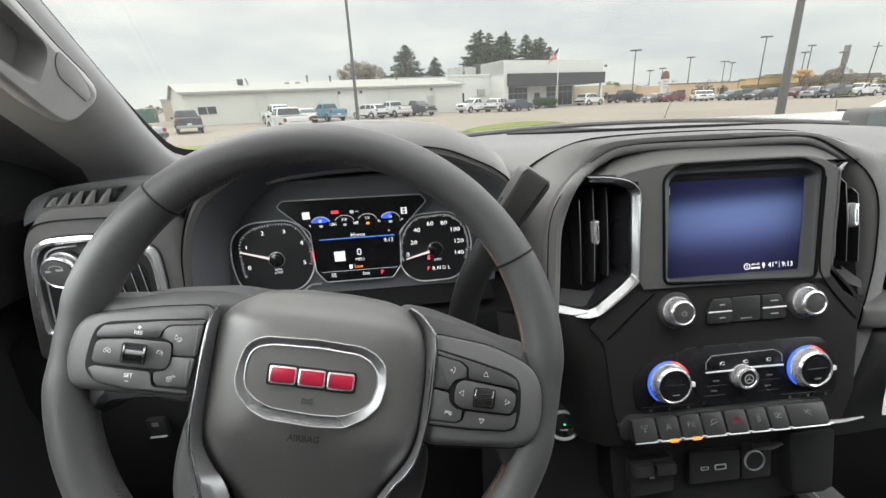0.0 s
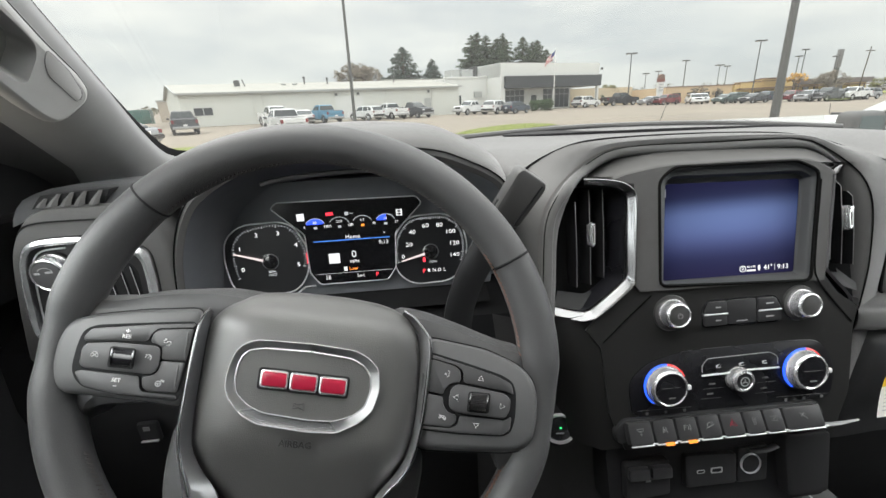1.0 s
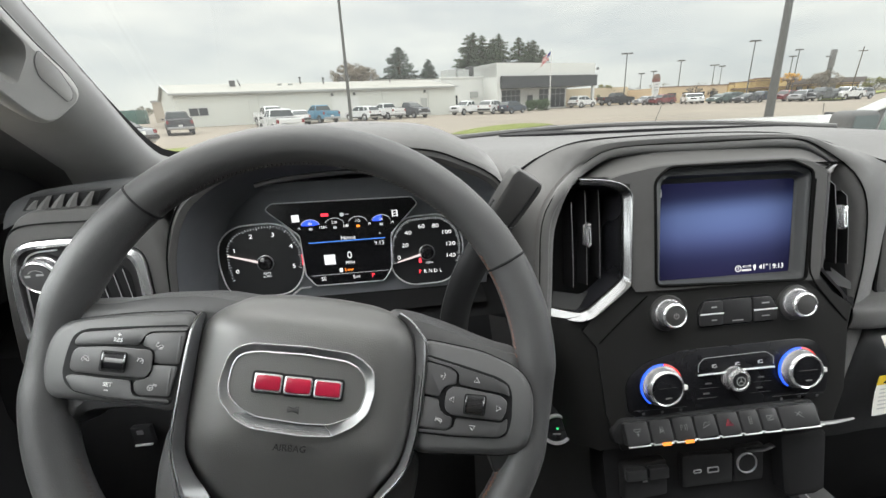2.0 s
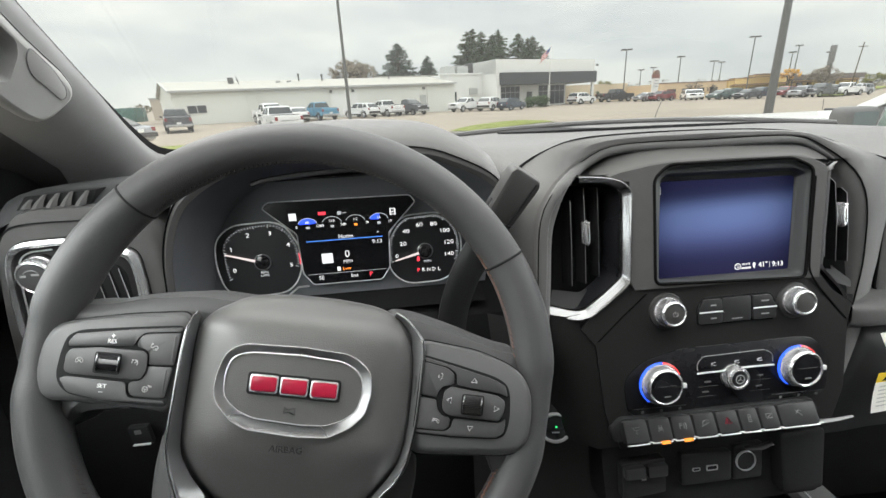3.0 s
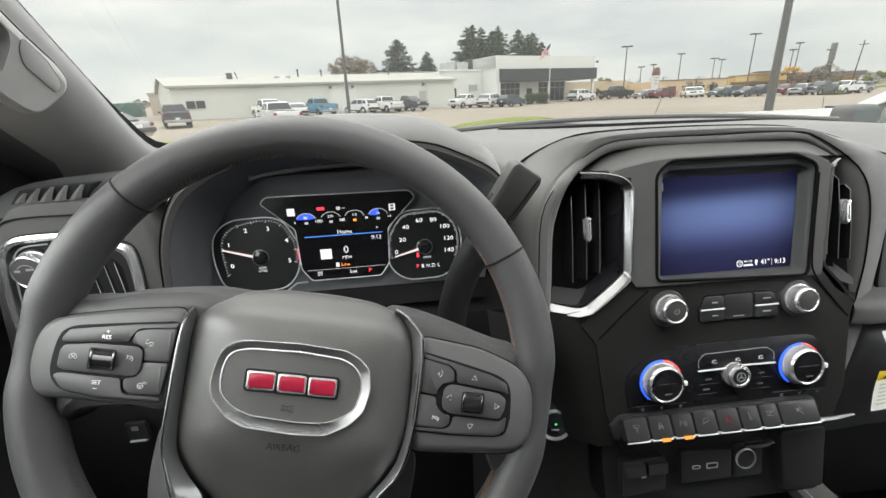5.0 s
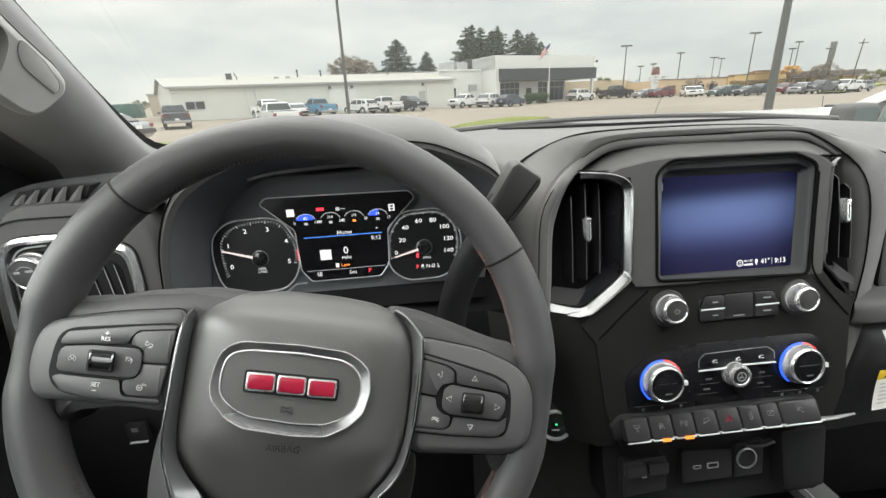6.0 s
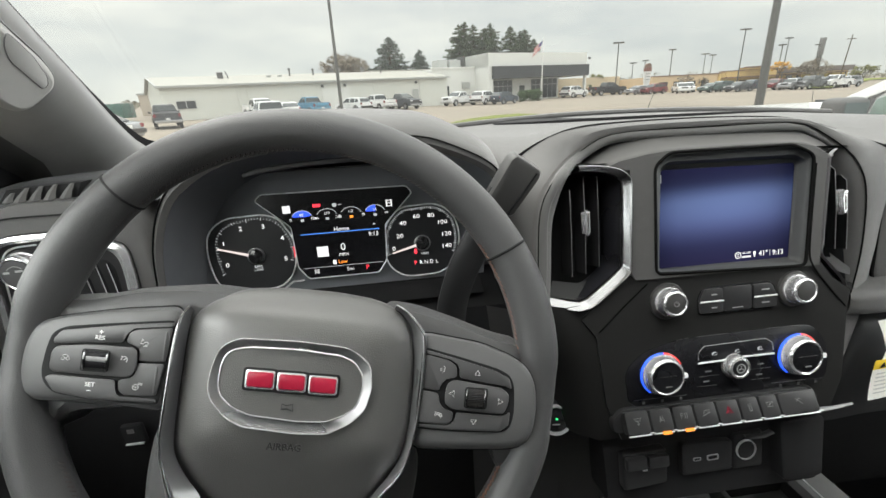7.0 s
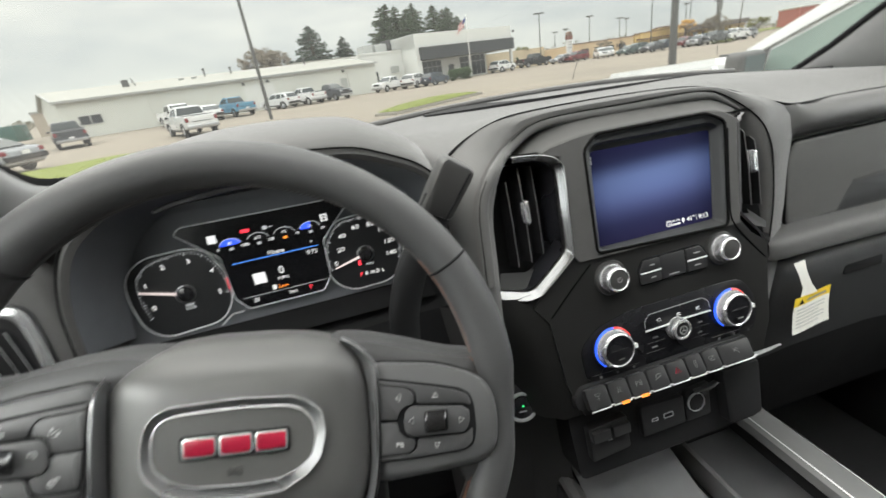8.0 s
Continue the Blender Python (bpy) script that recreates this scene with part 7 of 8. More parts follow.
solo("ground", skin([[Vector((x, y, gz(x, y))) for x in xs] for y in ys]), M_LOT, "pale tan concrete parking lot, worn and stained", "ground", kind="structure", smooth=0)


def grass(pts, name, label):
    """A kerbed grass island."""
    g = thing(name, (pts[0][0], pts[0][1], gz(*pts[0])), label, "grass island", kind="structure")
    cx, cy = sum(p[0] for p in pts) / len(pts), sum(p[1] for p in pts) / len(pts)
    part("kerb", ground_patch(pts, 0.13, drop=0.1), M_KERB, g, smooth=0)
    ins = []
    for x, y in pts:
        d = math.hypot(cx - x, cy - y)
        ins.append((x + (cx - x) / d * 0.22, y + (cy - y) / d * 0.22))
    part("turf", ground_patch(ins, 0.16, drop=0.0), M_GRASS, g, smooth=0)
    bm = bmesh.new()
    rnd = random.Random(5)
    x0, x1 = min(p[0] for p in ins), max(p[0] for p in ins)
    y0, y1 = min(p[1] for p in ins), max(p[1] for p in ins)

    def inside(x, y):
        c = False
        for i in range(len(ins)):
            (xa, ya), (xb, yb) = ins[i - 1], ins[i]
            if (ya > y) != (yb > y) and x < (xb - xa) * (y - ya) / (yb - ya) + xa:
                c = not c
        return c

    made = 0
    while made < 2600:
        x, y = rnd.uniform(x0, x1), rnd.uniform(y0, y1)
        if not inside(x, y):
            made += 0.2
            continue
        made += 1
        z = gz(x, y) + 0.155
        a, h = rnd.uniform(0, 6.28), rnd.uniform(0.015, 0.04)
        w = rnd.uniform(0.010, 0.022)
        p = [Vector((x + w * math.cos(a), y + w * math.sin(a), z)), Vector((x - w * math.cos(a), y - w * math.sin(a), z)), Vector((x + rnd.uniform(-0.03, 0.03), y + rnd.uniform(-0.03, 0.03), z + h))]
        bm.faces.new([bm.verts.new(q) for q in p])
    tagged(part("blades", bm, M_GRASS, g, smooth=0), kind="stuff")
    return g


grass([(1.7, 21.6), (2.7, 20.8), (4.9, 22.7), (6.9, 24.2), (9.1, 26.2), (8.9, 27.6), (7.8, 28.9), (6.2, 28.4), (3.8, 26.0), (2.5, 23.6)], "grass_island", "yellow-green grass island inside a pale concrete kerb")
grass([(-10.5, 9.0), (-3.6, 16.6), (-2.9, 19.8), (-9.4, 20.6), (-13.5, 18.4), (-14.5, 15.0)], "grass_verge", "yellow-green grass verge inside a pale concrete kerb")

solo("grass_bank", ground_patch([(62, 57), (140, 117), (210, 150), (190, 175), (118, 113), (59, 58)], 0.25), M_GRASS, "strip of yellow-green grass along the far road", "grass", kind="structure")

# ---------------------------------------------------------------- buildings
BD = Vector((0.905, 0.425, 0)).normalized()
BB = Vector((-BD.y, BD.x, 0))


class Site:
    """Local metres along a facade (a), back from it (b) and up (c)."""

    def __init__(self, o):
        self.o = Vector(o)

    def __call__(self, a, b, c):
        return self.o + BD * a + BB * b + Vector((0, 0, c))

    def block(self, a0, a1, b0, b1, c0, c1, bevel=0.0):
        bm = bmesh.new()
        v = [bm.verts.new(self(a, b, c)) for a in (a0, a1) for b in (b0, b1) for c in (c0, c1)]
        for f in ((0, 1, 3, 2), (4, 6, 7, 5), (0, 4, 5, 1), (2, 3, 7, 6), (0, 2, 6, 4), (1, 5, 7, 3)):
            bm.faces.new([v[i] for i in f])
        if bevel:
            bmesh.ops.bevel(bm, geom=bm.edges[:], offset=bevel, segments=1, affect="EDGES")
        return bm


def window(site, a0, a1, c0, c1, parent, mull=(0.5,), trans=(), depth=0.0):
    f = part("window", site.block(a0, a1, -0.06, 0.0, c0, c1), M_FRAME, parent)
    cuts = [0.0, *mull, 1.0]
    rows = [0.0, *trans, 1.0]
    for p, q in zip(cuts, cuts[1:]):
        for r, s in zip(rows, rows[1:]):
            x0, x1 = a0 + (a1 - a0) * p + 0.05, a0 + (a1 - a0) * q - 0.05
            z0, z1 = c0 + (c1 - c0) * r + 0.05, c0 + (c1 - c0) * s - 0.05
            part("pane", site.block(x0, x1, -0.075, -0.061, z0, z1), M_WIN, f)
    return f


# long steel building
S1 = Site((-23.4, 45.6, 1.15))
L1, E1 = 33.2, 3.28
wb = thing("steel_building", S1(13, 6, 0), "long white steel service building with a low pale roof", "building")
part("wall", S1.block(0, L1, 0, 0.2, -1.0, E1 - 0.02), M_STEEL, wb)
part("end_wall", skin([[S1(0, 0.0, c), S1(-0.95, 8.0, c), S1(-1.8, 15.5, c)] for c in (-1.0, E1)]), M_STEEL, wb)
part("end_wall", S1.block(L1 - 0.2, L1, 0.2, 15, -1.0, E1), M_STEEL, wb)
bm = skin([[S1(a, -0.25, E1), S1(a - k * 1.0, 8.0, E1 + 1.38), S1(a - k * 2.0, 16, E1 + 0.1)] for a, k in ((-0.2, 1), (L1 + 0.2, 0))])
r2 = bmesh.ops.extrude_face_region(bm, geom=bm.faces[:])
bmesh.ops.translate(bm, verts=[g for g in r2["geom"] if isinstance(g, bmesh.types.BMVert)], vec=(0, 0, 0.12))
roof = part("roof", bm, M_ROOF, wb, smooth=0)
bm = bmesh.new()
for k in range(55):
    a = 0.1 + k * 0.6
    tube([S1(a, -0.24, E1 + 0.125), S1(a - max(0.0, 1.0 - a), 8.0, E1 + 1.505)], 0.018, 4, bm=bm)
tagged(part("roof_rib", bm, M_ROOF, roof), kind="stuff")
part("gable_fill", skin([[S1(0.0, 0.0, E1 - 0.01), S1(-0.95, 8.0, E1 - 0.01), S1(-1.8, 15.5, E1 - 0.01)], [S1(0.0, 0.0, E1 + 0.02), S1(-0.95, 8.0, E1 + 1.36), S1(-1.8, 15.5, E1 + 0.12)]]), M_STEEL, wb)
part("end_rake", tube([S1(-0.25, -0.2, E1 + 0.08), S1(-1.2, 8.0, E1 + 1.46), S1(-2.1, 15.5, E1 + 0.2)], 0.10, 6), M_GUTTER, wb)
part("gutter", S1.block(-0.3, L1 + 0.2, -0.40, -0.2, E1 - 0.05, E1 + 0.14), M_GUTTER, wb)
bm = bmesh.new()
for k in range(108):
    a = 0.2 + k * 0.305
    tube([S1(a, -0.012, -0.9), S1(a, -0.003, E1 - 0.1)], 0.010, 4, bm=bm)
tagged(part("siding_rib", bm, M_STEEL, wb), kind="stuff")
window(S1, 1.10, 2.86, 1.18, 1.98, wb)
for a in (6.9, 7.9, 22.4, 28.9):
    part("downpipe", tube([S1(a, -0.09, 0.0), S1(a, -0.09, E1)], 0.045, 6), M_STEEL, wb)
for a, w, h in ((27.75, 0.95, 2.02),):
    part("door", S1.block(a, a + w, -0.05, 0, 0.1, h), M_GUTTER, wb, "grey steel door")
part("overhead_door", S1.block(15.9, 19.3, -0.04, 0, 0.1, 2.6), M_STUCCO, wb, "white overhead door")
for a in (15.9, 18.6, 28.25):
    part("wall_lamp", S1.block(a, a + 0.28, -0.2, 0, E1 - 0.60, E1 - 0.3), M_LAMPHEAD, wb)
part("rooftop_unit", S1.block(5.75, 6.35, 5.0, 5.6, E1 + 0.85, E1 + 1.65), M_LAMPHEAD, wb)
part("unit_pipe", tube([S1(6.9, 5.0, E1 + 0.8), S1(6.65, 5.0, E1 + 1.75)], 0.06, 6), M_LAMPHEAD, wb)
for a, b, h in ((13.93, 6.0, 2.0), (16.85, 6.0, 1.9), (26.2, 6.0, 2.0)):
    part("vent_pipe", lathe(Matrix.Translation(S1(a, b, E1 + 0.5)), [(0.09, 0), (0.09, h - 0.7), (0.15, h - 0.7), (0.15, h - 0.5), (0, h - 0.45)], 10), M_LAMPHEAD, wb)
for a in (11.0, 12.3):
    part("roof_hatch", S1.block(a, a + 0.5, 5.0, 5.5, E1 + 0.8, E1 + 1.2), M_GUTTER, wb)
wing = S1.block(26.0, L1 + 3.5, 9.0, 15.0, E1 + 0.4, E1 + 1.75)
part("raised_roof", wing, M_ROOF, wb)

# white link building and showroom
S2 = Site((6.4, 64.6, 0.9))
lk = thing("link_building", S2(3, 3, 0), "white flat-roofed link building with rooftop units", "building")
part("wall", S2.block(-1.5, 8.0, 0.0, 8.0, -1.0, 4.95), M_STUCCO, lk)
part("parapet", S2.block(-1.6, 8.1, -0.1, 0.15, 4.90, 5.15), M_STUCCO, lk)
window(S2, 0.6, 1.3, 1.2, 2.6, lk, ())
part("sign_box", S2.block(3.6, 5.0, -0.2, 0.0, 2.1, 3.0), M_GUTTER, lk)
for a, w, h in ((1.2, 1.5, 1.4), (3.2, 2.0, 1.4), (5.8, 1.3, 1.9), (7.3, 1.6, 1.9)):
    part("rooftop_unit", S2.block(a, a + w, 2.5, 4.5, 4.95, 4.95 + h), M_GUTTER if a < 5 else M_LAMPHEAD, lk)
S3 = Site((14.06, 64.0, 0.8))
sh = thing("showroom", S3(10, 5, 0), "white showroom with a charcoal fascia band and tall windows", "building")
L3 = 20.4
part("wall", S3.block(0.6, L3 - 4.6, 2.4, 12, -1.0, 3.4), M_STUCCO, sh)
part("parapet", S3.block(-0.6, L3 - 0.1, 0.4, 12, 4.9, 6.8), M_STUCCO, sh)
part("fascia_band", S3.block(0.0, L3, -0.1, 12.2, 3.25, 4.95), M_BAND, sh, "charcoal canopy band")
part("side_wall", S3.block(-0.6, 0.2, 0.3, 12, -1.0, 6.7), M_STUCCO, sh)
part("column", S3.block(L3 - 0.7, L3 - 0.3, 0.1, 0.5, -1.0, 3.3), M_STUCCO, sh)
Q = Site(S3(0, 2.4, 0))
window(Q, 1.8, 5.6, 0.1, 3.1, sh, (0.25, 0.5, 0.75), (0.35, 0.7))
window(Q, 9.6, 11.6, 0.1, 3.1, sh, (0.5,), (0.7,))
window(Q, 12.2, 15.4, 0.1, 3.1, sh, (0.33, 0.66), (0.7,))
part("entrance", Q.block(7.1, 8.2, -0.06, 0, 0.9, 2.2), M_WIN, sh)
part("security_camera", box(S3(L3 + 0.3, 0.2, 5.9), (0.35, 0.35, 0.35), 0.05), M_LAMPHEAD, sh)
fp = thing("flagpole", (20.6, 61.7, gz(20.6, 61.7)), "slim white flagpole with a striped flag", "flagpole")
bz = gz(20.6, 61.7)
part("pole", tube([(20.6, 61.7, bz), (20.75, 61.7, bz + 8.2)], [0.09, 0.05], 8), M_FLAGW, fp)
FL = Frame((20.7, 61.7, bz + 7.85), (-0.75, 0.1, -0.62), (0.3, 0, 0.95))
for k in range(9):
    pts = [[FL(0.05 + 1.5 * i / 8, 0.1 - 0.13 * (k + j), 0.10 * math.sin(i * 1.1 + k * 0.2)) for i in range(9)] for j in (0, 1)]
    part("stripe", skin(pts), M_FLAGR if k % 2 == 0 else M_FLAGW, fp)
part("canton", skin([[FL(0.03 + 0.62 * i / 4, 0.12 - 0.6 * j, -0.06 + 0.10 * math.sin((0.62 * i / 4) * 5.87 + 0.4)) for i in range(5)] for j in (0, 1)]), M_FLAGB, fp)

# shopping strip far right
S4d = Vector((0.945, 0.327, 0))
mall = thing("shopping_strip", (75, 88, 0), "tan shopping strip with a brown roof and stepped gables", "building")


def mblock(a0, a1, b0, b1, c0, c1):
    o, d = Vector((50, 78, 0.1)), S4d.normalized()
    n = Vector((-d.y, d.x, 0))
    bm = bmesh.new()
    v = [bm.verts.new(o + d * a + n * b + Vector((0, 0, c - 0.004 * a))) for a in (a0, a1) for b in (b0, b1) for c in (c0, c1)]
    for f in ((0, 1, 3, 2), (4, 6, 7, 5), (0, 4, 5, 1), (2, 3, 7, 6), (0, 2, 6, 4), (1, 5, 7, 3)):
        bm.faces.new([v[i] for i in f])
    return bm


M_TANWALL = mat("pale_tan_wall", (0.58, 0.49, 0.35), 0.85, var=0.12, scale=0.5)
part("wall", mblock(-19.0, -3.0, 8.0, 16, -1.5, 3.70), M_TANWALL, mall, "pale tan end wall")
part("wall", mblock(-3.0, 16.0, 0.4, 14, -1.5, 3.05), mat("rose_tan_wall", (0.60, 0.46, 0.30), 0.85, var=0.12, scale=0.5), mall)
part("wall", mblock(16.0, 36.0, 0.0, 14, -1.5, 3.10), M_BRICK, mall, "ochre yellow store front")
part("wall", mblock(36.0, 67.0, 0.6, 14, -1.8, 2.60), M_BRICK, mall)
part("roof", mblock(36.2, 67.5, -0.4, 14.4, 2.55, 3.70), mat("grey_brown_shingle", (0.155, 0.135, 0.125), 0.85, var=0.2, scale=0.6), mall, "grey-brown shingled roof")
for a, w, h in ((17.5, 6.0, 3.42), (22.2, 13.3, 3.55), (24.0, 8.0, 3.92), (25.6, 4.4, 4.10), (45.0, 7.0, 3.2), (58.0, 6.0, 3.1)):
    part("parapet", mblock(a, a + w, -0.12, 1.2, 1.6, h), M_BRICK, mall)
    part("coping", mblock(a - 0.1, a + w + 0.1, -0.22, 1.3, h, h + 0.12), M_BRICKROOF, mall, "brown coping")
for a0, a1, h in ((-3.0, 16.0, 3.05), (16.0, 36.0, 3.10)):
    part("coping", mblock(a0, a1, -0.05 if a0 > 10 else 0.3, 2.0, h, h + 0.16), M_BRICKROOF, mall, "brown coping")
for a in (-1, 3, 7, 11, 18.5, 22.5, 26, 30, 33.2, 40.4, 44.5, 49, 54, 60, 64):
    b0 = 0.3 if a < 16 else (-0.1 if a < 36 else 0.5)
    part("window", mblock(a, a + 2.2, b0, b0 + 0.3, -0.6, 2.05), M_WIN, mall)
for a in (16.5, 36.5):
    part("canopy", mblock(a, a + (19 if a < 20 else 30), -1.2, 0.0, 2.10, 2.32), M_BRICKROOF, mall, "thin brown canopy")
rb2 = thing("red_store", (180, 134, -2.3), "low red store far across the lot", "building")
part("wall", box((180, 134, 1.2), (18, 8, 7.0)), M_FADED, rb2)
part("roof", box((180, 134, 4.85), (18.6, 8.6, 0.4)), M_STUCCO, rb2)

# sign pylon
py = thing("sign_pylon", (43.6, 73.4, gz(43.6, 73.4)), "white sign pylon with a dark red arched crown", "sign")
z0 = gz(43.6, 73.4)
part("post", box((43.6, 73.4, z0 + 1.0), (0.9, 0.5, 2.2), 0.05), M_STUCCO, py)
part("panel", box((43.6, 73.4, z0 + 2.9), (1.0, 0.6, 1.8), 0.05), M_STUCCO, py)
part("crown", box((43.6, 73.4, z0 + 4.0), (1.15, 0.7, 0.6), 0.05), M_REDB, py)
part("arch", lathe(Matrix.Translation((43.6, 73.7, z0 + 4.5)) @ Matrix.Rotation(radians(90), 4, "X"), [(0.5, 0), (0.5, 0.6), (0, 0.6)], 20), M_BRICKROOF, py)
for k in range(3):
    part("print_bar", box((43.6, 73.08, z0 + 2.4 + 0.45 * k), (0.7, 0.02, 0.14)), M_PRINT, py)

# small far things left
lf = thing("far_shed", (-34.4, 70, 0.3), "low tan shed beyond the lot", "building")
part("wall", box((-34.4, 70, 2.6), (7.0, 4, 4.7)), mat("tan_shed", (0.42, 0.37, 0.31), 0.8, var=0.1, scale=1), lf)
part("roof", box((-34.4, 70, 5.0), (7.2, 4.2, 0.25)), M_GUTTER, lf)
tr = thing("green_trailer", (-34, 52, 1.7), "green trailer parked beside the steel building", "trailer")
part("body", box((-31.5, 50, 2.6), (4.5, 2.2, 1.5), 0.1), paint("trailer_green", (0.03, 0.10, 0.08)), tr)
part("wheel", lathe(Matrix.Translation((-31.5, 49.0, 1.85)) @ Matrix.Rotation(radians(90), 4, "X"), [(0.35, 0), (0.35, 0.2), (0, 0.2)], 14), M_TYRE, tr)

# ---------------------------------------------------------------- poles and lamps


def lamp_post(name, x, y, top, heads, r=0.07, lean=0.0, label="tall dark lamp post with flat lamp heads"):
    b = gz(x, y)
    p = thing(name, (x, y, b), label, "lamp post", "lot lamp posts")
    part("pole", tube([(x, y, b), (x + lean * 0.5, y, (b + top) / 2), (x + lean, y, top)], [r, r * 0.85, r * 0.7], 10), M_POLE, p)
    for dx, w in heads:
        part("lamp_head", box((x + lean + dx, y, top + 0.08), (w, 0.6, 0.24), 0.05), M_LAMPHEAD, p)
        part("arm", tube([(x + lean, y, top - 0.05), (x + lean + dx, y, top + 0.02)], 0.03, 6), M_LAMPHEAD, p)
    return p


lamp_post("lamp_post", -4.45, 32.2, 9.6, [(-0.6, 0.8), (0.6, 0.8)], 0.125, 0.15, "tall grey lamp post on the lot")
lamp_post("lamp_post", 23.5, 26.4, 9.5, [(-0.6, 0.8), (0.6, 0.8)], 0.26, -0.15, "thick grey lamp post close by on the lot")
for px, h, hd in ((41.37, 9.4, 2), (44.51, 5.82, 1), (46.91, 6.1, 1), (52.11, 7.72, 1), (58.89, 6.66, 2), (60.41, 6.4, 1), (66.32, 10.5, 1), (75.66, 8.6, 1), (74.57, 7.48, 1), (82.34, 7.16, 1)):
    k = 1.0 if h > 9 else (1.25 if h < 7 else 1.1)
    x, y, z = -0.37 + (px + 0.37) * k, 80 * k, 1.78 + (h - 1.78) * k
    lamp_post("lamp_post", x, y, z, [(-0.55, 0.9), (0.55, 0.9)] if hd == 2 or h > 9 else [(0, 1.4)], 0.12 if h > 7 else 0.1)
up = thing("utility_pole", (100, 90, -0.5), "weathered utility pole with a crossarm", "utility pole")
part("pole", tube([(99.5, 90, -1), (100.2, 90, 9.5)], [0.13, 0.09], 8), M_BARK, up)
part("crossarm", box((100.2, 90, 8.7), (2.2, 0.15, 0.15)), M_BARK, up)
pyl = thing("tall_sign", (95.5, 92, -0.5), "tall narrow grey roadside sign", "sign")
part("post", box((95.4, 92, 2.5), (0.7, 0.5, 6.5)), M_POLE, pyl)
part("panel", box((95.4, 92, 7.6), (1.05, 0.6, 3.6), 0.05), mat("sign_grey", (0.17, 0.17, 0.17), 0.6), pyl)
for x, y, h in ((16.40, 27.6, 1.05), (30.4, 29.3, 0.75)):
    mk = thing("marker_rod", (x, y, gz(x, y)), "thin grey marker rod leaning on the lot", "marker rod", "lot markers")
    part("rod", tube([(x, y, gz(x, y)), (x + (0.34 if x < 20 else -0.10), y, gz(x, y) + h)], 0.024, 6), M_POLE, mk)
sg = thing("traffic_signal", (71.5, 80, -0.6), "traffic signal with a lit green lamp", "traffic signal")
part("post", tube([(72.1, 80, -0.9), (72.1, 80, 4.4)], 0.09, 8), M_POLE, sg)
part("housing", box((72.1, 79.85, 3.55), (0.55, 0.4, 1.5), 0.05), M_HYD, sg)
part("green_lamp", box((72.1, 79.62, 3.25), (0.45, 0.06, 0.55), 0.02), glow("signal_green", (0.03, 0.9, 0.25), 3.0), sg, "lit green lamp")

# ---------------------------------------------------------------- trees


def clump(bm, c, r, rnd, n=14, flat=1.0):
    """A loose tuft of small leaf blades round a centre."""
    for _ in range(n):
        d = Vector((rnd.gauss(0, 1), rnd.gauss(0, 1), rnd.gauss(0, 1))).normalized()
        p = c + Vector((d.x, d.y, d.z * flat)) * r * rnd.uniform(0.3, 1.0)
        s = r * rnd.uniform(0.22, 0.45)
        a = Vector((rnd.uniform(-1, 1), rnd.uniform(-1, 1), rnd.uniform(-1, 1))).normalized()
        b = a.orthogonal().normalized()
        bm.faces.new([bm.verts.new(p + a * s), bm.verts.new(p + b * s * 0.7), bm.verts.new(p - a * s * 0.8), bm.verts.new(p - b * s * 0.6)])


def conifer(x, y, z0, top, width, seed, material, label, gaps=0.25):
    rnd = random.Random(seed)
    t = thing("conifer", (x, y, z0), label, "tree", "tall conifers behind the buildings")
    part("trunk", tube([(x, y, z0), (x, y, top)], [width * 0.045, 0.03], 8), M_BARK, t)
    bm = bmesh.new()
    limbs = bmesh.new()
    H = top - z0
    k = 0
    while k < 260:
        f = rnd.random() ** 0.8
        h = z0 + H * (0.10 + 0.88 * f)
        reach = width * 0.5 * (1 - f) ** 0.65 * rnd.uniform(0.55, 1.1) + 0.15
        a = rnd.uniform(0, 6.283)
        d = Vector((math.cos(a), math.sin(a), 0))
        tip = Vector((x, y, h)) + d * reach + Vector((0, 0, rnd.uniform(-0.28, 0.10) * reach))
        tube([(x, y, h), tip], [0.05, 0.02], 4, bm=limbs)
        for q in (0.35, 0.6, 0.85, 1.0):
            if rnd.random() > gaps:
                clump(bm, Vector((x, y, h)).lerp(tip, q), 0.12 * reach + 0.13, rnd, 12, 0.45)
        k += 1
    part("limbs", limbs, M_BARK, t)
    tagged(part("needles", bm, material, t, smooth=0), kind="stuff")
    return t


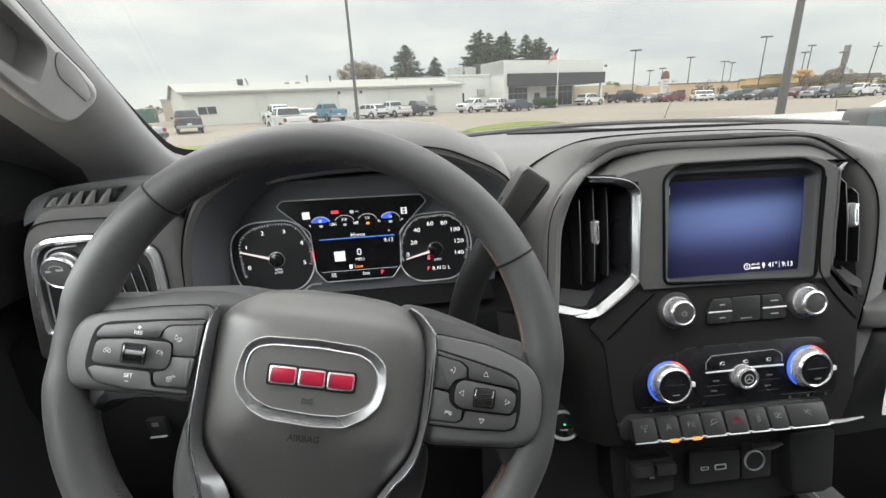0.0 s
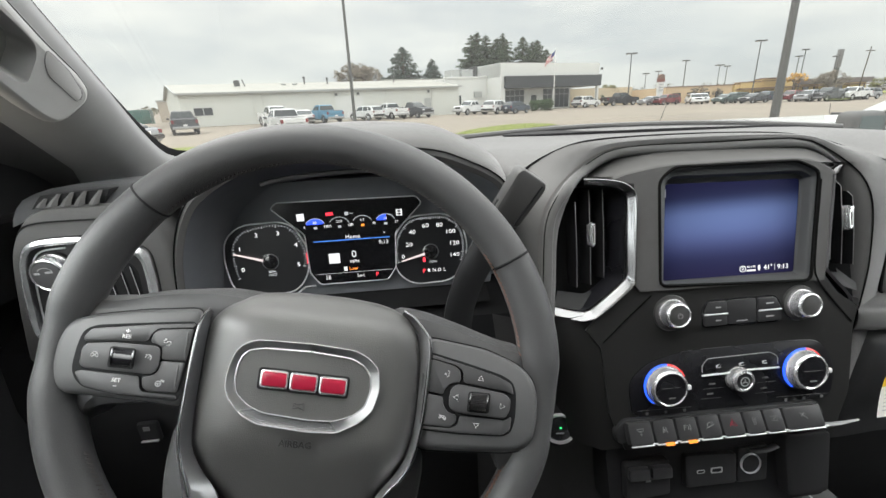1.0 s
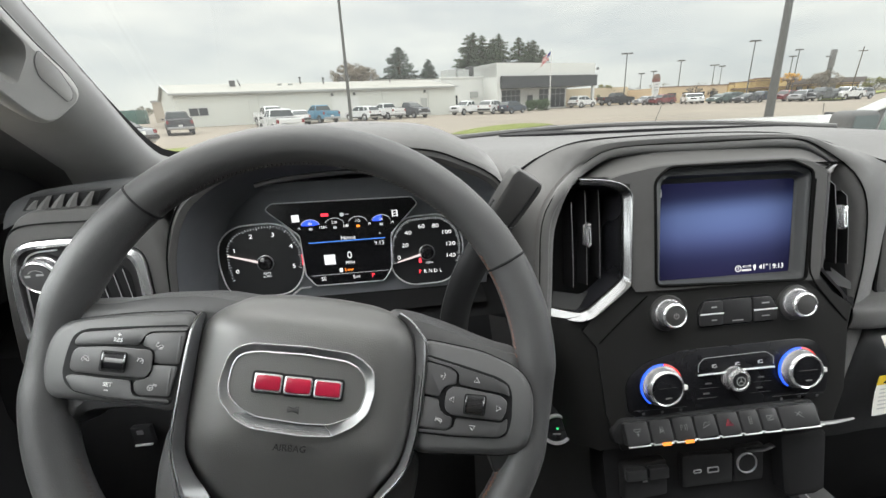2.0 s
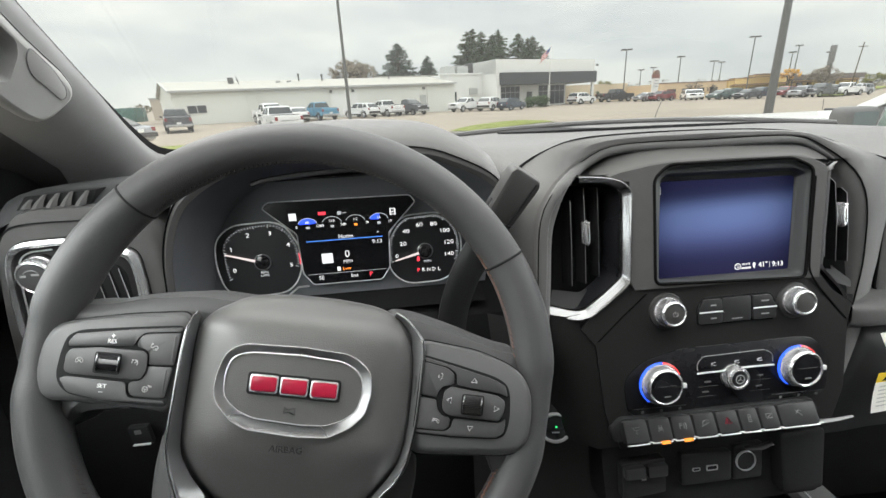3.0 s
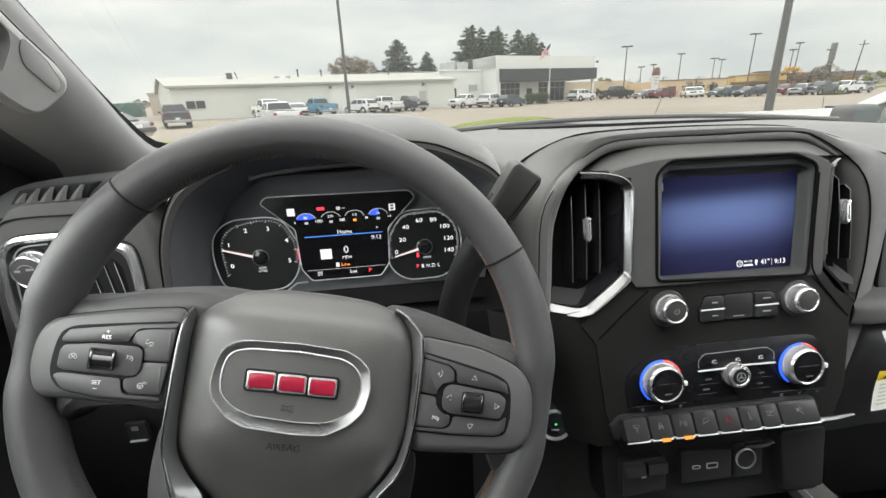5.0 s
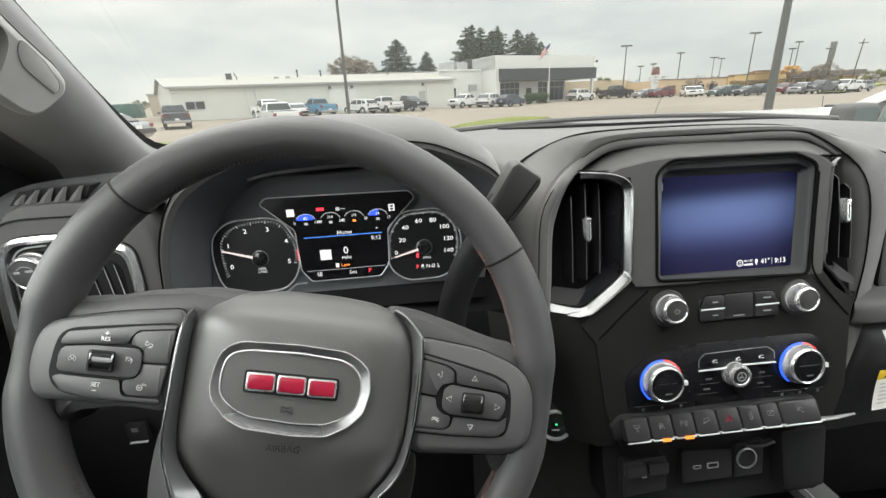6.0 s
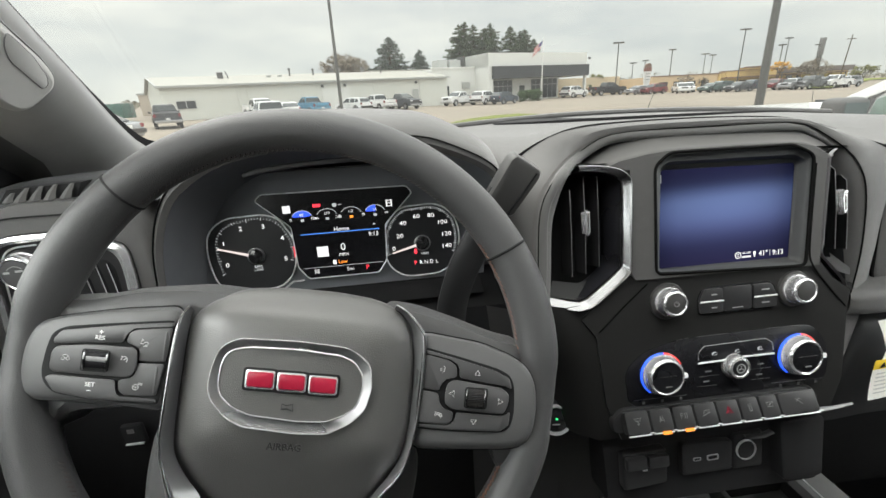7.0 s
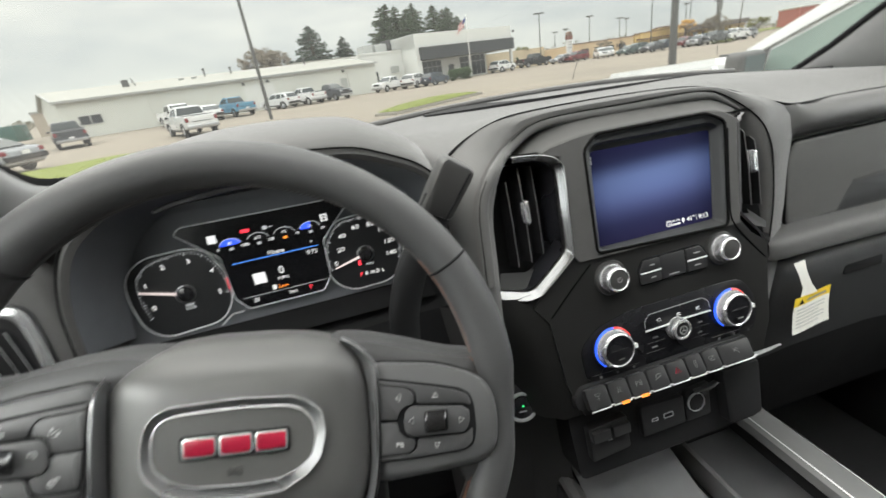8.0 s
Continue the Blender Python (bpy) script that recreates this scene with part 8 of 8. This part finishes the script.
def broadleaf(x, y, z0, top, width, seed, material, label, density=1.0, name="tree", fine=False):
    rnd = random.Random(seed)
    t = thing(name, (x, y, z0), label, "tree")
    H = top - z0
    bm, lf_bm = bmesh.new(), bmesh.new()
    tube([(x, y, z0), (x + 0.1, y, z0 + H * 0.3)], [width * 0.045, width * 0.03], 8, bm=bm)
    part("trunk", bm, M_BARK, t)
    bm = bmesh.new()

    def grow(p, d, L, r, depth):
        q = p + d * L
        tube([p, p.lerp(q, 0.5) + Vector((rnd.uniform(-1, 1), rnd.uniform(-1, 1), 0)) * L * 0.06, q], [r, r * 0.8, r * 0.6], 5, bm=bm)
        if depth == 1 and rnd.random() < density * 0.8:
            clump(lf_bm, q, width * (0.030 if fine else 0.05), rnd, (3 if fine else int(8 * density) + 3), 0.8)
        if depth == 0:
            if rnd.random() < density:
                clump(lf_bm, q, width * (0.030 if fine else 0.055), rnd, (4 if fine else int(10 * density) + 4), 0.8)
            return
        for _ in range(3):
            e2 = (d + Vector((rnd.uniform(-1, 1), rnd.uniform(-1, 1), rnd.uniform(-0.75, 0.45))) * 0.80).normalized()
            grow(q, e2, L * rnd.uniform(0.62, 0.82), r * 0.6, depth - 1)

    for k in range(7 if fine else 5):
        a = k * (0.898 if fine else 1.257) + rnd.uniform(-0.3, 0.3)
        grow(Vector((x + 0.1, y, z0 + H * 0.27)), Vector((math.cos(a) * 0.75, math.sin(a) * 0.75, 0.8 if k % 2 else 1.35)).normalized(), width * (0.140 if fine else 0.20), width * (0.011 if fine else 0.018), 5 if fine else 3)
    part("limbs", bm, M_BARK, t)
    tagged(part("leaves", lf_bm, material, t, smooth=0), kind="stuff")
    return t


for px, top, w, sd, mt in ((-0.9, 12.5, 9.6, 1, M_SPRUCE), (4.3, 10.3, 6.0, 2, M_SPRUCE)):
    conifer(px, 80, 2.5, top, w, sd, mt, "dark full-skirted conifer behind the steel building", 0.05)
for px, top, w, sd in ((11.6, 13.5, 4.6, 3), (12.6, 13.9, 4.0, 4), (14.2, 13.4, 4.2, 5), (16.2, 12.8, 4.4, 10), (17.2, 13.5, 5.2, 6), (20.9, 12.8, 4.4, 7), (22.6, 12.0, 3.6, 11), (23.5, 12.2, 4.0, 8), (25.2, 10.6, 3.2, 9)):
    conifer(px, 80, 2.0, top + 0.4, w * 1.85, sd, M_PINE, "tall ragged dark conifer behind the showroom", 0.15)
broadleaf(-8.9, 80, 1.5, 12.6, 13.5, 12, M_DRY, "half-bare brown tree behind the steel building", 0.75, fine=True)
broadleaf(75.8, 81, -0.3, 9.6, 4.6, 13, M_YLEAF, "bright yellow autumn tree by the shopping strip", 1.0)
broadleaf(88.5, 86, -0.5, 6.3, 9.0, 14, M_DRY, "bare brown tree beyond the shopping strip", 0.5, fine=True)
broadleaf(93.5, 80, -0.6, 3.0, 5.5, 15, M_GLEAF, "low olive tree at the edge of the lot", 1.0)
broadleaf(39.0, 84, 0.6, 5.4, 5.0, 16, M_GLEAF, "olive tree beside the showroom", 0.9)
broadleaf(36.6, 82, 0.6, 3.9, 2.6, 17, M_HEDGE, "dark shrub beside the showroom", 1.0)
broadleaf(52.5, 76, 0.2, 4.2, 3.6, 18, M_DRY, "small brown tree on the lot", 0.7)
broadleaf(60.5, 82, 0.0, 3.8, 3.0, 19, M_DRY, "small brown tree by the strip", 0.7)
hd = thing("hedge", (18.6, 60.5, gz(18.6, 60.5)), "rounded green hedge in front of the showroom", "hedge")
rnd = random.Random(21)
bm = bmesh.new()
for k in range(240):
    f = rnd.random()
    p = Vector((16.9 + 3.4 * f + rnd.uniform(-0.2, 0.2), 60.0 + 1.6 * f + rnd.uniform(-0.6, 0.6), gz(18, 60) + 0.1 + 1.25 * rnd.random() ** 0.7))
    clump(bm, p, 0.32, rnd, 12)
tagged(part("leaves", bm, M_HEDGE, hd, smooth=0), kind="stuff")
part("stems", tube([(16.9, 60, gz(17, 60)), (18.6, 60.8, gz(18.6, 60.8) + 0.6), (20.3, 61.6, gz(20.3, 61.6))], 0.12, 6), M_BARK, hd)
# far wood along the horizon
rnd = random.Random(31)
bm = bmesh.new()
for k in range(900):
    x = -260 + 620 * rnd.random()
    y = 170 + rnd.uniform(-15, 40)
    z = gz(x, y) + rnd.uniform(0.2, 3.4 + 1.6 * math.sin(x * 0.07)) * 1.0
    clump(bm, Vector((x, y, z)), 1.6, rnd, 10, 0.8)
tagged(solo("far_wood", bm, mat("far_wood_leaves", (0.16, 0.15, 0.11), 0.95, var=0.3, scale=0.2), "hazy brown-green wood along the horizon", "wood", smooth=0), kind="stuff")

# ---------------------------------------------------------------- vehicles


def side_solid(pts, wb_, wt, zb, zt, bevel=0.03):
    """A body from its side outline (x, z); narrower towards the top."""
    bm = bmesh.new()
    rows = []
    for s in (-1, 1):
        row = []
        for x, z in pts:
            f = min(1, max(0, (z - zb) / max(1e-3, zt - zb)))
            row.append(bm.verts.new((x, s * 0.5 * (wb_ + (wt - wb_) * f), z)))
        rows.append(row)
    k = len(pts)
    for i in range(k):
        j = (i + 1) % k
        bm.faces.new((rows[0][i], rows[0][j], rows[1][j], rows[1][i]))
    bm.faces.new(rows[0])
    bm.faces.new(rows[1])
    if bevel:
        bmesh.ops.recalc_face_normals(bm, faces=bm.faces)
        bmesh.ops.bevel(bm, geom=bm.edges[:], offset=bevel, segments=2, affect="EDGES")
    return bm


def vehicle(kind, material, x, y, heading, label, group="parked vehicles", scale=1.0, tall=1.0, close=False):
    """A parked pickup, suv or sedan: nose along its own x axis, wheels on the ground."""
    m = Matrix.Translation((x, y, gz(x, y))) @ Euler((math.atan(GY), math.atan(-GX), 0)).to_matrix().to_4x4() @ Matrix.Rotation(radians(heading), 4, "Z") @ Matrix.Diagonal((scale, scale, scale * tall, 1))
    v = thing(kind, m, label, "pickup" if "pickup" in kind else "car", group)
    P = lambda nm, bm, mt, par=v, lb="": part(nm, bm, mt, par, lb, True)
    if kind == "pickup_truck":
        W, H, r = 2.0, 1.92, 0.41
        axles = (1.85, -1.80)
        body = [(2.85, 0.55), (2.92, 0.75), (2.90, 1.08), (2.78, 1.22), (1.35, 1.30), (1.30, 1.32), (-0.75, 1.32), (-0.80, 1.30), (-2.80, 1.30), (-2.86, 1.25), (-2.88, 0.60), (-2.70, 0.50), (2.60, 0.45)]
        roof = [(1.38, 1.28), (0.62, 1.86), (0.50, H), (-0.42, H), (-0.55, 1.88), (-0.80, 1.28)]
        side_w = [[(0.98, 1.36), (0.52, 1.78), (0.12, 1.80), (0.12, 1.36)], [(0.02, 1.36), (0.02, 1.80), (-0.45, 1.80), (-0.64, 1.36)]]
        front = [(1.30, 1.36), (0.70, 1.80)]
        rear = [(-0.76, 1.38), (-0.60, 1.80)]
        lights = (2.90, 1.02, -2.88, 1.08)
        if close:
            body[4:8] = [(1.44, 1.30), (1.36, 1.20), (-0.75, 1.20), (-0.80, 1.28)]
            roof = [(1.60, 1.18), (0.20, 1.86), (0.04, H), (-0.42, H), (-0.55, 1.88), (-0.80, 1.18)]
            side_w = [[(1.06, 1.215), (1.06, 1.32), (0.02, 1.78), (-0.16, 1.80), (-0.16, 1.215)], [(-0.24, 1.215), (-0.24, 1.80), (-0.50, 1.80), (-0.66, 1.345)]]
            front = [(1.26, 1.36), (0.24, 1.80)]
    elif kind == "suv":
        W, H, r = 1.85, 1.68, 0.36
        axles = (1.40, -1.35)
        body = [(2.22, 0.42), (2.30, 0.62), (2.24, 0.92), (2.05, 1.02), (1.05, 1.08), (-2.05, 1.12), (-2.25, 1.05), (-2.32, 0.70), (-2.26, 0.42), (-2.0, 0.32), (2.0, 0.32)]
        roof = [(1.10, 1.04), (0.42, 1.58), (0.20, H - 0.02), (-0.60, H), (-1.55, H - 0.05), (-1.85, 1.56), (-2.20, 1.08)]
        side_w = [[(0.80, 1.12), (0.30, 1.54), (-0.28, 1.57), (-0.28, 1.12)], [(-0.38, 1.12), (-0.38, 1.57), (-1.10, 1.56), (-1.18, 1.12)], [(-1.28, 1.14), (-1.22, 1.54), (-1.62, 1.50), (-1.86, 1.20)]]
        front = [(1.04, 1.10), (0.46, 1.54)]
        rear = [(-2.14, 1.16), (-1.86, 1.52)]
        lights = (2.22, 0.88, -2.28, 0.98)
    else:
        W, H, r = 1.82, 1.46, 0.33
        axles = (1.42, -1.38)
        body = [(2.32, 0.40), (2.38, 0.58), (2.30, 0.78), (2.05, 0.88), (1.05, 0.98), (-1.75, 1.02), (-2.30, 0.98), (-2.38, 0.80), (-2.34, 0.42), (-2.1, 0.28), (2.1, 0.28)]
        roof = [(1.15, 0.94), (0.40, 1.36), (0.15, H), (-0.65, H), (-1.05, 1.38), (-1.80, 0.98)]
        side_w = [[(0.85, 1.02), (0.30, 1.34), (-0.22, 1.37), (-0.22, 1.02)], [(-0.30, 1.02), (-0.30, 1.37), (-0.85, 1.34), (-1.25, 1.05)]]
        front = [(1.08, 1.00), (0.44, 1.33)]
        rear = [(-1.72, 1.04), (-1.10, 1.34)]
        lights = (2.32, 0.74, -2.36, 0.84)
    zt = roof[0][1]
    body_ob = P("body", side_solid(body, W, W * 0.96, 0.6, body[4][1], 0.05), material)
    cab = P("cab", side_solid(roof, W * 0.94, W * 0.74, zt, H, 0.05), material)
    wid = lambda z: W * (0.94 - 0.20 * (z - zt) / (H - zt)) / 2
    for s in (-1, 1):
        for pts in side_w:
            bm = bmesh.new()
            a = [bm.verts.new((px, s * (wid(pz) + 0.006), pz)) for px, pz in pts]
            b = [bm.verts.new((px, s * (wid(pz) - 0.05), pz)) for px, pz in pts]
            bm.faces.new(a)
            for i in range(len(a)):
                j = (i + 1) % len(a)
                bm.faces.new((a[i], a[j], b[j], b[i]))
            P("side_window", bm, M_GREENGLASS if close else M_CARGLASS, cab)
        for ax in axles:
            wm = Matrix.Translation((ax, s * (W / 2 - 0.11), r)) @ Matrix.Rotation(radians(-90 * s), 4, "X")
            ty = P("wheel", lathe(wm, [(r * 0.6, -0.11), (r * 0.95, -0.11), (r, -0.07), (r, 0.08), (r * 0.95, 0.115), (r * 0.66, 0.12), (r * 0.6, 0.10)], 20), M_TYRE)
            P("rim", lathe(wm, [(r * 0.66, 0.09), (r * 0.62, 0.118), (r * 0.5, 0.10), (r * 0.2, 0.085), (0, 0.095)], 16), M_RIM, ty)
            arch = [(ax + (r + 0.07) * math.cos(t), s * (W / 2 + 0.004), r + (r + 0.07) * math.sin(t)) for t in (math.pi * q / 10 for q in range(11))]
            P("wheel_arch", tube(arch, 0.045, 6), M_BLACKTRIM, body_ob)
        mx, mz = (1.07, 1.262) if close else (roof[0][0] - 0.24, zt + (0.0 if kind == "pickup_truck" else 0.10))
        P("mirror", box((mx, s * (W / 2 + 0.10), mz), (0.14 if close else 0.12, 0.22, 0.15), 0.05, seg=4 if close else 2), M_LAMPHEAD if close else M_BLACKTRIM, cab)
        if close:
            P("mirror_glass", box((mx - 0.070, s * (W / 2 + 0.10), mz), (0.008, 0.15, 0.10), 0.003), M_MIRROR, cab)
            P("sail_trim", skin([[(1.33, s * (wid(1.215) + 0.008), 1.215), (1.07, s * (wid(1.215) + 0.008), 1.215)], [(1.33, s * (wid(1.24) + 0.008), 1.235), (1.07, s * (wid(1.34) + 0.008), 1.345)]]), M_LAMPHEAD, cab)
            P("pillar_trim", tube([(1.33, s * (wid(1.24) + 0.006), 1.235), (1.07, s * (wid(1.345) + 0.006), 1.345), (0.06, s * (wid(1.79) + 0.006), 1.79)], 0.014, 8, flat=0.5), M_GUTTER, cab)
            P("washer_nozzle", box((1.72, s * 0.55, 1.285), (0.10, 0.05, 0.03), 0.01), M_BLACKTRIM, body_ob)
        fx, fz, rx, rz = lights
        P("headlight", box((fx - 0.06, s * (W / 2 - 0.24), fz), (0.16, 0.36, 0.14), 0.03), M_HEADL, body_ob)
        P("tail_light", box((rx + 0.05, s * (W / 2 - 0.12), rz), (0.14, 0.20, 0.26 if kind == "pickup_truck" else 0.18), 0.03), M_TAILRED, body_ob, "red tail light")
        P("door_handle", box((0.25, s * (W / 2 + 0.01), zt - 0.14), (0.16, 0.03, 0.03), 0.01), M_BLACKTRIM, body_ob)
        P("door_line", box((-0.23, s * (W / 2 + 0.001), (zt + 0.55) / 2), (0.012, 0.012, zt - 0.62)), M_BLACKTRIM, body_ob)
        P("sill", box(((axles[0] + axles[1]) / 2, s * (W / 2 - 0.05), 0.40), (axles[0] - axles[1] - 2 * r - 0.2, 0.12, 0.12), 0.03), M_BLACKTRIM, body_ob)
    for (xa, za), (xb, zb2), nm in ((front[0], front[1], "windscreen"), (rear[0], rear[1], "rear_window")):
        sg = 1 if nm == "windscreen" else -1
        o = Vector((0.035 * sg, 0, 0.02))
        inset = 0.30 if close else 0.06
        bm = skin([[Vector((xa, f * (wid(za) - inset), za)) + o for f in (-1, 1)], [Vector((xb, f * (wid(zb2) - inset), zb2)) + o for f in (-1, 1)]])
        r3 = bmesh.ops.extrude_face_region(bm, geom=bm.faces[:])
        bmesh.ops.translate(bm, verts=[g for g in r3["geom"] if isinstance(g, bmesh.types.BMVert)], vec=(-0.05 * sg, 0, -0.03))
        P(nm, bm, M_CARGLASS, cab)
    P("front_bumper", box((lights[0] + 0.04, 0, 0.55), (0.16, W * 0.96, 0.24), 0.05), M_RIM if kind == "pickup_truck" else material, body_ob)
    P("rear_bumper", box((lights[2] - 0.04, 0, 0.60), (0.16, W * 0.96, 0.22), 0.05), M_RIM if kind == "pickup_truck" else M_BLACKTRIM, body_ob)
    P("grille", box((lights[0] + 0.01, 0, lights[1] - 0.02), (0.08, W * 0.50, 0.26), 0.03), M_BLACKTRIM, body_ob)
    P("plate", box((lights[2] - 0.10, 0, 0.80), (0.02, 0.32, 0.15)), M_WHITE_MARK, body_ob)
    if kind == "pickup_truck":
        P("bed_well", box((-1.80, 0, 1.30), (1.85, W * 0.80, 0.05)), M_BLACKTRIM, body_ob)
        P("tailgate_line", box((-2.885, 0, 0.95), (0.02, W * 0.62, 0.03)), M_BLACKTRIM, body_ob)
    return v


vehicle("pickup_truck", P_DGREY, -17.7, 34.2, 119, "dark grey pickup with a bright bumper beside the steel building", scale=0.86)
vehicle("sedan", P_SILVER, -14.9, 21.4, 163, "silver sedan with red tail lights behind the verge")
vehicle("pickup_truck", P_WHITE, -8.5, 28.4, 120, "white pickup parked nose in, seen from behind", scale=0.85)
vehicle("pickup_truck", P_WHITE, -13.4, 43.0, -55, "white pickup parked at the steel building", scale=0.95)
vehicle("sedan", P_WHITE, -11.2, 44.4, 112, "white sedan between two pickups", scale=0.95)
vehicle("pickup_truck", P_BLUE, -9.2, 45.6, 125, "light blue older pickup parked at the steel building", scale=0.92)
vehicle("suv", P_WHITE, -5.2, 48.4, 138, "white suv parked along the steel building", scale=0.92)
vehicle("pickup_truck", P_WHITE, -2.6, 50.0, 126, "white pickup parked along the steel building", scale=0.90)
vehicle("pickup_truck", P_DGREY, 0.2, 51.6, -52, "dark green-grey pickup facing the lot", scale=0.90)
vehicle("pickup_truck", P_WHITE, 7.6, 55.2, -140, "white pickup facing the lot before the link building", scale=0.88)
vehicle("suv", P_WHITE, 10.8, 54.8, 50, "white suv parked nose in before the link building")
vehicle("suv", P_NAVY, 13.2, 54.2, 40, "dark blue-grey hatchback before the showroom", scale=0.88)
vehicle("suv", P_WHITE, 29.0, 70.0, 30, "white suv with dark windows beside the showroom", scale=1.1)
vehicle("pickup_truck", P_BLACK, 38.0, 76.5, 12, "long black pickup parked beside the showroom", scale=1.15)
row_cars = [("sedan", P_SILVER, 41.0, 71.5, 200), ("suv", P_RED, 43.2, 70.5, 195), ("suv", P_WHITE, 47.0, 68.8, 250), ("suv", P_WHITE, 50.6, 72.0, 240), ("sedan", P_GREEN, 50.5, 66.2, 200), ("suv", P_GREEN, 53.0, 67.6, 190), ("sedan", P_DGREY, 52.6, 63.0, 195), ("suv", P_NAVY, 55.5, 64.0, 195), ("suv", P_RED, 60.5, 65.0, 200), ("suv", P_SILVER, 60.0, 61.4, 200), ("pickup_truck", P_DGREY, 62.5, 60.8, 195), ("suv", P_DGREY, 65.6, 62.0, 200), ("pickup_truck", P_WHITE, 67.4, 61.6, 195), ("suv", P_SILVER, 71.0, 63.0, 190), ("sedan", P_BLACK, 57.2, 68.0, 200), ("sedan", P_SILVER, 64.5, 67.0, 190)]
names = {P_SILVER: "silver", P_RED: "dark red", P_WHITE: "white", P_GREEN: "grey-green", P_DGREY: "dark grey", P_NAVY: "slate blue", P_BLACK: "black"}
for kd, mt, x, y, hg in row_cars:
    vehicle(kd, mt, x, y, hg, names[mt] + " " + kd.replace("_", " ") + " in the far row of parked cars", "far row of parked cars")
vehicle("pickup_truck", P_WHITE, 3.71, 1.42, 90, "white pickup parked close alongside with green tinted glass", scale=1.08, tall=1.13, close=True)
